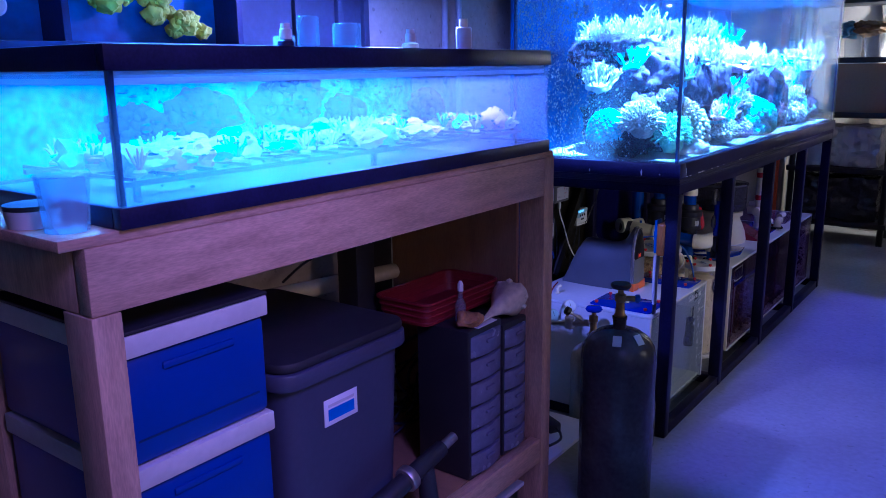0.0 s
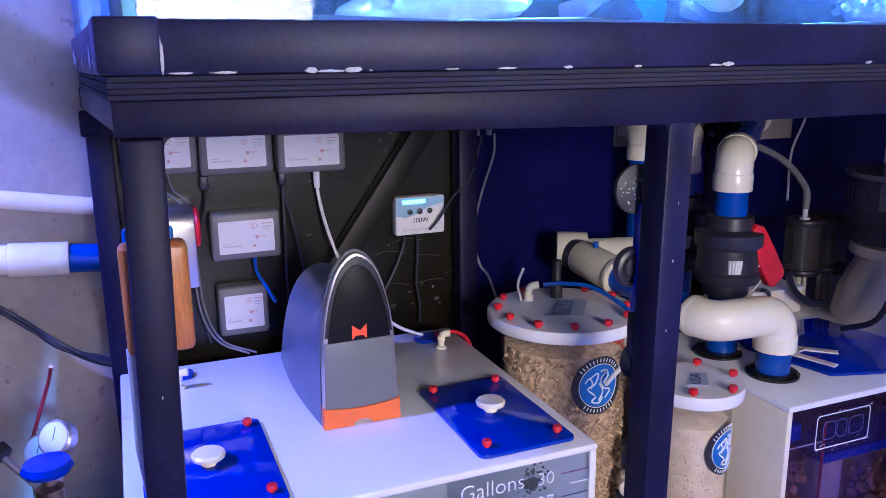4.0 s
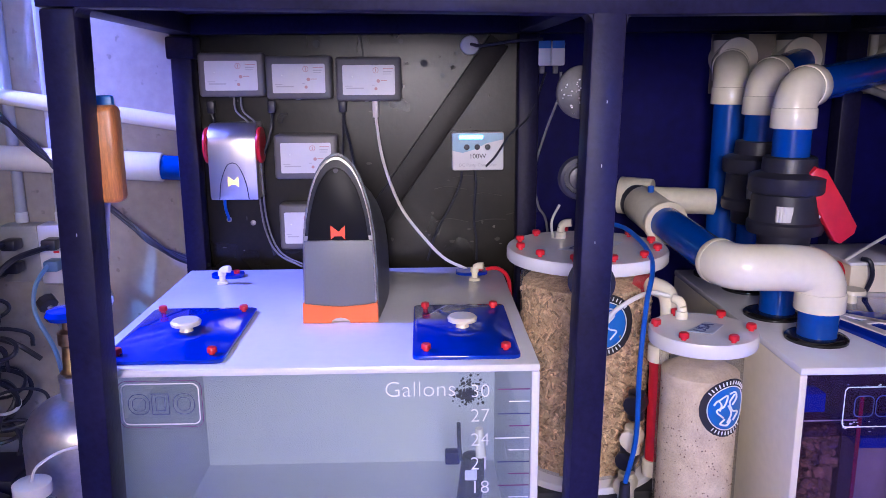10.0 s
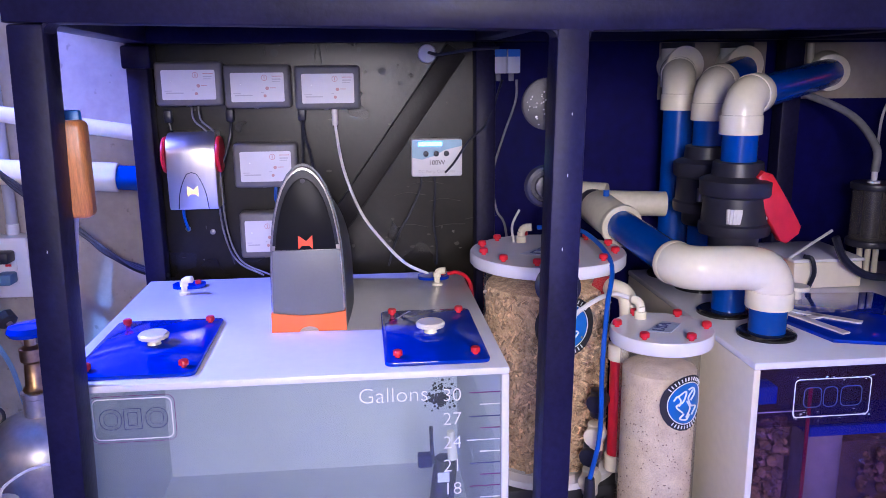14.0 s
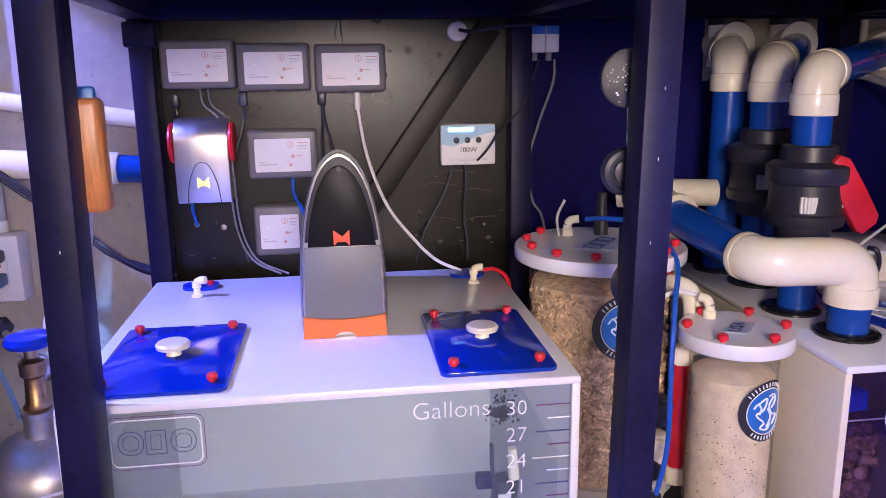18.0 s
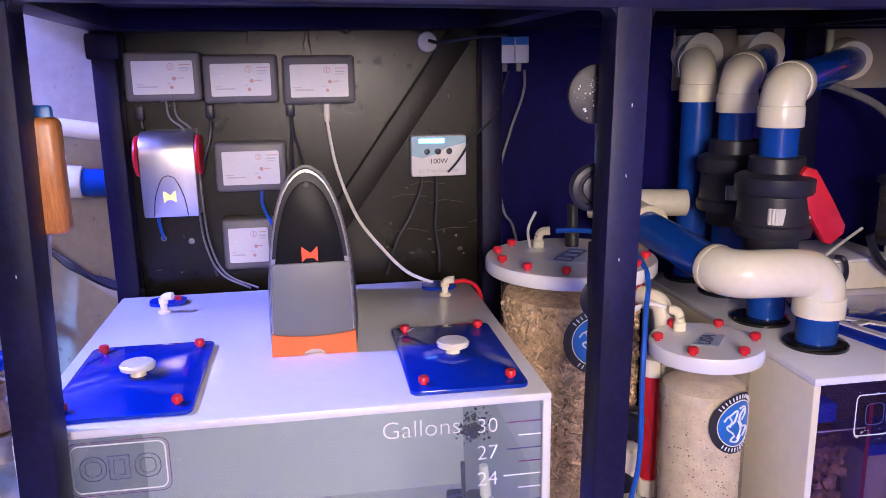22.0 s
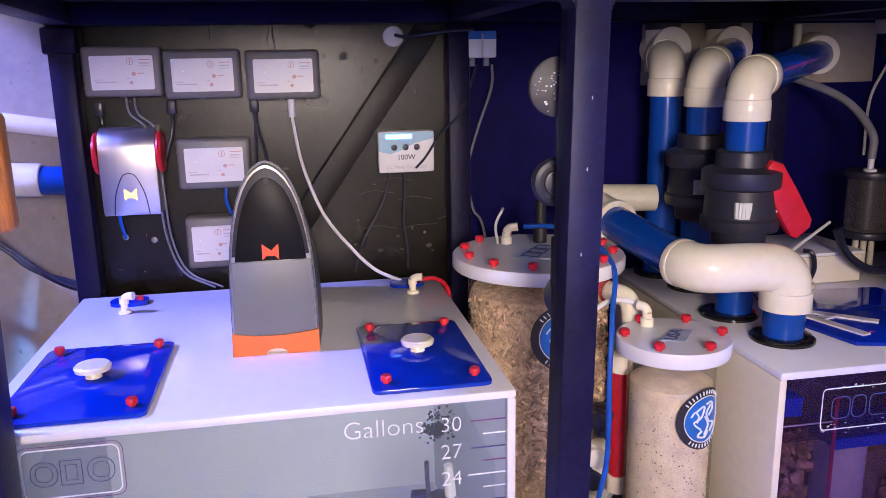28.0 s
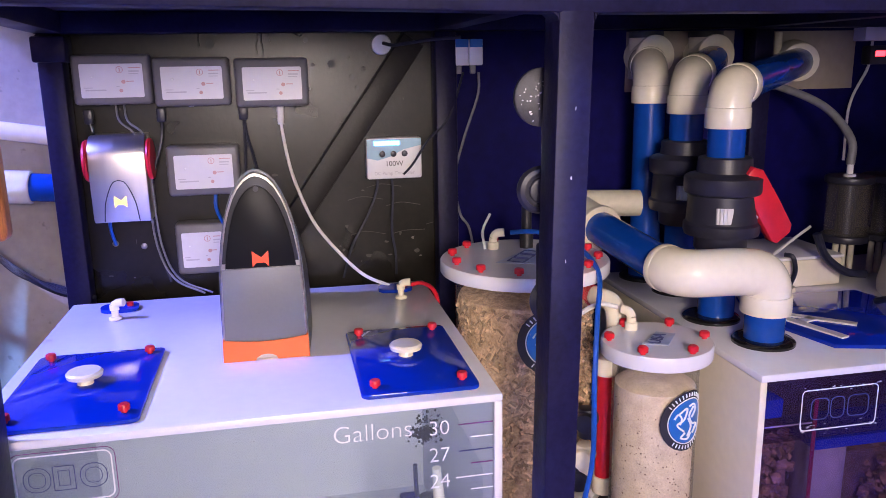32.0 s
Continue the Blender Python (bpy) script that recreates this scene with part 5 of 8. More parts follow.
part("blue_block", box(nb(), SX1 - 0.05, SX1 - 0.013, 3.812, 3.848, 0.410, 0.440, 0.003), LIDBLUE, sump, "blue block behind the front")
random.seed(58)
b = nb()
for k in range(60):
    y = 3.866 + 0.13 * random.random() ** 1.2
    blob(b, (SX1, y, random.choice((0.456, 0.392, 0.398)) + random.gauss(0, 0.0025)), (0.0006, random.uniform(0.0006, 0.003), random.uniform(0.0004, 0.0012)), 1, 0.5, k)
part("salt_crust", b, CHALK, sump, "white crust on the front", kind="stuff")
part("water_line", box(nb(), SX1 - 0.0118, SX1 - 0.0102, SY0 + 0.014, 3.895, 0.3975, 0.3992), CHALK, sump)
part("logo_frame", ring_frame(nb(), 3.866, 3.992, 0.392, 0.456, SX1 + 0.0003, 0.0018, 0.008), INKWHITE, sump)
for y_l, w_l in ((3.882, 0.03), (3.914, 0.024), (3.942, 0.036)):
    part("logo_shape", ring_frame(nb(), y_l, y_l + w_l, 0.408, 0.442, SX1 + 0.0003, 0.0016, 0.009), INKBLUE, sump)
for x, y in ((-1.185, 3.880), (-1.314, 3.865), (-1.483, 3.89), (-1.594, 3.872)):
    flange(sump, x, y, SZ1)
lid = part("lid", prism(nb(), [(-1.40, 3.965), (-1.30, 3.925), (-1.13, 3.965), (-1.10, 4.06), (-1.13, 4.24), (-1.38, 4.20)], "z", SZ1 + 0.0005, SZ1 + 0.007, bev=0.0015), LIDBLUE, sump, "glossy blue acrylic hatch lid")
b = nb()
for pa, pb in (((-1.30, 3.955), (-1.15, 4.00)), ((-1.30, 3.955), (-1.20, 4.06)), ((-1.235, 3.978), (-1.245, 4.012))):
    u = Vector((pb[0] - pa[0], pb[1] - pa[1])).normalized() * 0.008
    prism(b, [(pa[0] - u.y, pa[1] + u.x), (pb[0] - u.y, pb[1] + u.x), (pb[0] + u.y, pb[1] - u.x), (pa[0] + u.y, pa[1] - u.x)], "z", SZ1 + 0.0072, SZ1 + 0.010)
part("white_inlay", b, ACRYL, lid)
part("knob", lathe(nb(), (-1.36, 4.03, SZ1 + 0.007), [(0.01, 0), (0.009, 0.014), (0.024, 0.018), (0.022, 0.025)], 24), PVC, lid, "round white knob")
part("hatch", prism(nb(), [(-1.25, 0.4885), (-1.10, 0.4885), (-1.25, 0.56)], "y", 4.44, 4.60), REDACR, sump, "tilted dark red hatch")
part("lid", prism(nb(), rounded(-1.42, -1.12, 4.66, 4.98, 0.02), "z", SZ1 + 0.0005, SZ1 + 0.007), LIDBLUE, sump, "glossy blue acrylic hatch lid")
part("lid", prism(nb(), rounded(-1.60, -1.12, 5.04, 5.46, 0.02), "z", SZ1 + 0.0005, SZ1 + 0.006), SUMPGLASS, sump, "clear hatch lid")

# ---- drain pipes ----
PR, ER = 0.0305, 0.0345


def drain(x, y, zt, union, exit_pt, label):
    dr = root("drain_pipe", (x, y, SZ1 + 0.008), label, "pipe", "drain pipes into the sump")
    part("pipe", cyl(nb(), (x, y, SZ1 - 0.06), (x, y, zt - 0.05), PR, seg=28), PVCBLUE, dr, "blue pipe")
    d = (Vector(exit_pt) - Vector((x, y, zt))).normalized()
    b = nb()
    elbow(b, (x, y, zt), (0, 0, 1), d, ER, 0.034)
    cyl(b, (x, y, zt - 0.064), (x, y, zt - 0.03), ER * 1.05, seg=28, bev=0.002)
    part("elbow", b, PVC, dr, "white elbow")
    if (Vector(exit_pt) - Vector((x, y, zt))).length > 0.12:
        part("pipe", cyl(nb(), Vector((x, y, zt)) + d * 0.05, exit_pt, PR, seg=28), PVCBLUE, dr, "blue pipe")
    if union:
        z = union
        u = part("valve", lathe(nb(), (x, y, z - 0.075), [(0.040, 0), (0.043, 0.004), (0.043, 0.026), (0.060, 0.028), (0.062, 0.034), (0.062, 0.046), (0.058, 0.05), (0.056, 0.095), (0.062, 0.098), (0.064, 0.103), (0.064, 0.124), (0.058, 0.128), (0.045, 0.132), (0.043, 0.155), (0.040, 0.157)], 36), UNION, dr, "dark grey union ball valve")
        v = Vector((0.92, -0.38, 0)).normalized()
        s = Vector((-v.y, v.x, 0))
        c = Vector((x, y, z - 0.01)) + v * 0.0585
        b = nb()
        for k in range(-2, 3):
            q = c + s * (k * 0.005 - 0.004) + v * (-0.0008 * k * k)
            box(b, q.x - 0.002, q.x + 0.002, q.y - 0.0026, q.y + 0.0026, q.z - 0.012, q.z + 0.014)
        part("label_plate", b, LABEL, u)
        q = Vector((x, y, z - 0.012)) + Vector((0.75, 0.66, 0)) * 0.0575
        part("dot", blob(nb(), q, (0.004, 0.004, 0.005), 2), LABEL, u)
    return dr


d1 = drain(-1.314, 3.873, 0.875, 0.683, (-1.65, 4.23, 0.912), "blue drain pipe with a dark valve and white elbow")
drain(-1.483, 3.892, 0.889, 0.695, (-1.64, 4.028, 0.92), "blue drain pipe with a dark valve and white elbow")
drain(-1.594, 3.872, 0.904, 0, (-1.66, 3.892, 0.92), "plain blue drain pipe with a white elbow")
b = nb()
prism(b, [(3.886, 0.742), (3.896, 0.752), (3.914, 0.746), (3.945, 0.700), (3.973, 0.654), (3.970, 0.640), (3.948, 0.623), (3.936, 0.628), (3.912, 0.665), (3.894, 0.70)], "x", -1.286, -1.264, bev=0.005)
part("handle", b, RED, d1, "red valve handle")
for y in (3.896, 4.028):
    tee = root("bulkhead_tee", (-1.70, y, 0.9), "white pipe tee on the painted wall", "pipe", "tees on the wall")
    part("tee", cyl(cyl(nb(), (-1.672, y, 0.885), (-1.672, y, 0.975), 0.034, seg=24), (-1.698, y, 0.93), (-1.628, y, 0.93), 0.036, seg=24), PVC, tee)
    part("lip", cyl(nb(), (-1.635, y, 0.93), (-1.625, y, 0.93), 0.041, seg=28, bev=0.003), PVC, tee)
    part("cap", cyl(nb(), (-1.672, y, 0.966), (-1.672, y, 0.978), 0.035, seg=24), INKBLACK, tee)
tee = root("bulkhead_union", (-1.70, 4.26, 0.88), "white pipe socket on the painted wall", "pipe")
part("socket", cyl(nb(), (-1.70, 4.25, 0.922), (-1.64, 4.228, 0.912), 0.040, seg=28, bev=0.003), PVC, tee)
part("stub", cyl(nb(), (-1.685, 4.205, 0.93), (-1.685, 4.205, 0.975), 0.008, seg=14), PVC, tee)

# big return pipe: along the back, forward, a white bend and down into the sump
rp = root("return_pipe", (-1.185, 3.880, SZ1 + 0.008), "blue and white return pipe bending down into the sump", "pipe")
part("pipe", cyl(nb(), (-1.185, 3.880, SZ1 - 0.05), (-1.185, 3.880, 0.58), PR, seg=28), PVCBLUE, rp, "blue pipe")
b = nb()
sweep(b, [(-1.230, 3.731, 0.606), (-1.218, 3.733, 0.606), (-1.202, 3.741, 0.605), (-1.19, 3.758, 0.605), (-1.186, 3.79, 0.605), (-1.185, 3.83, 0.604), (-1.185, 3.862, 0.599), (-1.185, 3.877, 0.582), (-1.185, 3.880, 0.56), (-1.185, 3.880, 0.545)], 0.0365, 28, 4)
cyl(b, (-1.236, 3.730, 0.606), (-1.222, 3.732, 0.606), 0.0376, seg=28, bev=0.002)
cyl(b, (-1.185, 3.880, 0.536), (-1.185, 3.880, 0.566), 0.0385, seg=28, bev=0.002)
part("bend", b, PVC, rp, "white double bend")
part("pipe", cyl(nb(), (-1.222, 3.732, 0.606), (-1.46, 3.700, 0.636), PR, seg=28), PVCBLUE, rp, "blue pipe")
b = nb()
cyl(b, (-1.425, 3.705, 0.631), (-1.545, 3.690, 0.648), 0.037, seg=28, bev=0.002)
cyl(b, (-1.423, 3.705, 0.631), (-1.435, 3.704, 0.632), 0.041, seg=28, bev=0.002)
part("coupling", b, PVCOLD, rp, "aged cream coupling")
b = nb()
cyl(b, (-1.585, 3.683, 0.652), (-1.563, 3.842, 0.648), 0.026, seg=24)
cyl(b, (-1.60, 3.66, 0.658), (-1.57, 3.718, 0.656), 0.038, seg=24, bev=0.002)
part("branch", b, PVCOLD, rp, "aged cream branch pipe")
part("ring", cyl(nb(), (-1.545, 3.690, 0.648), (-1.60, 3.683, 0.654), 0.035, seg=24, bev=0.003), UNION, rp)
part("clip", cyl(nb(), (-1.50, 3.695, 0.605), (-1.50, 3.695, 0.69), 0.006, seg=10), BLUEHOSE, rp)


# ---- media reactors ----
for m_ in (MEDIA1, ROCKBED):
    nt_ = m_.node_tree
    geo_, mul_ = nt_.nodes.new("ShaderNodeNewGeometry"), nt_.nodes.new("ShaderNodeMix")
    rng_ = nt_.nodes.new("ShaderNodeMapRange")
    rng_.inputs["To Min"].default_value, rng_.inputs["To Max"].default_value = 0.45, 1.35
    nt_.links.new(geo_.outputs["Random Per Island"], rng_.inputs["Value"])
    mul_.data_type, mul_.blend_type = "RGBA", "MULTIPLY"
    mul_.inputs[0].default_value = 1.0
    base_ = nt_.nodes["Principled BSDF"].inputs["Base Color"]
    nt_.links.new(base_.links[0].from_socket, mul_.inputs[6])
    nt_.links.new(rng_.outputs[0], mul_.inputs[7])
    nt_.links.new(mul_.outputs[2], base_)

def reactor(name, x, y, z0, zc, rt, rc, media, label, n, plate):
    re = root(name, (x, y, z0), label, "reactor")
    part("base", lathe(nb(), (x, y, z0), [(rc, 0), (rc, 0.012), (rc * 0.97, 0.014)], 40), ACRYL, re)
    t = part("tube", cyl(nb(), (x, y, z0 + 0.014), (x, y, zc), rt, seg=48), TUBE, re, "clear tube")
    t.visible_shadow = False
    b = nb()
    random.seed(int(x * -1000))
    lathe(b, (x, y, z0 + 0.016), [(rt * 0.93, 0), (rt * 0.93, (zc - z0) * 0.86), (rt * 0.6, (zc - z0) * 0.885), (0.01, (zc - z0) * 0.88)], 40)
    if n:
        for i in range(n):
            a = math.pi * random.uniform(-0.55, 0.75)
            z = random.uniform(z0 + 0.02, z0 + (zc - z0) * 0.885)
            p = Vector((x + rt * 0.935 * math.cos(a), y + rt * 0.935 * math.sin(a), z))
            tv = Vector((-math.sin(a) * random.uniform(-1, 1), math.cos(a) * random.uniform(-1, 1), random.uniform(-0.8, 0.8))).normalized() * random.uniform(0.006, 0.012)
            sweep(b, [p - tv, p + tv], random.uniform(0.0022, 0.0046), 5, 1)
    else:
        sp_ = nb()
        for i in range(420):
            a, z = math.pi * random.uniform(-0.6, 0.6), random.uniform(z0 + 0.02, z0 + (zc - z0) * 0.86)
            blob(sp_, (x + rt * 0.932 * math.cos(a), y + rt * 0.932 * math.sin(a), z), random.uniform(0.0006, 0.0014), 1)
        part("media_speck", sp_, ROCKBED, re, "dark specks in the media", kind="stuff")
    part("media", b, media, re, "coarse media filling the tube", kind="stuff")
    c = part("cap", lathe(nb(), (x, y, zc), [(rc * 0.985, 0), (rc, 0.003), (rc, 0.019), (rc * 0.985, 0.022)], 64), ACRYL, re, "white screw-down cap")
    ns = 12 if rc > 0.1 else 6
    for i in range(ns):
        a = 2 * math.pi * (i + 0.3) / ns
        q = (x + rc * 0.86 * math.cos(a), y + rc * 0.86 * math.sin(a), zc + 0.022)
        part("thumb_screw", lathe(nb(), q, [(0.004, 0), (0.004, 0.003), (0.0078, 0.004), (0.0078, 0.010), (0.006, 0.012)], 12), RED, c)
    part("plate", prism(nb(), [(x + u * plate, y + v * plate) for u, v in ((-0.75, 0.35), (-0.35, 0.95), (0.75, 0.1), (0.35, -0.75))], "z", zc + 0.0222, zc + 0.0232), mat("etched_blue_plate", (0.36, 0.42, 0.55), 0.3, 0, 0.2, 30, 0), c, "etched blue-grey plate")
    return re, c


def sticker(parent, x, y, z, rt, ang, s):
    """A round badge wrapped on a tube: a dark rim, a blue face and a plain white squiggle."""
    for r0, off, m_, nm in ((s, 0.0006, INKBLACK, "badge"), (s * 0.72, 0.0012, STICKER, "badge_face")):
        b = nb()
        rows = []
        for j in range(7):
            rows.append([])
            for i in range(25):
                t = 2 * math.pi * i / 24
                rr = r0 * j / 6
                a = ang + rr * math.cos(t) / rt
                rows[-1].append(b.verts.new((x + (rt + off) * math.cos(a), y + (rt + off) * math.sin(a), z + rr * math.sin(t))))
        for p, q in zip(rows, rows[1:]):
            for i in range(24):
                try:
                    b.faces.new((p[i], p[i + 1], q[i + 1], q[i]))
                except ValueError:
                    pass
        bmesh.ops.remove_doubles(b, verts=b.verts, dist=1e-6)
        bmesh.ops.recalc_face_normals(b, faces=b.faces)
        part(nm, b, m_, parent)
    on = lambda u, v, off: (x + (rt + off) * math.cos(ang + u * s / rt), y + (rt + off) * math.sin(ang + u * s / rt), z + v * s)
    b = nb()
    sweep(b, [on(0.745 * math.cos(k * 0.2618), 0.745 * math.sin(k * 0.2618), 0.0014) for k in range(25)], 0.0009, 5, 2)
    for a0, a1, n_ in ((38, 142, 13), (-128, -52, 10)):
        for k in range(n_):
            a = radians(a0 + (a1 - a0) * k / (n_ - 1))
            sweep(b, [on(q * math.cos(a), q * math.sin(a), 0.0010) for q in (0.81, 0.93)], 0.0011, 4, 1)
    part("badge_print", b, INKWHITE, parent)
    b = nb()
    for pts in (((-0.55, 0.15), (-0.42, 0.30), (-0.3, 0.15), (-0.35, -0.05)), ((0.0, 0.5), (0.22, 0.52), (0.3, 0.3), (0.12, 0.1)), ((-0.15, -0.35), (-0.3, -0.5), (-0.05, -0.58), (0.1, -0.4)), ((-0.4, 0.3), (-0.1, 0.45), (-0.2, 0.1), (-0.45, -0.05), (-0.2, -0.3)), ((0.2, 0.45), (0.0, 0.2), (0.15, -0.1), (0.4, -0.2), (0.2, -0.45)), ((-0.05, 0.1), (0.1, -0.2), (-0.05, -0.5))):
        sweep(b, [(x + (rt + 0.0022) * math.cos(ang + u * s / rt), y + (rt + 0.0022) * math.sin(ang + u * s / rt), z + v * s) for u, v in pts], 0.0015, 5, 5)
    part("badge_mark", b, INKWHITE, parent)


big, bigcap = reactor("calcium_reactor", -1.380, 3.549, 0.19, 0.578, 0.118, 0.143, MEDIA1, "tall clear reactor full of tan coral rubble with a white cap", 1700, 0.075)
sticker(big, -1.380, 3.549, 0.489, 0.118, radians(4), 0.055)
crate = part("plinth", box(nb(), -1.50, -1.25, 3.44, 3.68, 0.003, 0.189, 0.006), INKBLACK, None, "dark plinth under the tall reactor", "plinth")
sm, smcap = reactor("media_reactor", -1.172, 3.692, 0.047, 0.490, 0.064, 0.083, MEDIA2, "slim clear reactor full of fine pale media with a white cap", 0, 0.04)
sticker(sm, -1.172, 3.692, 0.404, 0.064, radians(23), 0.047)


def push_fit(parent, x, y, z, d):
    b = nb()
    lathe(b, (x, y, z), [(0.010, 0), (0.010, 0.012), (0.0075, 0.013), (0.0075, 0.02)], 16)
    sweep(b, [(x, y, z + 0.02), (x + d[0] * 0.006, y + d[1] * 0.006, z + 0.028), (x + d[0] * 0.02, y + d[1] * 0.02, z + 0.03)], 0.0075, 12, 3)
    part("push_fitting", b, PVC, parent, "white push-fit elbow")


u_, v_ = Vector((-0.79, 0.61, 0)).normalized(), None
v_ = Vector((-u_.y, u_.x, 0))
plate_pose = Matrix.Translation(Vector((-1.172, 3.692, 0.5136)) - v_ * 0.009) @ Matrix(((u_.x, v_.x, 0, 0), (u_.y, v_.y, 0, 0), (0, 0, 1, 0), (0, 0, 0, 1)))
words("etched_word", "USA", 0.026, plate_pose, INKBLUE, smcap, align="CENTER")
big_pose = Vector((-1.380, 3.549, 0.6014))
for k_ in (-1, 0, 1):
    q_ = big_pose + u_ * (0.03 * k_)
    b = nb()
    for e_, f_ in (((-0.011, -0.014), (0.011, -0.014)), ((0.011, -0.014), (0.011, 0.014)), ((0.011, 0.014), (-0.011, 0.014)), ((-0.011, 0.014), (-0.011, -0.014))):
        sweep(b, [q_ + u_ * e_[0] + v_ * e_[1], q_ + u_ * f_[0] + v_ * f_[1]], 0.0014, 5, 1)
    part("etched_shape", b, INKBLUE, bigcap)
push_fit(bigcap, -1.455, 3.515, 0.600, (0.3, 0.95))
push_fit(smcap, -1.225, 3.675, 0.512, (-0.6, -0.5))
part("sensor_neck", lathe(nb(), (-1.45, 3.575, 0.600), [(0.012, 0), (0.012, 0.03), (0.009, 0.034), (0.009, 0.075)], 14), INKBLACK, bigcap, "black probe in the cap")
cable([(-1.449, 3.545, 0.629), (-1.43, 3.58, 0.632), (-1.38, 3.62, 0.63), (-1.27, 3.635, 0.60), (-1.21, 3.612, 0.54), (-1.178, 3.597, 0.45), (-1.172, 3.595, 0.33), (-1.17, 3.58, 0.25)], 0.0042, BLUEHOSE, "blue air hose from the tall reactor", 8, 8, "hose")
part("hose_valve", cyl(cyl(nb(), (-1.17, 3.58, 0.19), (-1.17, 3.58, 0.25), 0.012, 0.008, 14), (-1.17, 3.58, 0.20), (-1.13, 3.56, 0.20), 0.009, seg=12), UNION, None, "grey inline valve on a blue hose", "valve")
cable([(-1.455, 3.50, 0.60), (-1.47, 3.50, 0.63), (-1.475, 3.515, 0.66)], 0.0026, CABLEWHITE, "short white tube end on the reactor cap", 6, 4, "tube")
cable([(-1.245, 3.66, 0.544), (-1.245, 3.625, 0.55), (-1.225, 3.57, 0.53), (-1.24, 3.555, 0.50)], 0.004, CABLEWHITE, "clear tube between the two reactors", 8, 6, "tube")
sp = root("side_pipe", (-1.225, 3.63, 0.2), "white elbow and red pipe between the reactors", "pipe")
b = nb()
sweep(b, [(-1.318, 3.642, 0.545), (-1.30, 3.652, 0.545), (-1.278, 3.665, 0.54), (-1.270, 3.670, 0.515), (-1.270, 3.670, 0.47)], 0.016, 14, 5)
cyl(b, (-1.270, 3.670, 0.44), (-1.270, 3.670, 0.475), 0.019, seg=16, bev=0.002)
part("elbow", b, PVC, sp)
part("collar", cyl(nb(), (-1.332, 3.634, 0.545), (-1.309, 3.646, 0.545), 0.018, seg=16, bev=0.002), RED, sp)
part("pipe", cyl(nb(), (-1.262, 3.652, 0.235), (-1.262, 3.652, 0.43), 0.014, seg=16), RED, sp, "red pipe")
for z in (0.215, 0.425):
    part("socket", cyl(nb(), (-1.262, 3.652, z), (-1.262, 3.652, z + 0.03), 0.018, seg=16, bev=0.002), PVC, sp)
for i, (x, y, z, m_) in enumerate(((-1.245, 3.615, 0.30, PVC), (-1.235, 3.605, 0.22, PVCOLD), (-1.25, 3.62, 0.36, RUBBER), (-1.22, 3.63, 0.16, PVC), (-1.25, 3.61, 0.26, RUBBER))):
    fit_ = part("pipe_fitting", cyl(cyl(nb(), (x, y, z), (x + 0.03, y - 0.02, z), 0.017, seg=16, bev=0.003), (x + 0.01, y - 0.008, z - 0.03), (x + 0.01, y - 0.008, z + 0.02), 0.014, seg=16, bev=0.002), m_, sp, "small pump fitting")
cable([(-1.20, 3.60, 0.16), (-1.20, 3.60, 0.1), (-1.20, 3.6, 0.05)], 0.012, PVC, "short white drain stub under the reactors", 12, 4, "pipe_stub")
# black bellows behind the post
b = nb()
prof = [(0.012, 0)]
for k in range(5):
    prof += [(0.030, 0.002 + 0.0055 * k), (0.031, 0.0035 + 0.0055 * k), (0.0265, 0.0052 + 0.0055 * k)]
lathe(b, (-1.066, 3.487, 0.622), prof + [(0.012, 0.031)], 36, axis=(1, 0, 0))
part("bellows", b, RUBBER, ins, "ribbed black bellows")
part("bellows_stem", box(nb(), -1.058, -1.042, 3.462, 3.492, 0.625, 0.70, 0.003), INKBLACK, ins)

# ---- skimmer ----
SKX, SKY = -1.31, 4.37
sk = root("protein_skimmer", (SKX, SKY, SZ1), "large white protein skimmer with a smoky collection cup", "skimmer")
part("body", lathe(nb(), (SKX, SKY, SZ1 + 0.0005), [(0.140, 0), (0.142, 0.015), (0.134, 0.06), (0.116, 0.105), (0.104, 0.13), (0.102, 0.145), (0.118, 0.15), (0.118, 0.172), (0.10, 0.174)], 48), IVORY, sk)
part("cup", lathe(nb(), (SKX, SKY, SZ1 + 0.180), [(0.10, 0), (0.132, 0.004), (0.134, 0.012), (0.134, 0.135), (0.128, 0.137)], 48), clear("smoked_cup", (0.6, 0.6, 0.68), 0.3, (0.16, 0.16, 0.22), 0.06), sk, "smoked collection cup")
part("foam", lathe(nb(), (SKX, SKY, SZ1 + 0.184), [(0.125, 0), (0.125, 0.035), (0.03, 0.04)], 36), INKBLACK, sk, "dark sludge in the cup")
part("cup_lid", lathe(nb(), (SKX, SKY, SZ1 + 0.318), [(0.139, 0), (0.141, 0.004), (0.139, 0.012), (0.05, 0.014)], 48), clear("smoked_lid", (0.6, 0.6, 0.66), 0.45, (0.3, 0.3, 0.38), 0.05), sk, "clear cup lid")
part("riser", lathe(nb(), (SKX, SKY, SZ1 + 0.333), [(0.062, 0), (0.062, 0.006), (0.047, 0.008), (0.047, 0.07), (0.05, 0.072), (0.05, 0.08)], 32), PVC, sk, "white riser pipe")
cable([(SKX + 0.06, SKY - 0.12, 0.66), (SKX + 0.10, SKY - 0.16, 0.62), (SKX + 0.09, SKY - 0.19, 0.54), (SKX + 0.02, SKY - 0.2, 0.50)], 0.006, RUBBER, "black air hose on the skimmer", 8, 6, "hose")
mp_ = root("flow_chamber", (-1.50, 4.262, 0.5), "small clear flow chamber with grey caps", "chamber")
part("chamber", cyl(nb(), (-1.5, 4.262, 0.575), (-1.5, 4.262, 0.678), 0.040, seg=24), TUBE, mp_).visible_shadow = False
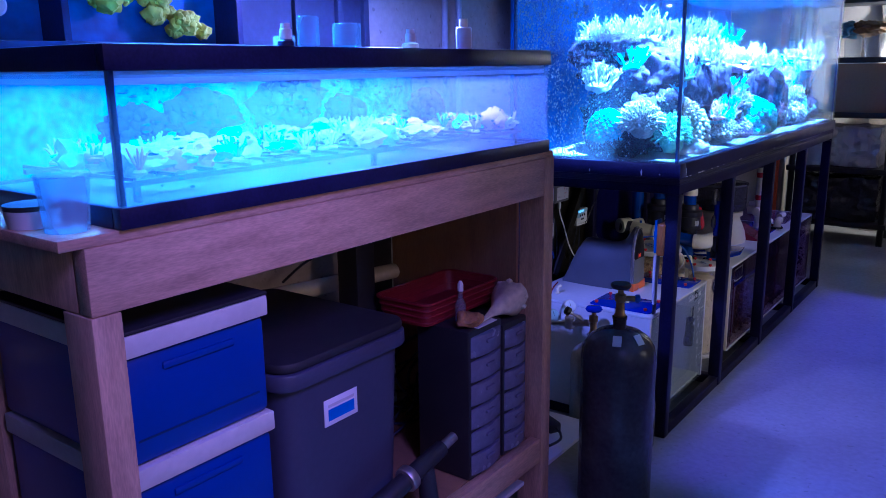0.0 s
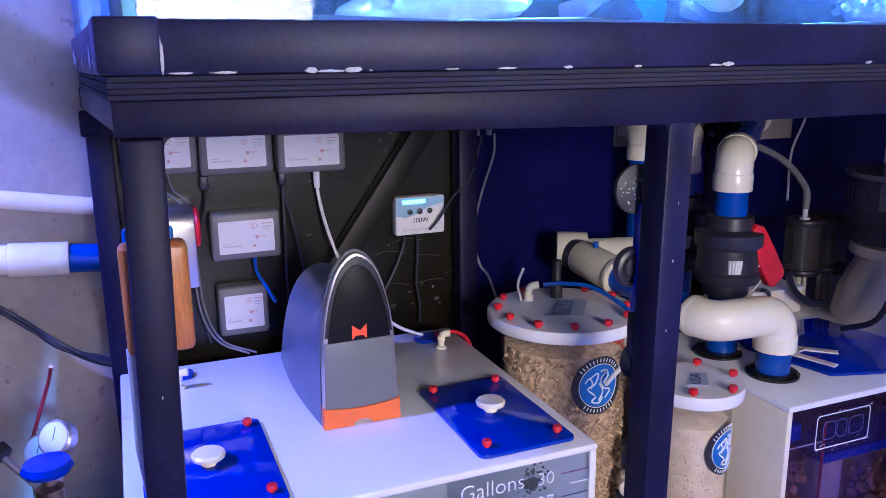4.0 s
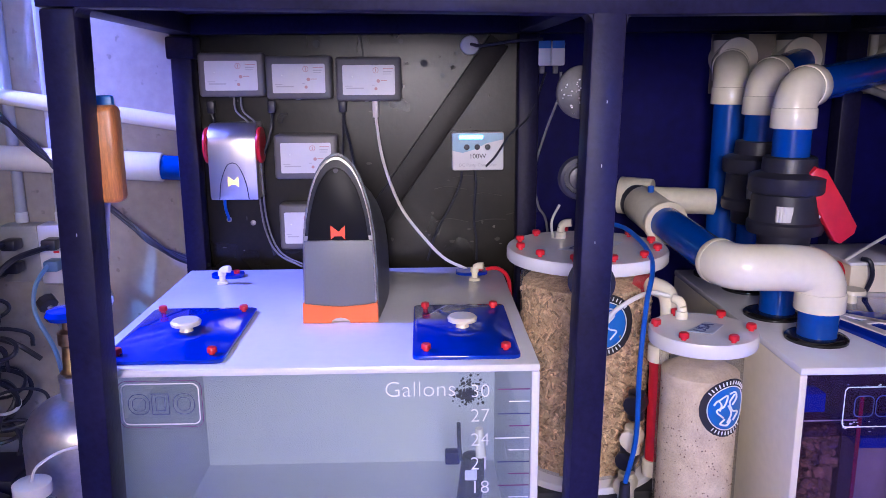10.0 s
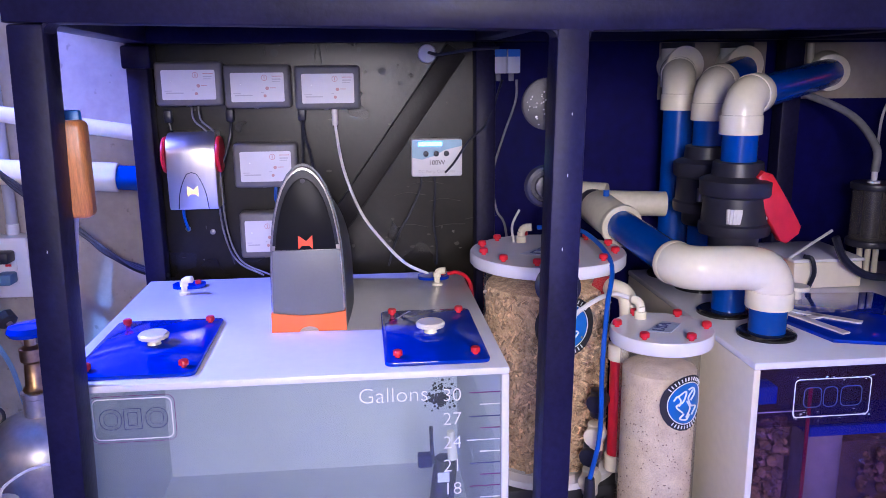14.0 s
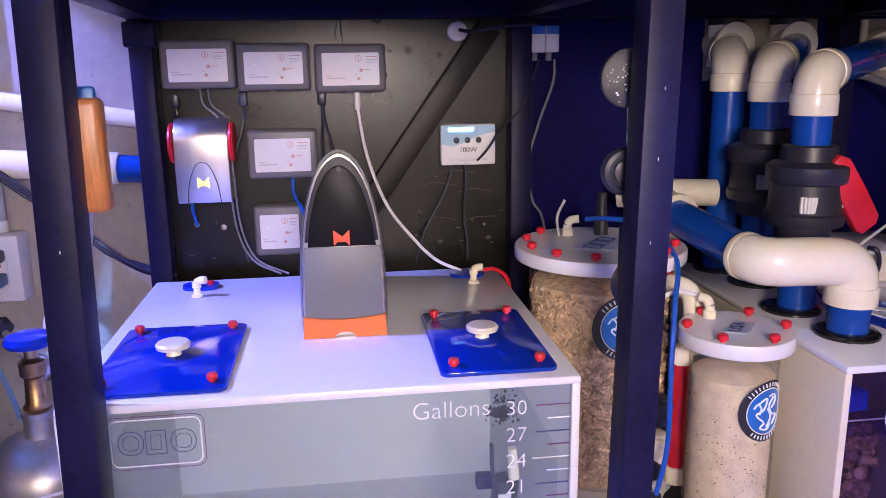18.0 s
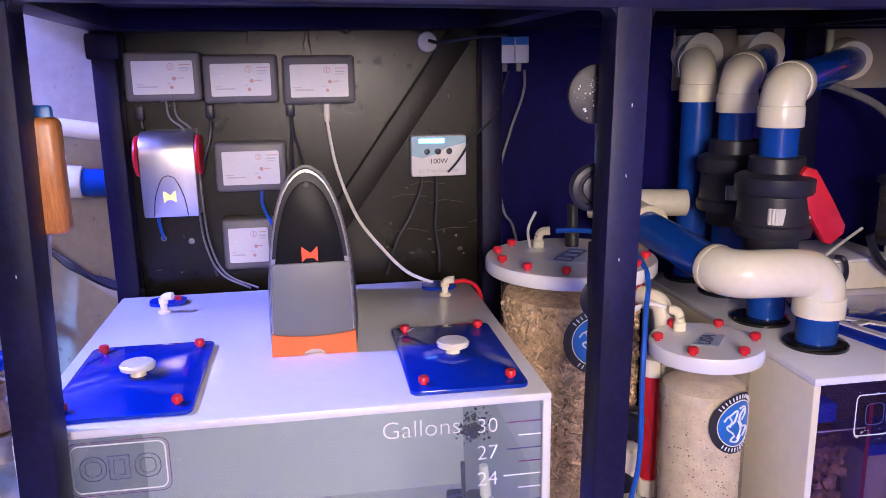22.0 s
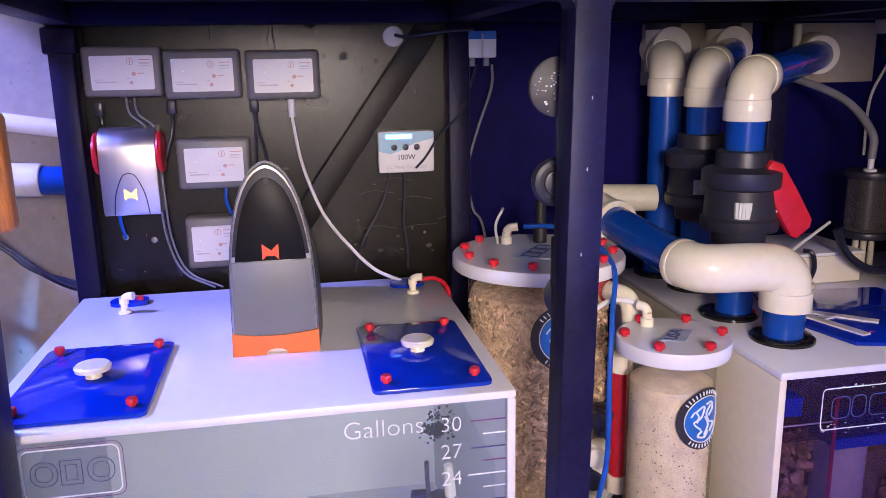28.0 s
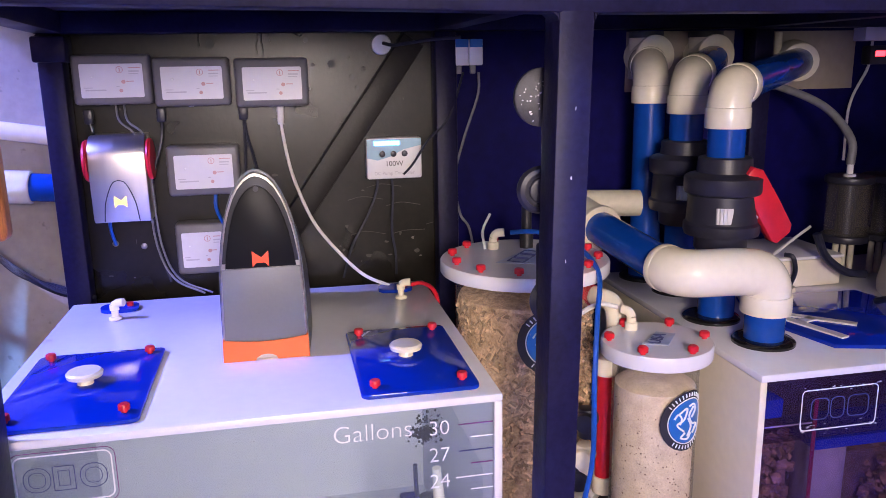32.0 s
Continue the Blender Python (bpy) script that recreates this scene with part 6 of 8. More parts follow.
for z in (0.560, 0.678):
    part("cap", cyl(nb(), (-1.5, 4.262, z), (-1.5, 4.262, z + 0.014), 0.046, seg=28, bev=0.003), UNION, mp_)
part("core", cyl(nb(), (-1.5, 4.262, 0.576), (-1.5, 4.262, 0.675), 0.018, seg=16), UNION, mp_)
for dy in (-0.018, 0.0, 0.018):
    part("leg", cyl(nb(), (-1.5, 4.262 + dy, SZ1 + 0.001), (-1.5, 4.262 + dy, 0.560), 0.006, seg=10), PVCOLD, mp_)
copy_thing(mp_, Matrix.Translation((-1.50, 4.345, 0.5)))
part("nipple", lathe(nb(), (-1.49, 4.252, 0.692), [(0.012, 0), (0.012, 0.004), (0.006, 0.005), (0.006, 0.025)], 12), LABEL, mp_)
cable([(-1.49, 4.252, 0.715), (-1.50, 4.255, 0.765), (-1.56, 4.235, 0.825), (-1.64, 4.18, 0.865), (-1.68, 4.12, 0.88)], 0.008, CABLEGREY, "translucent grey hose arching from the wall", 10, 6, "hose")
cable([(-1.47, 4.16, 0.60), (-1.45, 4.10, 0.575), (-1.43, 4.05, 0.555)], 0.003, CABLEWHITE, "thin white tube by the flow chamber", 6, 4, "tube")
cable([(-1.41, 4.13, 0.60), (-1.405, 4.15, 0.555), (-1.40, 4.19, 0.525), (-1.40, 4.235, 0.517)], 0.008, RUBBER, "black hose across the sump top", 8, 6, "hose")
for y, on in ((4.42, 1), (4.50, 0)):
    td = root("temperature_display", (PX, y, 0.9), "small black display with red digits", "display", "displays on the wall")
    part("case", box(nb(), PX, PX + 0.03, y, y + 0.055, 0.905, 0.945, 0.004), INKBLACK, td)
    part("digits", box(nb(), PX + 0.0302, PX + 0.031, y + 0.012, y + 0.036, 0.922, 0.934), REDLED, td, "lit red digits")
ad2 = root("wall_adapter", (PX, 4.41, 0.925), "small white adapter on the painted wall", "adapter")
part("case", box(nb(), PX, PX + 0.04, 4.395, 4.45, 0.955, 0.99, 0.003), LABEL, ad2)
cable([(WX, 4.43, 0.955), (WX, 4.425, 0.90), (WX + 0.01, 4.38, 0.82), (WX + 0.02, 4.37, 0.7)], 0.003, CABLEWHITE, "thin white cable down the painted wall")

pbx = root("pump_box", (-1.52, 4.14, SZ1), "ivory acrylic pump box with a red flange on the sump", "pump")
part("box", box(nb(), -1.60, -1.44, 4.068, 4.214, SZ1 + 0.001, 0.542, 0.004), IVORY, pbx)
part("lid", box(nb(), -1.604, -1.436, 4.064, 4.216, 0.5425, 0.549, 0.002), ACRYL, pbx)
part("flange", lathe(nb(), (-1.475, 4.0635, 0.516), [(0.027, 0), (0.027, 0.010), (0.022, 0.012), (0.022, 0.020)], 28, axis=(0, -1, 0)), RED, pbx, "orange-red pipe flange")
part("collar", lathe(nb(), (-1.475, 4.043, 0.516), [(0.025, 0), (0.025, 0.006)], 28, axis=(0, -1, 0)), RED, pbx)
part("cable", sweep(nb(), [(-1.437, 4.085, 0.556), (-1.425, 4.095, 0.553), (-1.425, 4.102, 0.525), (-1.43, 4.098, 0.50), (-1.425, 4.09, SZ1 + 0.006)], 0.0045, 8, 6), RUBBER, pbx, "black cable loop")

# ---- valve tree on the sump ----
vt = root("valve_tree", (-1.22, 4.80, SZ1 + 0.007), "white pipe tree with red bands and a red-handled valve", "valve")
vx, vy = -1.22, 4.80
part("riser", cyl(nb(), (vx, vy, SZ1 + 0.007), (vx, vy, 0.86), 0.020, seg=20), PVC, vt)
for z in (0.665, 0.80):
    part("band", cyl(nb(), (vx, vy, z), (vx, vy, z + 0.03), 0.0225, seg=20, bev=0.002), RED, vt, "red coupling")
part("cross", cyl(cyl(nb(), (vx - 0.06, vy, 0.60), (vx + 0.06, vy, 0.60), 0.025, seg=20, bev=0.003), (vx, vy - 0.055, 0.60), (vx, vy + 0.055, 0.60), 0.025, seg=20, bev=0.003), PVC, vt)
part("valve", lathe(nb(), (vx, vy, 0.86), [(0.03, 0), (0.038, 0.006), (0.038, 0.03), (0.03, 0.034), (0.034, 0.05), (0.038, 0.08), (0.03, 0.11)], 24), UNION, vt)
for s in (-1, 1):
    part("handle", box(nb(), vx - 0.012, vx + 0.012, vy + s * 0.048 - 0.012, vy + s * 0.048 + 0.012, 0.87, 0.955, 0.008), RED, vt, "red valve handle")
    part("stem", cyl(nb(), (vx, vy, 0.91), (vx, vy + s * 0.045, 0.91), 0.008, seg=10), RED, vt)
for px, py in ((-1.13, 4.60), (-1.12, 4.86)):
    st_ = root("return_fitting", (px, py, SZ1 + 0.001), "white elbow pipe fitting on the sump top", "pipe", "fittings on the sump")
    b = nb()
    elbow(b, (px, py, 0.535), (0, 0, 1), (0, 1, 0), 0.020, 0.022)
    cyl(b, (px, py + 0.04, 0.557), (px, py + 0.13, 0.557), 0.017, seg=18)
    part("elbow", b, PVC, st_)
    flange(st_, px, py, SZ1 + 0.0075 if py > 4.65 else SZ1 + 0.0005, 0.034)
for i in range(4):
    cable([(-1.20, 4.85 + 0.03 * i, 0.60 + 0.01 * i), (-1.25, 4.95 + 0.04 * i, 0.62), (-1.3, 5.08, 0.60 - 0.01 * i), (-1.36, 5.2 + 0.05 * i, 0.52), (-1.40, 5.3, SZ1 + 0.012)], 0.009 if i % 2 else 0.005, RUBBER, "black hose over the far end of the sump", 8, 6, "hose")
for py in (5.0, 5.12):
    part("pipe_cap", cyl(nb(), (-1.33, py, 0.60), (-1.28, py, 0.60), 0.022, seg=18, bev=0.003), PVC, vt)


# ---- pipes, sockets and cables along the concrete wall ----
wp = root("wall_pipe", (-1.72, 1.4, 0.7), "thick white pipe along the concrete wall", "pipe")
b = nb()
cyl(b, (-1.725, -1.2, 0.985), (-1.715, 2.64, 0.715), 0.027, seg=24)
cyl(b, (-1.7154, 2.60, 0.717), (-1.7152, 2.70, 0.711), 0.031, seg=24, bev=0.002)
part("pipe", b, PVC, wp)
part("pipe_end", cyl(nb(), (-1.7152, 2.69, 0.7115), (-1.7152, 2.752, 0.707), 0.0265, seg=24), PVCBLUE, wp, "blue pipe end")
part("wall_pipe", cyl(nb(), (-1.738, -1.2, 1.44), (-1.738, 2.75, 0.80), 0.017, seg=20), PVC, None, "thin white pipe sloping down the concrete wall", "pipe")
part("wall_pipe", cyl(nb(), (-1.71, 4.85, 0.88), (-1.71, 7.7, 0.80), 0.03, seg=20), PVC, None, "white pipe along the far wall", "pipe")
for y in (2.371, 2.458):
    cd = root("conduit", (X0, y, 0.6), "grey conduit rising from a socket box", "conduit", "conduits on the wall")
    part("tube", cyl(nb(), (X0 + 0.0125, y, 0.597), (X0 + 0.0125, y, 2.69), 0.0115, seg=16), mat("grey_conduit", (0.42, 0.44, 0.5), 0.45, 0, 0.1, 10, 0.05), cd)
    part("connector", cyl(nb(), (X0 + 0.0135, y, 0.588), (X0 + 0.0135, y, 0.612), 0.0132, seg=16, bev=0.002), LABEL, cd)
ob1 = root("socket_box", (X0, 2.365, 0.461), "grey metal double socket box", "socket")
part("box", box(nb(), X0, X0 + 0.05, 2.334, 2.418, 0.462, 0.587, 0.004), mat("grey_metal_box", (0.4, 0.39, 0.36), 0.45, 0.3, 0.15, 10, 0.05), ob1)
ob2 = root("socket_box", (X0, 2.442, 0.461), "white plastic socket with a test button", "socket")
part("box", box(nb(), X0, X0 + 0.056, 2.420, 2.500, 0.458, 0.589, 0.004), LABEL, ob2)
part("face", box(nb(), X0 + 0.0562, X0 + 0.0585, 2.444, 2.476, 0.488, 0.560, 0.001), ACRYL, ob2)
part("test_button", box(nb(), X0 + 0.0586, X0 + 0.0600, 2.453, 2.465, 0.528, 0.533), RED, ob2)


def plug(y, z, m_):
    pl = root("plug", (X0 + 0.06, y, z), "dark moulded plug in the socket", "plug", "plugs in the sockets")
    part("body", box(nb(), X0 + 0.0605, X0 + 0.10, y - 0.016, y + 0.016, z - 0.012, z + 0.012, 0.005), m_, pl)
    return pl


for y, z, m_ in ((2.376, 0.553, RUBBER), (2.376, 0.503, RUBBER), (2.461, 0.553, RUBBER), (2.461, 0.507, mat("pale_blue_plug", (0.1, 0.2, 0.35), 0.45, 0, 0.1, 20, 0))):
    plug(y, z, m_)
random.seed(21)


def cord(pts, r=0.0042, m_=None, jit=0.012, lab="tangled black power cord"):
    q = [tuple(c + random.uniform(-jit, jit) for c in p) for p in pts]
    return part("extension_lead", sweep(nb(), q, r, 6, 7), m_ or RUBBER, None, lab, "cord", "tangled cords by the wall")


cord([(-1.66, 2.368, 0.553), (-1.6, 2.34, 0.53), (-1.56, 2.32, 0.46), (-1.55, 2.30, 0.36), (-1.52, 2.33, 0.22)], 0.006)
cord([(-1.66, 2.368, 0.503), (-1.6, 2.33, 0.47), (-1.57, 2.28, 0.38), (-1.56, 2.22, 0.30), (-1.52, 2.12, 0.28)], 0.006)
cord([(-1.66, 2.455, 0.553), (-1.6, 2.41, 0.53), (-1.56, 2.36, 0.44), (-1.55, 2.26, 0.34), (-1.52, 2.08, 0.34), (-1.52, 1.95, 0.3)], 0.006)
cord([(-1.66, 2.455, 0.507), (-1.62, 2.44, 0.47), (-1.6, 2.45, 0.42), (-1.55, 2.50, 0.36), (-1.42, 2.58, 0.33)], 0.005, mat("pale_cord", (0.16, 0.30, 0.45), 0.4, 0, 0.1, 20, 0), 0.004, "pale blue cord from the white socket")
# two cords twisted round each other, and two hanging side by side
for ph in (0.0, math.pi):
    pts = []
    for k in range(25):
        z = 1.30 - 0.92 * k / 24
        yc = 2.282 + (0 if z > 0.9 else (z - 0.9) * 0.21)
        tw = 0.004 if z > 0.92 else 0.020
        pts.append((-1.69 + 0.010 * math.sin(k * 0.95 + ph) + (0 if z > 0.5 else (0.5 - z) * 0.5), yc + tw * math.cos(k * 0.95 + ph), z))
    part("extension_lead", sweep(nb(), pts, 0.0042, 7, 3), RUBBER, None, "black cord twisted with another down the wall", "cord", "tangled cords by the wall")
for dy in (0.0, 0.022):
    pts = [(-1.695, 2.318 - dy * 0.1, 1.30), (-1.69, 2.312, 1.04), (-1.69, 2.300, 0.90), (-1.685, 2.297 + dy * 0.6, 0.80), (-1.68, 2.298 + dy, 0.69), (-1.67, 2.306 + dy, 0.585), (-1.64, 2.328 + dy * 0.6, 0.50), (-1.58, 2.30 + dy, 0.36), (-1.55, 2.36, 0.22)]
    part("extension_lead", sweep(nb(), pts, 0.0042, 7, 7), RUBBER, None, "black cord hanging down the wall beside another", "cord", "tangled cords by the wall")
# the tangle itself
KINDS = {4: (CABLEWHITE, "tangled white power cord"), 13: (CABLEWHITE, "tangled white power cord"), 22: (CABLEGREY, "tangled grey power cord"), 9: (PINKHOSE, "tangled thin magenta tube"), 30: (BLUEHOSE, "tangled blue power cord")}
for k in range(52):
    cy0, cz0 = random.uniform(1.85, 2.36), 0.12 + 0.38 * random.random() ** 1.3
    ry, rz, ph, turns = random.uniform(0.05, 0.17), random.uniform(0.03, 0.12), random.uniform(0, 6.28), random.uniform(0.5, 1.6)
    x0_, dx_, dr = random.uniform(-1.66, -1.50), random.uniform(-0.08, 0.08), random.uniform(-0.12, 0.12)
    n_p = int(6 + turns * 7)
    pts = []
    for i in range(n_p):
        u = i / (n_p - 1)
        a = ph + turns * 6.283 * u
        sh = 1 - 0.35 * u
        pts.append((max(-1.74, x0_ + dx_ * u + 0.025 * math.sin(a * 1.7)), min(2.5, cy0 + dr * u + ry * sh * math.cos(a)), max(0.108, cz0 - 0.1 * u + rz * sh * math.sin(a))))
    m_, lab_ = KINDS.get(k, (RUBBER, "tangled black power cord"))
    part("extension_lead", sweep(nb(), pts, random.choice((0.0038, 0.0045, 0.0055)), 6, 4), m_, None, lab_, "cord", "tangled cords by the wall")
pb = root("power_brick", (-1.32, 2.425, 0.1), "black power brick lying on a pale board", "power supply")
pb_m = Matrix.Translation((-1.325, 2.425, 0.12)) @ Matrix.Rotation(math.atan2(0.065, -0.122), 4, "Z")
part("body", box(nb(), -0.066, 0.066, -0.026, 0.026, -0.0185, 0.019, 0.006, m=pb_m), RUBBER, pb)
part("cord", sweep(nb(), [(-1.265, 2.395, 0.122), (-1.235, 2.375, 0.115), (-1.22, 2.33, 0.108), (-1.25, 2.22, 0.107), (-1.3, 2.08, 0.108)], 0.005), RUBBER, pb)
pb2 = root("power_brick", (-1.46, 2.40, 0.1), "black power brick under the tangle of cords", "power supply")
part("body", box(nb(), -1.54, -1.41, 2.34, 2.46, 0.1015, 0.145, 0.008), RUBBER, pb2)
pbd = root("pale_board", (-1.4, 2.2, 0), "pale board on a low block beside the stand", "board")
part("board", box(nb(), -1.70, -1.18, 1.86, 2.56, 0.085, 0.1, 0.003), LABEL, pbd)
part("block", box(nb(), -1.66, -1.3, 1.95, 2.45, 0.001, 0.085, 0.004), PLY, pbd)
# cord bundle running behind the post to the modules
for k in range(5):
    g_ = (0.0, 0.004, 0.0075, 0.003, -0.003)[k]
    part("long_cord", sweep(nb(), [(-1.70 + g_, 2.14, 0.945 + 0.004 * k), (-1.695 + g_, 2.27, 0.905 - 0.004 * k), (-1.695, 2.353 + g_, 0.838 + g_), (-1.695 + g_, 2.432, 0.770 - g_), (-1.69, 2.50 + g_, 0.692 + 0.004 * k), (-1.69 + g_, 2.60, 0.615 + 0.005 * (k % 3)), (-1.688, 2.665, 0.555 + g_), (-1.68 + g_, 2.735, 0.512 + 0.003 * k), (-1.66, 2.80, RZ1 + 0.004)], 0.0038, 6, 6), RUBBER, None, "black cord of a bundle along the wall", "cord", "cord bundle on the wall")
strip = part("cord_strip", box(nb(), -1.715, -1.675, 2.05, 2.272, 0.905, 0.938, 0.008), RUBBER, None, "black power strip resting on the thin pipe", "power strip")


# ---- gas cylinders ----
def cylinder(x, y, r, zs, material, label, top):
    c = root("gas_cylinder", (x, y, 0), label, "cylinder", "gas cylinders")
    n = 0.022
    part("body", lathe(nb(), (x, y, 0.001), [(r * 0.9, 0), (r, 0.012)] + [(r, zs - r * 0.75)] + [(n + (r - n) * math.cos(radians(a)), zs - r * 0.75 + r * 0.75 * math.sin(radians(a))) for a in (20, 40, 60, 75, 90)] + [(n, zs + 0.03), (n * 1.1, zs + 0.032), (n * 1.1, zs + 0.04)], 48), material, c)
    z = zs + 0.04
    v = part("valve", lathe(nb(), (x, y, z), [(0.017, 0), (0.02, 0.006), (0.015, 0.012), (0.013, 0.05), (0.018, 0.055), (0.018, 0.075), (0.009, 0.08), (0.009, 0.10)], 20), BRASS, c, "brass valve")
    part("hand_wheel", lathe(nb(), (x, y, z + 0.095), [(0.012, 0), (0.03, 0.003), (0.034, 0.01), (0.03, 0.018), (0.01, 0.02)], 14), top, v, "fluted hand wheel")
    return c, z


c1, zc1 = cylinder(-0.958, 2.243, 0.122, 0.622, CYLBLACK, "black gas cylinder with paper tags standing on the floor", INKBLACK)
c2, zc2 = cylinder(-1.256, 2.672, 0.087, 0.380, CYLALU, "bare aluminium gas cylinder with a brass valve", LIDBLUE)
for a in (-70, -20):
    b = nb()
    ca, r = radians(a), 0.106
    m_ = Matrix.Translation((-0.958 + r * math.cos(ca) * 0.82, 2.243 + r * math.sin(ca) * 0.82, 0.606)) @ Euler((radians(0), radians(48), ca)).to_matrix().to_4x4()
    box(b, -0.018, 0.018, -0.014, 0.014, -0.0008, 0.0008, m=m_)
    part("tag", b, LABEL, c1, "white paper tag")


def regulator(x, y, z, gauges, knob, face):
    """A regulator on a valve at x, y, z: a body running back from it, round gauges at the points given, an adjusting knob."""
    rg = root("gas_regulator", (x, y, z - 0.02), "chrome gas regulator with two round gauges", "regulator")
    p, q = Vector((x, y, z)), Vector(gauges[-1]) - Vector((0, 0, 0.03))
    s = (q - p).normalized()
    part("body", cyl(cyl(nb(), p + s * 0.018, q, 0.014, seg=20, bev=0.003), p + s * 0.10 - Vector((0, 0, 0.022)), p + s * 0.10 + Vector((0, 0, 0.026)), 0.021, seg=20, bev=0.004), CHROME, rg)
    k0 = Vector(knob)
    k1 = (p + s * 0.03 - k0).normalized()
    part("knob_stem", cyl(nb(), k0, p + s * 0.03, 0.005, seg=10), CHROME, rg)
    part("knob", lathe(nb(), k0 - k1 * 0.012, [(0.008, 0), (0.0165, 0.003), (0.0165, 0.018), (0.009, 0.021)], 9, axis=k1), INKBLACK, rg, "black adjusting knob")
    gd = Vector(face).normalized()
    for g in gauges:
        g = Vector(g) - gd * 0.012
        part("stem", cyl(nb(), p + s * max(0.03, (g - p).dot(s)), g, 0.006, seg=10), BRASS, rg)
        ga = part("gauge", lathe(nb(), g, [(0.025, 0), (0.027, 0.003), (0.027, 0.02), (0.024, 0.023)], 28, axis=gd), CHROME, rg)
        part("dial", lathe(nb(), g + gd * 0.0232, [(0.0225, 0), (0.0225, 0.0008)], 24, axis=gd), LABEL, ga, "white dial")
        part("needle", box(nb(), -0.0007, 0.0007, -0.004, 0.016, 0, 0.0006, m=look(g + gd * 0.0242, g + gd)), INKBLACK, ga)
    return rg


regulator(-1.256, 2.672, zc2 + 0.048, ((-1.368, 2.678, 0.515), (-1.425, 2.648, 0.472)), (-1.335, 2.605, 0.520), (0.75, -0.45, 0.5))
vo = root("valve_outlet", (-0.93, 2.262, zc1 + 0.02), "small blue outlet cap on the cylinder valve", "valve cap")
part("neck", cyl(nb(), (-0.945, 2.252, zc1 + 0.062), (-0.915, 2.268, zc1 + 0.062), 0.009, seg=14), BRASS, vo)
part("cap", lathe(nb(), (-0.918, 2.266, zc1 + 0.062), [(0.012, 0), (0.014, 0.003), (0.014, 0.014), (0.010, 0.017)], 16, axis=(0.88, 0.47, 0)), BLUEHOSE, vo)
cable([(-1.425, 2.640, 0.44), (-1.44, 2.630, 0.47), (-1.445, 2.650, 0.53), (-1.44, 2.668, 0.58), (-1.42, 2.676, 0.61)], 0.003, TRAYRED, "thin red tube from the regulator up to the stand", 8, 6, "tube")
# jug
jug = root("water_jug", (-1.08, 2.69, 0), "clear round plastic jug with a white cap", "jug")
jx, jy = -1.08, 2.675
part("body", lathe(nb(), (jx, jy, 0.001), [(0.08, 0), (0.088, 0.006), (0.088, 0.17), (0.084, 0.19), (0.072, 0.225), (0.030, 0.285), (0.022, 0.292), (0.022, 0.305)], 32), BOTTLE, jug).visible_shadow = False
part("cap", lathe(nb(), (jx, jy, 0.302), [(0.026, 0), (0.027, 0.002), (0.027, 0.018), (0.024, 0.02)], 28), PVC, jug, "white screw cap")
cable([(jx, jy, 0.322), (jx - 0.002, jy + 0.01, 0.345), (jx - 0.02, jy + 0.04, 0.36), (jx - 0.06, jy + 0.07, 0.35)], 0.0022, CABLEWHITE, "thin clear tube out of the jug's cap", 6, 6, "tube")


# ---- timber bench with the frag tank ----
bench = root("timber_bench", (-1.4, 1.3, 0), "pine timber bench carrying a low aquarium", "bench")
BX = -1.119
part("front_rail", box(nb(), BX - 0.038, BX, 0.555, 2.018, 1.078, 1.192, 0.003), PINE, bench, "pine front rail")
part("front_post", box(nb(), BX - 0.088, BX + 0.001, 0.553, 0.607, 0.0, 1.077, 0.003), PINEUP, bench, "pine corner post")
part("front_post", box(nb(), BX - 0.088, BX + 0.001, 2.018, 2.074, 0.0, 1.192, 0.003), PINEUP, bench, "pine corner post")
part("end_rail", box(nb(), -1.70, BX - 0.04, 0.555, 0.593, 1.078, 1.192, 0.003), PINEUP, bench)
part("back_post", box(nb(), -1.70, -1.612, 0.595, 0.645, 0.0, 1.077, 0.003), PINEUP, bench)
part("top_board", box(nb(), -1.72, BX - 0.002, 0.515, 2.072, 1.1925, 1.2115, 0.002), PINE, bench, "pale board top")
part("end_panel", box(nb(), -1.72, BX - 0.09, 2.003, 2.018, 0.20, 1.077), PLY, bench, "plywood end panel")
part("dark_upright", box(nb(), -1.742, -1.722, 1.858, 2.0, 0.28, 1.077, 0.003), INKBLACK, bench, "black board upright against the wall")
part("lower_shelf", box(nb(), -1.70, BX - 0.04, 0.61, 2.002, 0.255, 0.274, 0.002), PLY, bench, "plywood lower shelf")
part("lower_rail", box(nb(), BX - 0.038, BX - 0.001, 0.609, 2.016, 0.19, 0.274, 0.003), PINE, bench)

before_tank = {o.name for o in scene.objects}
ft = root("frag_tank", (-1.33, 1.3, 1.242), "low glass frag tank glowing blue on the bench", "aquarium")
GX0, GX1, GY0, GY1, GZ0, GZ1 = -1.62, -1.092, 0.605, 2.01, 1.242, 1.538
for nm, z0, z1 in (("bottom_frame", GZ0, GZ0 + 0.036), ("top_rim", GZ1 - 0.042, GZ1)):
    for c in ((GX1 - 0.02, GX1 + 0.004, GY0 - 0.004, GY1 + 0.004), (GX0 - 0.004, GX0 + 0.02, GY0 - 0.004, GY1 + 0.004), (GX0 + 0.02, GX1 - 0.02, GY0 - 0.004, GY0 + 0.02), (GX0 + 0.02, GX1 - 0.02, GY1 - 0.02, GY1 + 0.004)):
        part(nm, box(nb(), *c, z0, z1, 0.003), TRIM, ft)
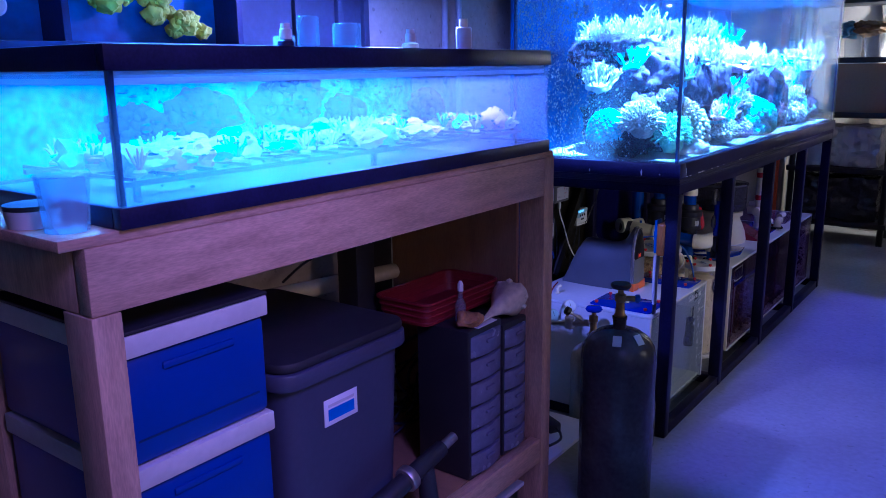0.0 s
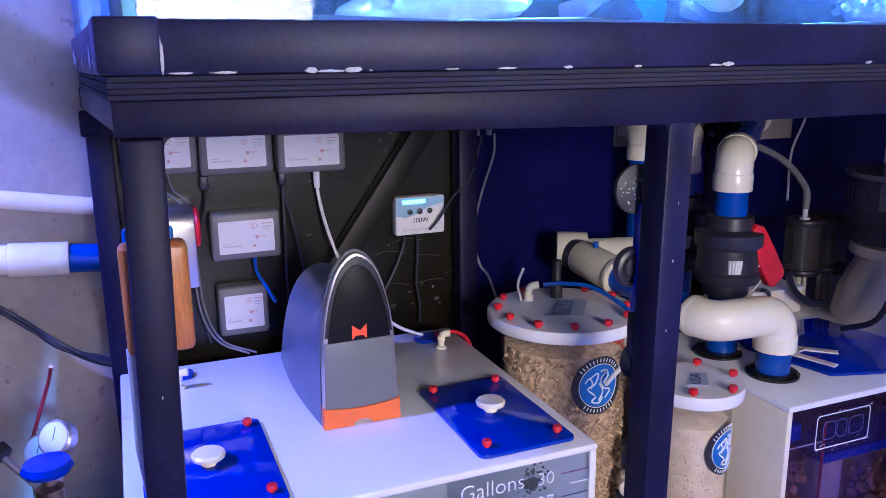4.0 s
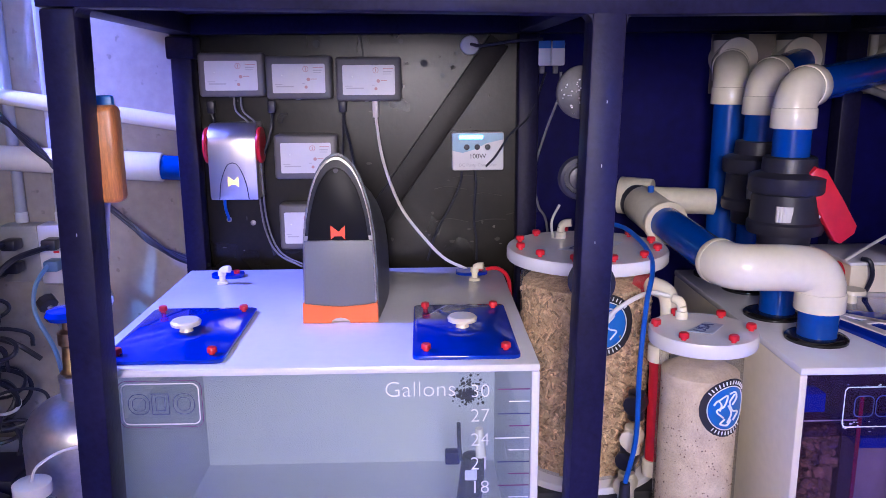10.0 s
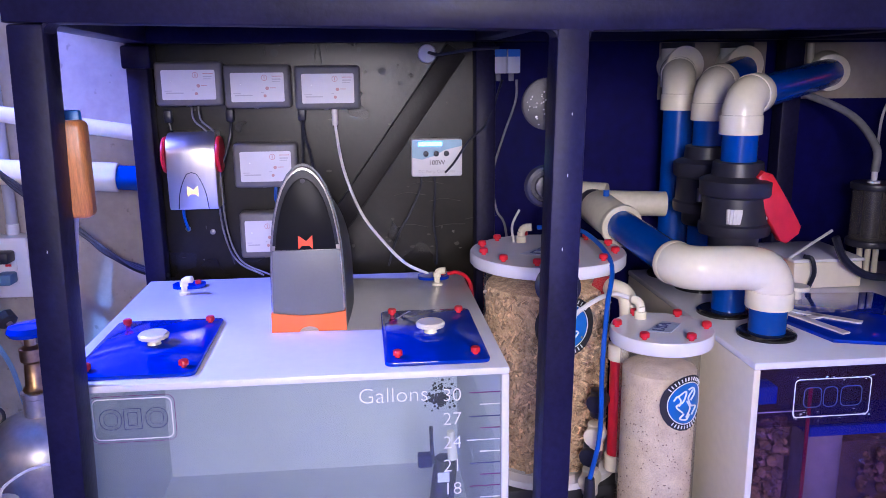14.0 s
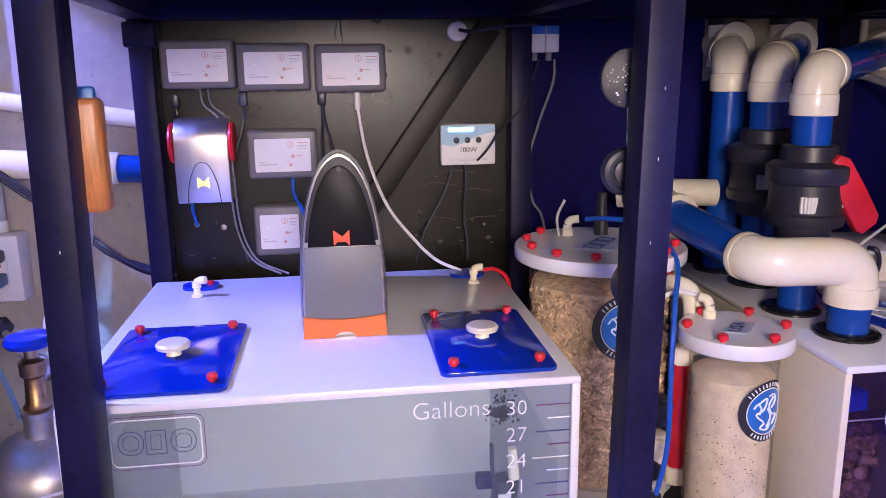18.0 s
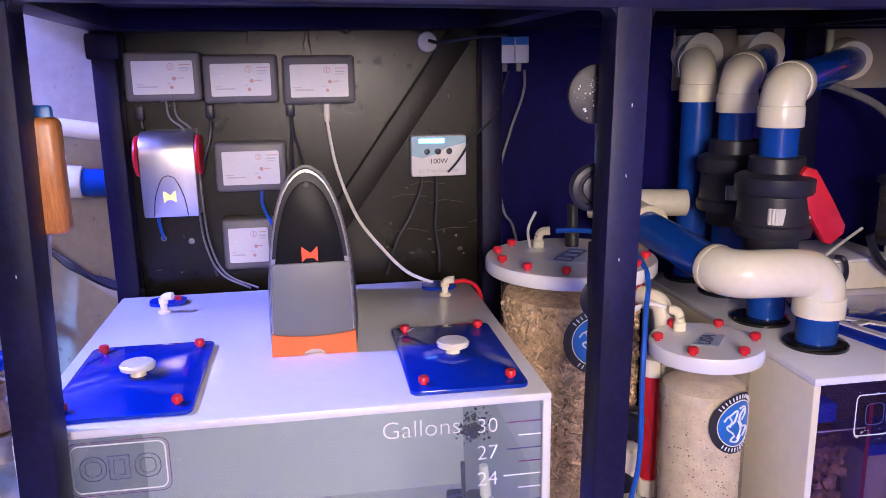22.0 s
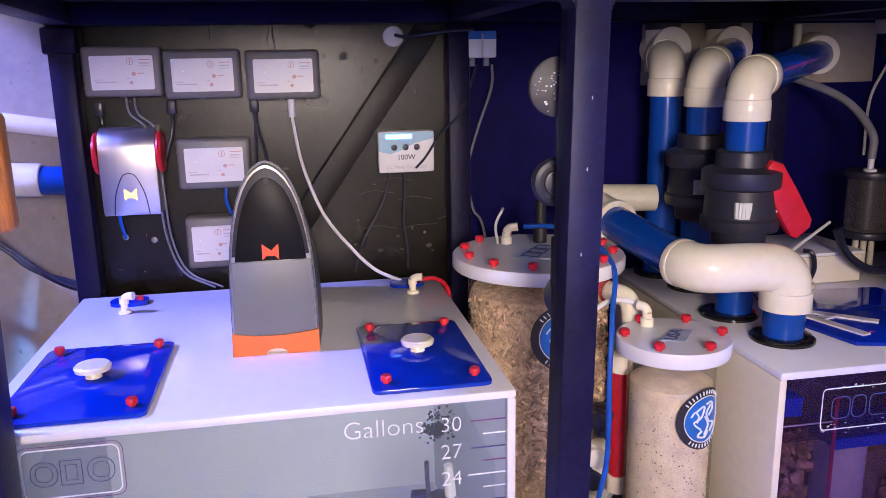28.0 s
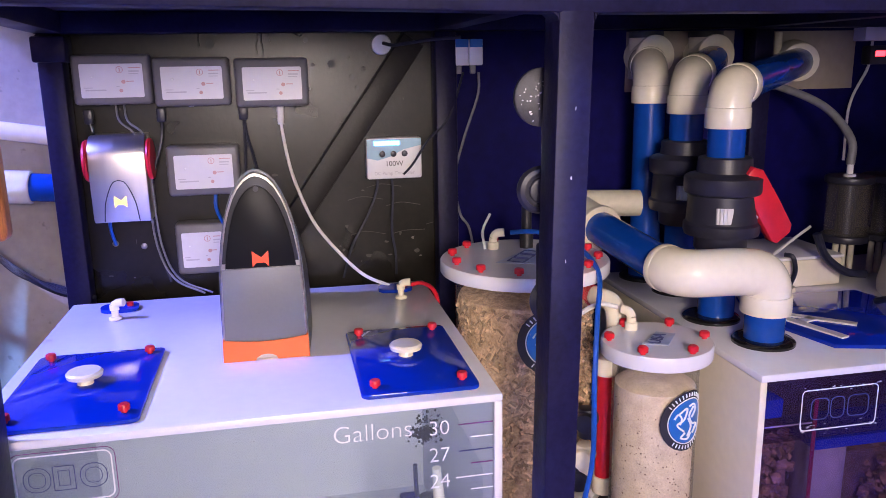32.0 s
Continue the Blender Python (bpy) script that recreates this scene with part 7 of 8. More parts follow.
for nm, c in (("front_pane", (GX1 - 0.010, GX1 - 0.002, GY0 + 0.002, GY1 - 0.002)), ("end_pane", (GX0 + 0.01, GX1 - 0.0105, GY0 + 0.002, GY0 + 0.010)), ("end_pane", (GX0 + 0.01, GX1 - 0.0105, GY1 - 0.010, GY1 - 0.002))):
    part(nm, box(nb(), *c, GZ0 + 0.02, GZ1 - 0.01), TANKHAZE, ft).visible_shadow = False
FILMED = mat("algae_filmed_pane", (0.16, 0.34, 0.66), 0.7, 0, 0.9, 16, 0.2, 55, dark=(0.01, 0.03, 0.16))
part("back_pane", box(nb(), GX0, GX0 + 0.009, GY0 + 0.002, GY1 - 0.002, GZ0 + 0.02, GZ1 - 0.01), FILMED, ft)
random.seed(17)
b = nb()
for i in range(420):
    y, z = random.uniform(GY0 + 0.03, GY1 - 0.03), GZ0 + 0.05 + 0.19 * random.random() ** 0.8
    blob(b, (GX1 - 0.0125, y, z), (0.0006, random.uniform(0.002, 0.009), random.uniform(0.001, 0.0035)), 1, 0.5, i)
part("algae_film", b, mat("blue_green_film", (0.03, 0.09, 0.24), 0.8, 0, 0.5, 40, 0.2), ft, "patchy algae on the front pane", kind="stuff")
# white translucent strip that stands in for the light glare at the waterline
GLAREWHITE = bpy.data.materials.new("white_glare_strip")
GLAREWHITE.use_nodes = True
_fn = GLAREWHITE.node_tree
_ft, _fd, _fx, _fz = (_fn.nodes.new(k) for k in ("ShaderNodeBsdfTranslucent", "ShaderNodeBsdfDiffuse", "ShaderNodeMixShader", "ShaderNodeTexNoise"))
_ft.inputs[0].default_value, _fd.inputs[0].default_value = (0.85, 0.92, 0.95, 1), (0.7, 0.75, 0.78, 1)
_fz.inputs["Scale"].default_value = 30
_fn.links.new(_fz.outputs["Fac"], _fx.inputs[0])
_fn.links.new(_ft.outputs[0], _fx.inputs[1])
_fn.links.new(_fd.outputs[0], _fx.inputs[2])
_fn.links.new(_fx.outputs[0], _fn.nodes["Material Output"].inputs[0])
for c in ((GX1 - 0.0135, GX1 - 0.0115, GY0 + 0.012, GY1 - 0.012), (GX0 + 0.02, GX1 - 0.015, GY0 + 0.0115, GY0 + 0.0135)):
    part("waterline_film", box(nb(), *c, 1.473, 1.4955), GLAREWHITE, ft, "white strip standing in for the glare along the waterline")
# small fittings standing on the front rim
for y, z_w, m_ in ((0.99, 0.016, TRIM), (1.372, 0.02, PVC)):
    nz = root("rim_nozzle", (GX1 - 0.008, y, GZ1), "small pale nozzle clipped on the tank rim", "nozzle", "nozzles on the tank rim")
    part("foot", lathe(nb(), (GX1 - 0.008, y, GZ1 + 0.0005), [(z_w, 0), (z_w, 0.008), (z_w * 0.7, 0.012)], 20), m_, nz)
    part("spout", lathe(nb(), (GX1 - 0.008, y, GZ1 + 0.0125), [(0.012, 0), (0.012, 0.018), (0.0095, 0.020), (0.0095, 0.030)], 18), LABEL, nz)
part("dosing_cup", box(nb(), GX0 + 0.30, GX0 + 0.335, 1.15, 1.19, GZ1 - 0.04, GZ1 + 0.03, 0.004), BOTTLE, None, "clear plastic cup hung in the low tank", "cup")
part("water_surface", box(nb(), GX0 + 0.01, GX1 - 0.011, GY0 + 0.011, GY1 - 0.011, 1.484, 1.490), RIPPLE, ft).visible_shadow = False
part("floor_pane", box(nb(), GX0 + 0.02, GX1 - 0.02, GY0 + 0.02, GY1 - 0.02, GZ0 + 0.004, GZ0 + 0.03), SAND, ft)
for x in (GX1 - 0.014,):
    part("silicone_seam", box(nb(), x - 0.006, x + 0.004, GY0 + 0.008, GY0 + 0.018, GZ0 + 0.036, GZ1 - 0.042), SIL, ft)
rk = root("frag_rack", (-1.3, 1.3, GZ0 + 0.03), "pale egg-crate rack under the coral frags", "rack")
for k in range(3):
    x = -1.16 - 0.17 * k
    part("rail", box(nb(), x - 0.006, x + 0.006, GY0 + 0.05, GY1 - 0.05, 1.300, 1.310), UNION, rk)
for k in range(16):
    y = GY0 + 0.06 + k * 0.083
    part("slat", box(nb(), -1.52, -1.14, y - 0.003, y + 0.003, 1.311, 1.317), UNION, rk)
for y in (0.68, 1.3, 1.93):
    for x in (-1.16, -1.5):
        part("leg", box(nb(), x - 0.005, x + 0.005, y - 0.005, y + 0.005, GZ0 + 0.0305, 1.2995), UNION, rk)
random.seed(31)
for k in range(130):
    y, x = random.uniform(GY0 + 0.08, GY1 - 0.08), random.uniform(-1.5, -1.16)
    fr = root("coral_frag", (x, y, 1.317), "small coral frag on a plug in the low tank", "coral", "coral frags")
    part("plug", lathe(nb(), (x, y, 1.3175), [(0.012, 0), (0.013, 0.004), (0.009, 0.008)], 12), CORAL[7], fr)
    b = nb()
    if k % 3 == 0:
        for i in range(9):
            a = random.uniform(0, 6.28)
            sweep(b, [(x, y, 1.325), (x + 0.012 * math.cos(a), y + 0.012 * math.sin(a), 1.345), (x + 0.02 * math.cos(a), y + 0.02 * math.sin(a), 1.345 + random.uniform(0.002, 0.022))], 0.0036, 6, 3, 0, 0.002)
    else:
        blob(b, (x, y, 1.333), (random.uniform(0.016, 0.04), random.uniform(0.02, 0.05), random.uniform(0.010, 0.030)), 3, 0.6, k)
    part("coral", b, CORAL[(0, 1, 2, 3, 7, 0, 6)[k % 7]], fr)
for k, (y, x, r) in enumerate(((0.9, -1.5, 0.06), (1.1, -1.52, 0.07), (1.35, -1.5, 0.08), (1.6, -1.53, 0.06), (1.75, -1.35, 0.05), (1.05, -1.48, 0.05))):
    rock((x, y, 1.36 + 0.02 * (k % 3)), (r * 0.6, r * 1.3, r), 70 + k)
pk = nb()
blob(pk, (-1.17, 1.84, 1.345), (0.04, 0.05, 0.03), 3, 0.5, 3)
part("coral", pk, CORAL[2], None, "pink coral mound in the low tank", "coral", "reef corals")
# things standing on the rim and the bench
cupm = clear("blue_lit_cup", (0.7, 0.85, 0.95), 0.3, (0.6, 0.75, 0.85), 0.05)
for x, y, r, h_, nm, cap in ((-1.10, 1.05, 0.022, 0.055, "specimen_cup", None), (-1.10, 1.16, 0.03, 0.045, "specimen_cup", None), (-1.10, 1.585, 0.02, 0.05, "supplement_bottle", LABEL)):
    s_ = root(nm, (x, y, GZ1), "small clear cup on the tank rim" if cap is None else "small white bottle with a lid on the tank rim", "cup" if cap is None else "bottle")
    part("body", lathe(nb(), (x, y, GZ1 + 0.001), [(r * 0.9, 0), (r, 0.003), (r, h_), (r * 0.9, h_ + 0.002)], 20), cupm if cap is None else LABEL, s_)
    if cap is not None:
        part("cap", lathe(nb(), (x, y, GZ1 + h_ + 0.003), [(r * 0.55, 0), (r * 0.55, 0.02)], 16), PVC, s_)
cup = root("plastic_tub", (BX - 0.03, 0.49, 1.2415), "pale blue plastic tub on the bench end", "tub")
part("body", lathe(nb(), (-1.17, 0.555, 1.242), [(0.035, 0), (0.042, 0.09), (0.044, 0.092), (0.040, 0.094)], 24), cupm, cup)
dish = root("white_dish", (-1.25, 0.52, 1.2415), "small white dish with a dark rim on the bench end", "dish")
part("body", lathe(nb(), (-1.26, 0.545, 1.242), [(0.04, 0), (0.045, 0.03), (0.04, 0.03), (0.036, 0.008)], 24), LABEL, dish)
part("rim", lathe(nb(), (-1.26, 0.545, 1.2725), [(0.045, 0), (0.045, 0.008), (0.02, 0.0085)], 24), INKBLACK, dish)
for ob in [o for o in scene.objects if o.parent is None and o.name not in before_tank]:
    ob.location += Vector((-0.022, 0.016, -0.03))
# small tank behind, on the wall side, with yellow corals
bt = root("back_tank", (-1.69, 0.95, 1.54), "small dark aquarium behind with yellow corals", "aquarium")
part("frame", box(nb(), -1.755, -1.64, 0.3, 1.34, 1.50, 1.53, 0.003), TRIM, bt)
part("back", box(nb(), -1.755, -1.74, 0.3, 1.34, 1.531, 1.95), BACKBLUE, bt)
for y in (0.32, 0.86, 1.33):
    part("divider", box(nb(), -1.739, -1.645, y - 0.008, y + 0.008, 1.531, 1.95), TRIM, bt)
part("shelf", box(nb(), -1.755, -1.64, 0.3, 1.34, 1.4705, 1.4995), PLY, bt)
YEL = mat("yellow_soft_coral", (0.70, 0.66, 0.08), 0.8, 0, 0.3, 40, 0.5)
for k, (y, z) in enumerate(((1.0, 1.64), (1.1, 1.65), (1.16, 1.60), (1.22, 1.57))):
    for i in range(9):
        part("soft_coral", blob(nb(), (-1.70 + random.uniform(-0.02, 0.02), y + random.uniform(-0.05, 0.05), z + random.uniform(-0.02, 0.02)), random.uniform(0.012, 0.026), 3, 0.5, i + k * 9), YEL, bt, "yellow soft coral")
part("pump_face", lathe(nb(), (-1.66, 0.72, 1.60), [(0.022, 0), (0.024, 0.004), (0.018, 0.01)], 24, axis=(1, 0, 0)), LABEL, bt, "round pale pump face")
# blue lamp without a fixture, added to light the small tank
down("back_tank_lamp", -1.69, 0.9, 1.96, 0.08, 0.9, 4, (0.15, 0.3, 1.0))
DPANEL = mat("dark_blue_panel", (0.03, 0.035, 0.07), 0.7, 0, 0.3, 4, 0.1)
pn = root("dark_panel", (X0, 1.65, 1.45), "dark blue panel with upright battens on the wall", "panel")
part("sheet", box(nb(), X0, X0 + 0.012, 1.36, 1.95, 1.45, 2.3), DPANEL, pn)
for y in (1.38, 1.62, 1.80, 1.92):
    part("batten", box(nb(), X0 + 0.0122, X0 + 0.03, y - 0.012, y + 0.012, 1.455, 2.295, 0.002), DPANEL, pn)

# ---- things stored under the bench ----
du = root("drawer_unit", (-1.4, 0.76, 0.275), "blue plastic drawer unit with white frames", "drawers")
for k in range(3):
    z0 = 0.276 + 0.25 * k
    fr = part("frame", box(nb(), -1.60, -1.142, 0.60, 0.935, z0 + 0.205, z0 + 0.247, 0.004), DRAWWHITE, du, "white frame rail")
    dr = part("drawer", box(nb(), -1.60, -1.150, 0.606, 0.930, z0, z0 + 0.203, 0.012), DRAWBLUE, du, "blue drawer front")
    part("grip", box(nb(), -1.1505, -1.144, 0.69, 0.85, z0 + 0.165, z0 + 0.18, 0.004), DRAWBLUE, dr)
    part("recess_line", box(nb(), -1.1505, -1.1485, 0.63, 0.905, z0 + 0.045, z0 + 0.049), SIL, dr)
part("top", box(nb(), -1.60, -1.142, 0.60, 0.935, 1.0235, 1.031, 0.002), DARKLID, du, "dark top")
tote = root("storage_tote", (-1.4, 1.18, 0.275), "grey plastic tote with a dark lid and a label", "tote")
b = nb()
prism(b, rounded(-1.66, -1.165, 0.985, 1.385, 0.05), "z", 0.276, 0.80)
for v in b.verts:
    k = 0.93 + 0.07 * (v.co.z - 0.276) / 0.524
    v.co.x, v.co.y = -1.41 + (v.co.x + 1.41) * k, 1.185 + (v.co.y - 1.185) * k
part("tub", b, TOTE, tote)
part("rim", prism(nb(), rounded(-1.68, -1.148, 0.967, 1.405, 0.055), "z", 0.785, 0.825, bev=0.006), TOTE, tote)
part("lid", prism(nb(), rounded(-1.675, -1.153, 0.972, 1.40, 0.052), "z", 0.826, 0.850, bev=0.008), DARKLID, tote, "dark lid")
lb = part("label", box(nb(), -1.1695, -1.166, 1.10, 1.21, 0.66, 0.725, 0.001), LABEL, tote)
part("label_print", box(nb(), -1.1658, -1.1652, 1.112, 1.198, 0.672, 0.70), STICKER, lb)
part("label_print", box(nb(), -1.1658, -1.1652, 1.112, 1.198, 0.705, 0.712), INKGREY, lb)


def chest(y0, y1, x1, z1, n, label):
    ch = root("drawer_chest", ((x1 - 0.15), (y0 + y1) / 2, 0.275), label, "drawers", "small drawer chests")
    part("body", box(nb(), x1 - 0.20, x1 - 0.012, y0, y1, 0.275, z1, 0.006), INKBLACK, ch)
    h_ = (z1 - 0.012 - 0.285) / n
    for k in range(n):
        z = 0.285 + k * h_
        b = nb()
        pts = [(x1 - 0.03, y0 + 0.008)] + [(x1 - 0.010 + 0.014 * math.sin(math.pi * i / 8), y0 + 0.008 + (y1 - y0 - 0.016) * i / 8) for i in range(9)] + [(x1 - 0.03, y1 - 0.008)]
        prism(b, pts, "z", z + 0.004, z + h_ - 0.006, bev=0.003)
        d_ = part("drawer", b, SMOKE, ch, "smoked drawer front")
        part("pull", box(nb(), x1 + 0.002, x1 + 0.010, (y0 + y1) / 2 - 0.02, (y0 + y1) / 2 + 0.02, z + h_ * 0.55, z + h_ * 0.7, 0.003), SMOKE, d_)
    return ch


chest(1.655, 1.825, -1.138, 0.735, 6, "black chest of six smoked plastic drawers")
chest(1.84, 1.978, -1.142, 0.705, 6, "black chest of six smoked plastic drawers beside the panel")
sh = nb()
tip, axis_ = Vector((-1.162, 1.745, 0.744)), Vector((-0.035, 0.222, 0.021)).normalized()
lathe(sh, tip, [(0.003, -0.004), (0.007, 0.02), (0.012, 0.06), (0.021, 0.10), (0.034, 0.14), (0.048, 0.175), (0.055, 0.2), (0.052, 0.213), (0.036, 0.222), (0.034, 0.228), (0.022, 0.237), (0.020, 0.242), (0.004, 0.262)], 30, axis=axis_)
for v in sh.verts:
    h_ = (v.co - tip).dot(axis_)
    out = v.co - tip - axis_ * h_
    v.co += out * (0.10 * math.sin(3 * math.atan2(out.z, out.x) + h_ * 30) + 0.06 * noise.noise(v.co * 40))
for i in range(9):
    a = i * 0.698
    side_ = Vector((1, 0, 0)).cross(axis_).normalized()
    up_ = axis_.cross(side_)
    blob(sh, tip + axis_ * 0.203 + (side_ * math.cos(a) + up_ * math.sin(a)) * 0.050, (0.010, 0.011, 0.011), 2, 0.3, i)
part("conch_shell", sh, SHELLM, None, "large cream conch shell on a drawer chest", "shell")
tr = root("red_tray", (-1.36, 1.72, 0.736), "dark red plastic tray behind the shell", "tray")
part("floor_panel", prism(nb(), rounded(-1.45, -1.27, 1.62, 1.97, 0.03), "z", 0.737, 0.743), TRAYRED, tr)
for nm_, z_, g_ in (("wall", 0.745, 0.0), ("wall", 0.765, 0.004), ("wall", 0.785, 0.008), ("rim", 0.805, 0.012)):
    loop_ = rounded(-1.45 - g_, -1.27 + g_, 1.62 - g_, 1.97 + g_, 0.03)
    b = nb()
    sweep(b, [(q[0], q[1], z_) for q in loop_] + [(loop_[0][0], loop_[0][1], z_)], 0.0052 if nm_ == "rim" else 0.004, 8, 1)
    part(nm_, b, TRAYRED, tr)
b = nb()
for g0, g1 in ((0.0, 0.012), (-0.003, 0.009)):
    lo, hi = rounded(-1.45 - g0, -1.27 + g0, 1.62 - g0, 1.97 + g0, 0.03), rounded(-1.45 - g1, -1.27 + g1, 1.62 - g1, 1.97 + g1, 0.03)
    A, B = [b.verts.new((*q, 0.741)) for q in lo], [b.verts.new((*q, 0.805)) for q in hi]
    for k in range(len(A)):
        b.faces.new((A[k], A[(k + 1) % len(A)], B[(k + 1) % len(B)], B[k]))
part("side_wall", b, TRAYRED, tr)
b = nb()
blob(b, (-1.18, 1.70, 0.757), (0.03, 0.045, 0.02), 3, 0.4, 7)
blob(b, (-1.185, 1.67, 0.772), (0.014, 0.014, 0.02), 2, 0.3, 8)
part("small_shell", b, mat("orange_shell", (0.45, 0.22, 0.09), 0.5, 0, 0.4, 30, 0.2), None, "small orange-brown shell on the drawer chest", "shell")
part("paper_slip", box(nb(), -1.20, -1.148, 1.70, 1.80, 0.7352, 0.737), LABEL, None, "white paper slip on the drawer chest", "paper")
bo = root("small_bottle", (-1.24, 1.69, 0.736), "small clear bottle with a pale pump top", "bottle")
part("body", lathe(nb(), (-1.235, 1.735, 0.736), [(0.016, 0), (0.016, 0.05), (0.007, 0.07), (0.007, 0.09)], 16), BOTTLE, bo)
part("top", lathe(nb(), (-1.235, 1.735, 0.826), [(0.009, 0), (0.009, 0.02), (0.004, 0.03)], 12), LABEL, bo)
gt = root("pipe_tool", (-1.12, 1.28, 0.275), "black and silver barrel tool lying by the tote", "tool")
part("barrel", cyl(nb(), (-1.125, 1.14, 0.40), (-1.11, 1.47, 0.475), 0.028, 0.022, 20, bev=0.004), INKBLACK, gt)
part("ring", cyl(nb(), (-1.1175, 1.32, 0.441), (-1.1165, 1.345, 0.447), 0.034, seg=24, bev=0.004), CYLALU, gt, "silver ring")
part("head", blob(nb(), (-1.127, 1.12, 0.395), (0.032, 0.04, 0.032), 3, 0.15, 4), CYLALU, gt)
part("grip", cyl(nb(), (-1.115, 1.40, 0.46), (-1.11, 1.42, 0.28), 0.022, 0.028, 16, bev=0.004), INKBLACK, gt)
part("end", cyl(nb(), (-1.11, 1.47, 0.475), (-1.108, 1.52, 0.487), 0.014, seg=16), CYLALU, gt)
bp_ = root("black_pipe", (-1.52, 1.62, 0.275), "square black downpipe behind the tote", "pipe")
part("shaft", box(nb(), -1.56, -1.48, 1.56, 1.64, 0.276, 1.05, 0.006), INKBLACK, bp_)
part("head", box(nb(), -1.58, -1.46, 1.55, 1.71, 1.05, 1.10, 0.008), INKBLACK, bp_)
cable([(-1.70, 1.75, 1.0), (-1.66, 1.65, 0.93), (-1.64, 1.5, 0.90), (-1.62, 1.4, 0.87)], 0.004, RUBBER, "black cable on the wall under the bench")

# ---- far end of the room ----
rack = root("storage_rack", (-1.19, 7.24, 0), "black plastic storage rack against the far wall", "rack")
for x in (-1.56, -0.85):
    for y in (7.03, 7.42):
        part("post", cyl(nb(), (x, y, 0), (x, y, 1.95), 0.024, seg=14), INKBLACK, rack)
for z in (0.16, 0.60, 1.045, 1.475, 1.93):
    part("shelf", box(nb(), -1.60, -0.81, 7.0, 7.45, z - 0.022, z + 0.022, 0.006), INKBLACK, rack)
bx = root("cardboard_box", (-1.0, 7.2, 1.068), "brown cardboard carton on the rack", "box")
part("carton", box(nb(), -1.36, -0.66, 7.015, 7.40, 1.0675, 1.448, 0.003), CARD, bx)
b = nb()
sweep(b, [(-0.86, 7.012, 1.29), (-0.80, 7.012, 1.262), (-0.73, 7.012, 1.262), (-0.675, 7.012, 1.285)], 0.005, 6, 6)
sweep(b, [(-0.70, 7.012, 1.30), (-0.672, 7.012, 1.292), (-0.675, 7.012, 1.262)], 0.005, 6, 4)
part("printed_curve", b, INKBLACK, bx)
random.seed(41)
for i, (x, z, r, h_, m_) in enumerate(((-1.35, 1.4975, 0.06, 0.16, BOTTLE), (-1.20, 1.4975, 0.07, 0.17, BOTTLE), (-1.05, 1.4975, 0.075, 0.18, BOTTLE), (-0.9, 1.4975, 0.06, 0.16, BOTTLE))):
    j = root("plastic_tub", (x, 7.14, z), "clear plastic tub on the rack's upper shelf", "tub", "clear tubs on the rack")
    part("body", lathe(nb(), (x, 7.14, z), [(r * 0.85, 0), (r, h_), (r * 1.05, h_ + 0.004), (r * 0.95, h_ + 0.008)], 24), m_, j)
for i, (x, y, z, r, m_) in enumerate(((-1.3, 7.14, 1.72, (0.13, 0.1, 0.07), mat("blue_bag", (0.1, 0.3, 0.5), 0.3, 0, 0.5, 20, 0.4)), (-1.1, 7.16, 1.73, (0.12, 0.1, 0.06), mat("brown_net", (0.25, 0.14, 0.06), 0.7, 0, 0.5, 20, 0.4)))):
    part("folded_bag", blob(nb(), (x, y, z - 0.01), r, 4, 0.45, 60 + i, freq=16), m_, None, "crumpled bag on the clear tubs", "bag")


def crumple(name, x0, x1, y0, y1, z0, z1, seed, material, label, cat):
    b = nb()
    box(b, x0, x1, y0, y1, z0, z1)
    bmesh.ops.subdivide_edges(b, edges=b.edges[:], cuts=24, use_grid_fill=True)
    for v in b.verts:
        q = noise.noise_vector(v.co * 7 + Vector((seed, 0, 0))) * 0.05 + noise.noise_vector(v.co * 19 + Vector((seed, 3, 0))) * 0.026
        v.co += Vector((q.x * 0.6, q.y, max(q.z, z0 + 0.001 - v.co.z) * 0.6 if v.co.z < z0 + 0.03 else q.z * 0.5))
    return part(name, b, material, None, label, cat, sharp=14)


crumple("plastic_bag", -1.52, -0.92, 7.04, 7.4, 0.63, 0.95, 1, FILM, "heap of clear plastic bags on the rack", "bag")
crumple("wrapped_parcel", -1.52, -0.90, 7.03, 7.4, 0.19, 0.54, 5, mat("dark_sheeting", (0.06, 0.055, 0.06), 0.18, 0, 0.4, 10, 0.3), "dark parcel wrapped in shiny plastic on the rack", "parcel")
crumple("plastic_sheeting", -1.1, 0.9, 7.66, 7.68, 0.0, 2.5, 9, mat("silver_sheeting", (0.55, 0.52, 0.47), 0.2, 0.35, 0.5, 7, 2.0, 18), "crinkled shiny sheeting hung over the far wall", "sheeting")
part("far_pipe", cyl(nb(), (-0.82, 7.6, 0.82), (0.4, 7.6, 0.80), 0.03, seg=18), PVC, None, "white pipe along the far wall", "pipe")
bl = root("bare_bulb", (-0.72, 7.52, 1.45), "bare glowing bulb hung beside the rack", "lamp")
part("bulb", lathe(nb(), (-0.72, 7.52, 1.48), [(0.012, 0), (0.03, 0.03), (0.034, 0.05), (0.02, 0.078), (0.004, 0.085)], 20), BULB, bl)
part("holder", cyl(nb(), (-0.72, 7.52, 1.40), (-0.72, 7.52, 1.48), 0.018, seg=14), LABEL, bl)
part("cord", sweep(nb(), [(-0.72, 7.52, 1.40), (-0.66, 7.55, 1.2), (-0.68, 7.55, 1.0), (-0.62, 7.55, 0.7), (-0.5, 7.55, 0.3), (-0.45, 7.5, 0.004)], 0.005), RUBBER, bl)
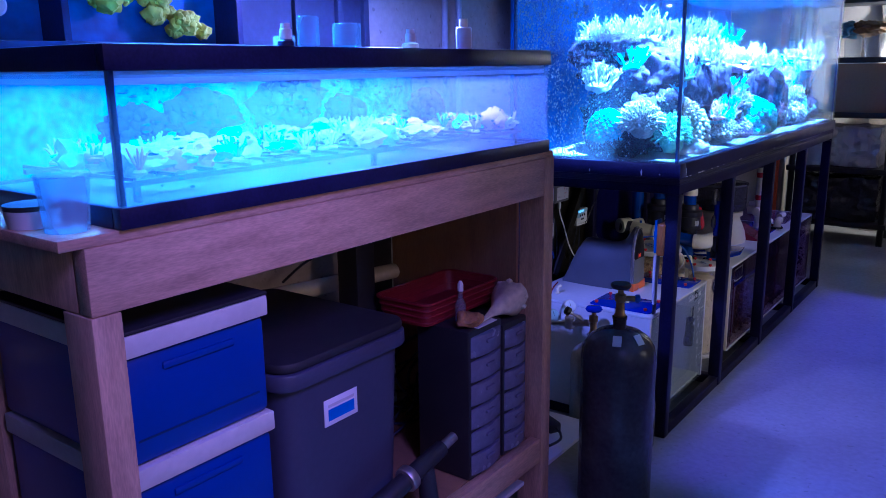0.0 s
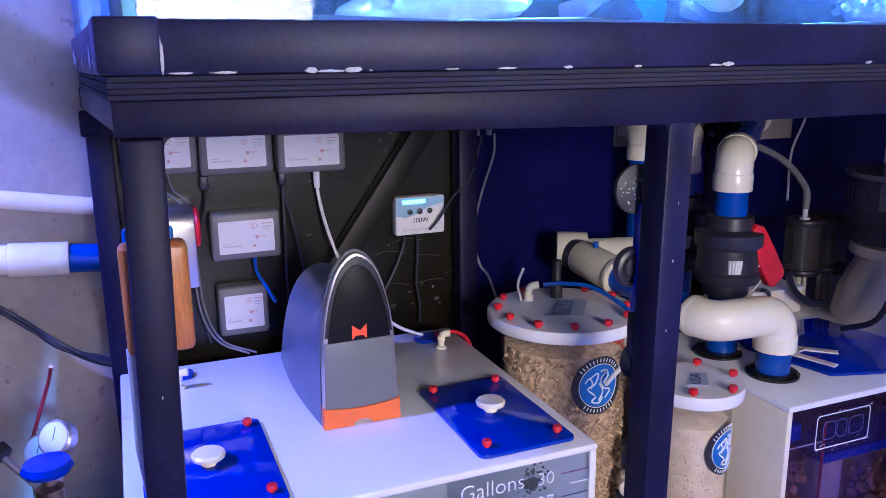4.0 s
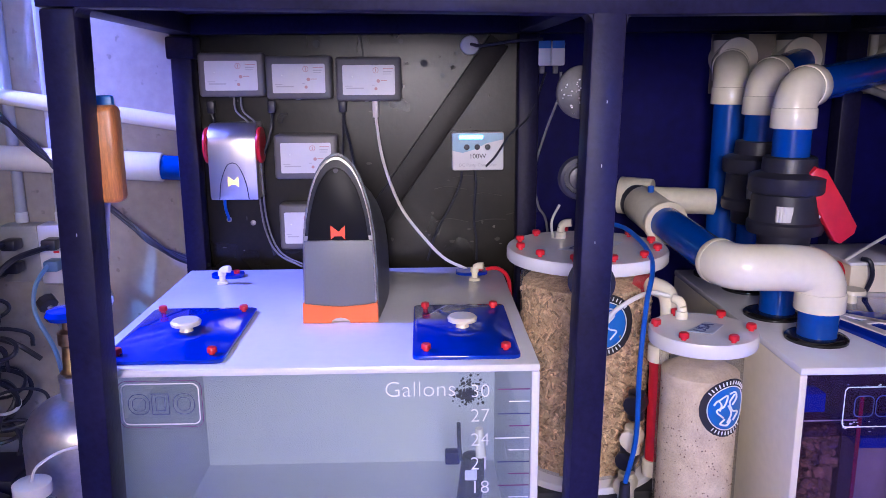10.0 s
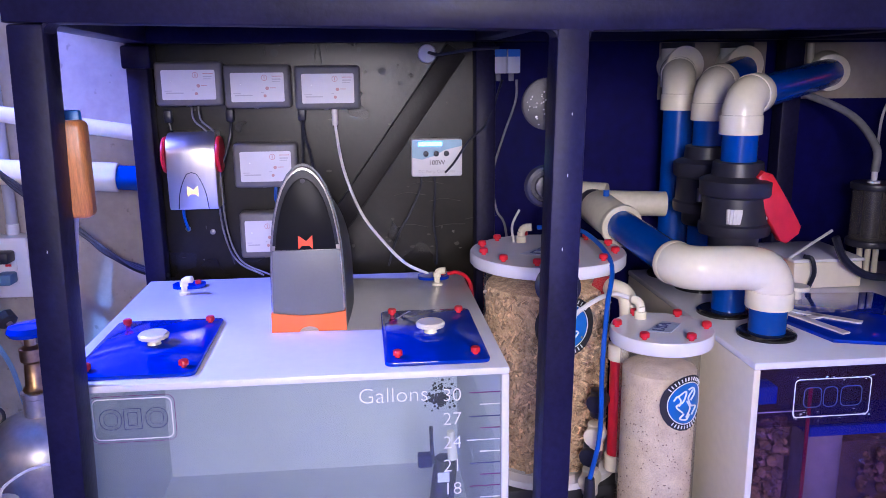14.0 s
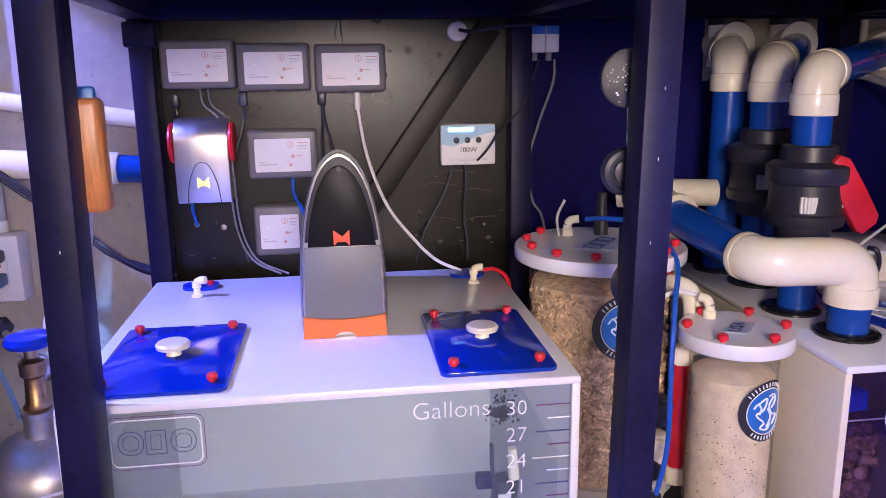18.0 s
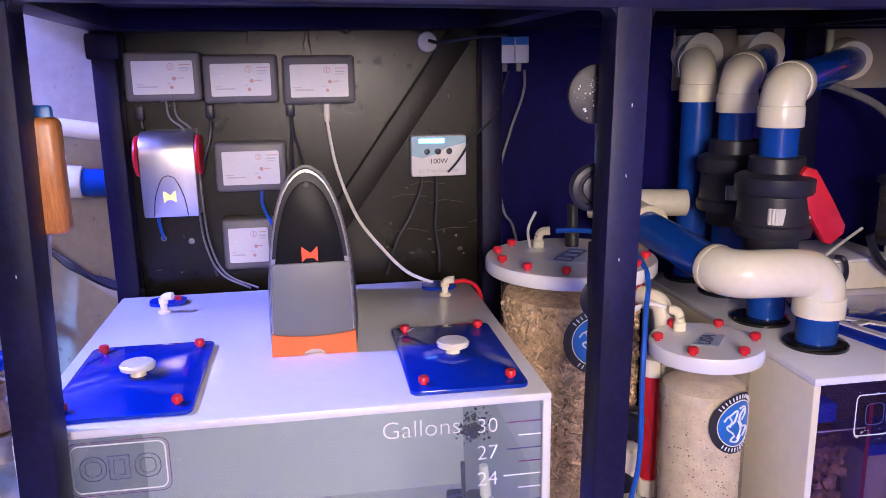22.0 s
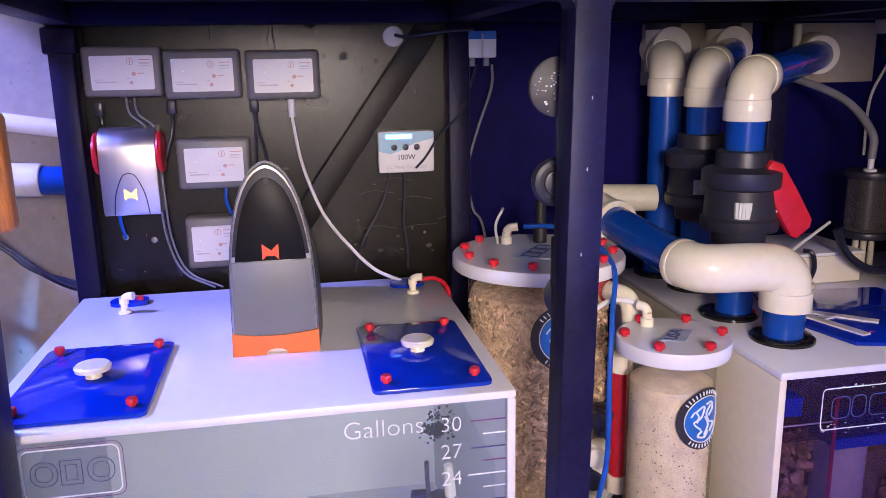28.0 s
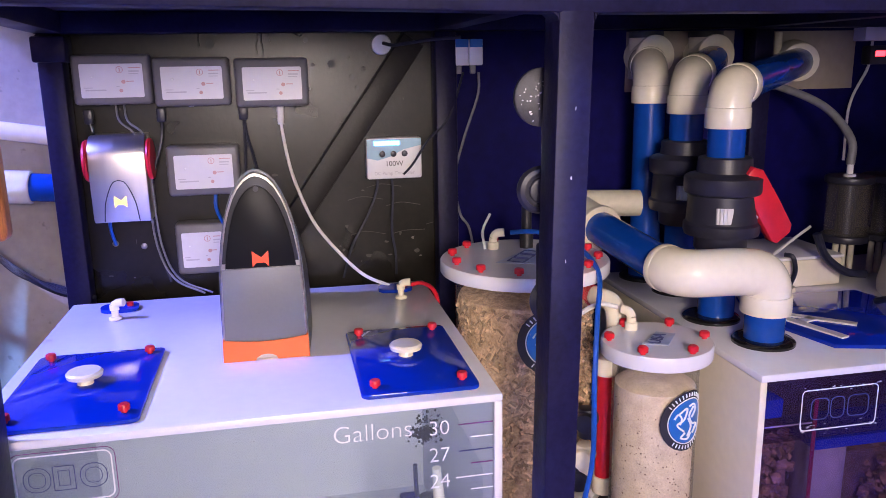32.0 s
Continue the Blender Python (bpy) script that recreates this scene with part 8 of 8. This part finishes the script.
part("orange_post", box(nb(), -1.66, -1.60, 6.74, 6.80, 0.0, 2.69, 0.003), ORANGEP, None, "bright orange upright post by the wall", "post")
part("grey_post", box(nb(), -1.60, -1.57, 6.78, 6.84, 0.0, 2.69, 0.003), CYLALU, None, "grey metal stud beside the orange post", "post")
ws = root("wooden_shelf", (0.1, 6.75, 0), "pink-lit pine shelf unit with bottles", "shelf")
for x in (-0.525, 0.68):
    for y in (6.56, 6.88):
        part("post", box(nb(), x, x + 0.045, y, y + 0.045, 0.0, 1.565, 0.003), PINEUP, ws)
for z, t in ((0.06, 0.06), (0.70, 0.018), (1.10, 0.018), (1.52, 0.045)):
    part("board", box(nb(), -0.479, 0.679, 6.565, 6.92, z, z + t, 0.002), PINE, ws)
    part("front_edge", box(nb(), -0.479, 0.679, 6.556, 6.5645, z - 0.005, z + t + 0.002, 0.002), PINE, ws)
sf = root("photo_stand", (-0.42, 6.7, 1.566), "small dark photo stand on the shelf top", "photo")
part("frame", box(nb(), -0.455, -0.385, 6.70, 6.715, 1.566, 1.64, 0.004), INKBLACK, sf)
part("picture", box(nb(), -0.443, -0.397, 6.6985, 6.6998, 1.578, 1.628), LABEL, sf)
for k in range(5):
    x = -0.36 + 0.085 * k
    bt_ = root("spray_bottle", (x, 6.64, 1.1185), "slim dark bottle with a black cap on the shelf", "bottle", "bottles on the upper board")
    part("body", lathe(nb(), (x, 6.64, 1.1185), [(0.03, 0), (0.032, 0.004), (0.032, 0.15), (0.014, 0.17), (0.014, 0.185)], 18), CYLALU if k % 2 else SMOKE, bt_)
    part("cap", lathe(nb(), (x, 6.64, 1.3035), [(0.017, 0), (0.017, 0.03)], 14), INKBLACK, bt_)
for k, (x, m_) in enumerate(((-0.43, INKBLACK), (-0.31, LABEL), (-0.16, DRAWBLUE), (0.0, LABEL), (0.16, INKBLACK))):
    bt_ = root("supplement_jug", (x, 6.65, 0.7185), "small supplement jug with a printed label", "bottle", "bottles on the middle board")
    part("body", box(nb(), x - 0.05, x + 0.05, 6.61, 6.69, 0.719, 0.86, 0.018, seg=3), m_, bt_)
    part("neck", lathe(nb(), (x - 0.01, 6.65, 0.86), [(0.022, 0), (0.02, 0.012), (0.02, 0.03)], 14), RED if k == 0 else LABEL, bt_)
    part("label", box(nb(), x - 0.04, x + 0.04, 6.6085, 6.6098, 0.745, 0.82), LABEL if m_ is not LABEL else STICKER, bt_)
for k, x in enumerate((-0.34, -0.13, 0.1)):
    bt_ = root("gallon_jug", (x, 6.70, 0.1205), "translucent gallon jug with a white label", "jug", "jugs on the lower board")
    part("body", lathe(nb(), (x, 6.70, 0.1215), [(0.075, 0), (0.08, 0.01), (0.08, 0.17), (0.05, 0.23), (0.022, 0.27), (0.02, 0.30)], 24), mat("milky_jug", (0.6, 0.6, 0.62), 0.4, 0, 0.1, 6, 0.05), bt_)
    part("cap", lathe(nb(), (x, 6.70, 0.42), [(0.022, 0), (0.022, 0.025)], 14), RED if k == 1 else LABEL, bt_)
    part("label", box(nb(), x - 0.04, x + 0.045, 6.613, 6.62, 0.17, 0.25), STICKER if k == 0 else INKPURPLE, bt_)
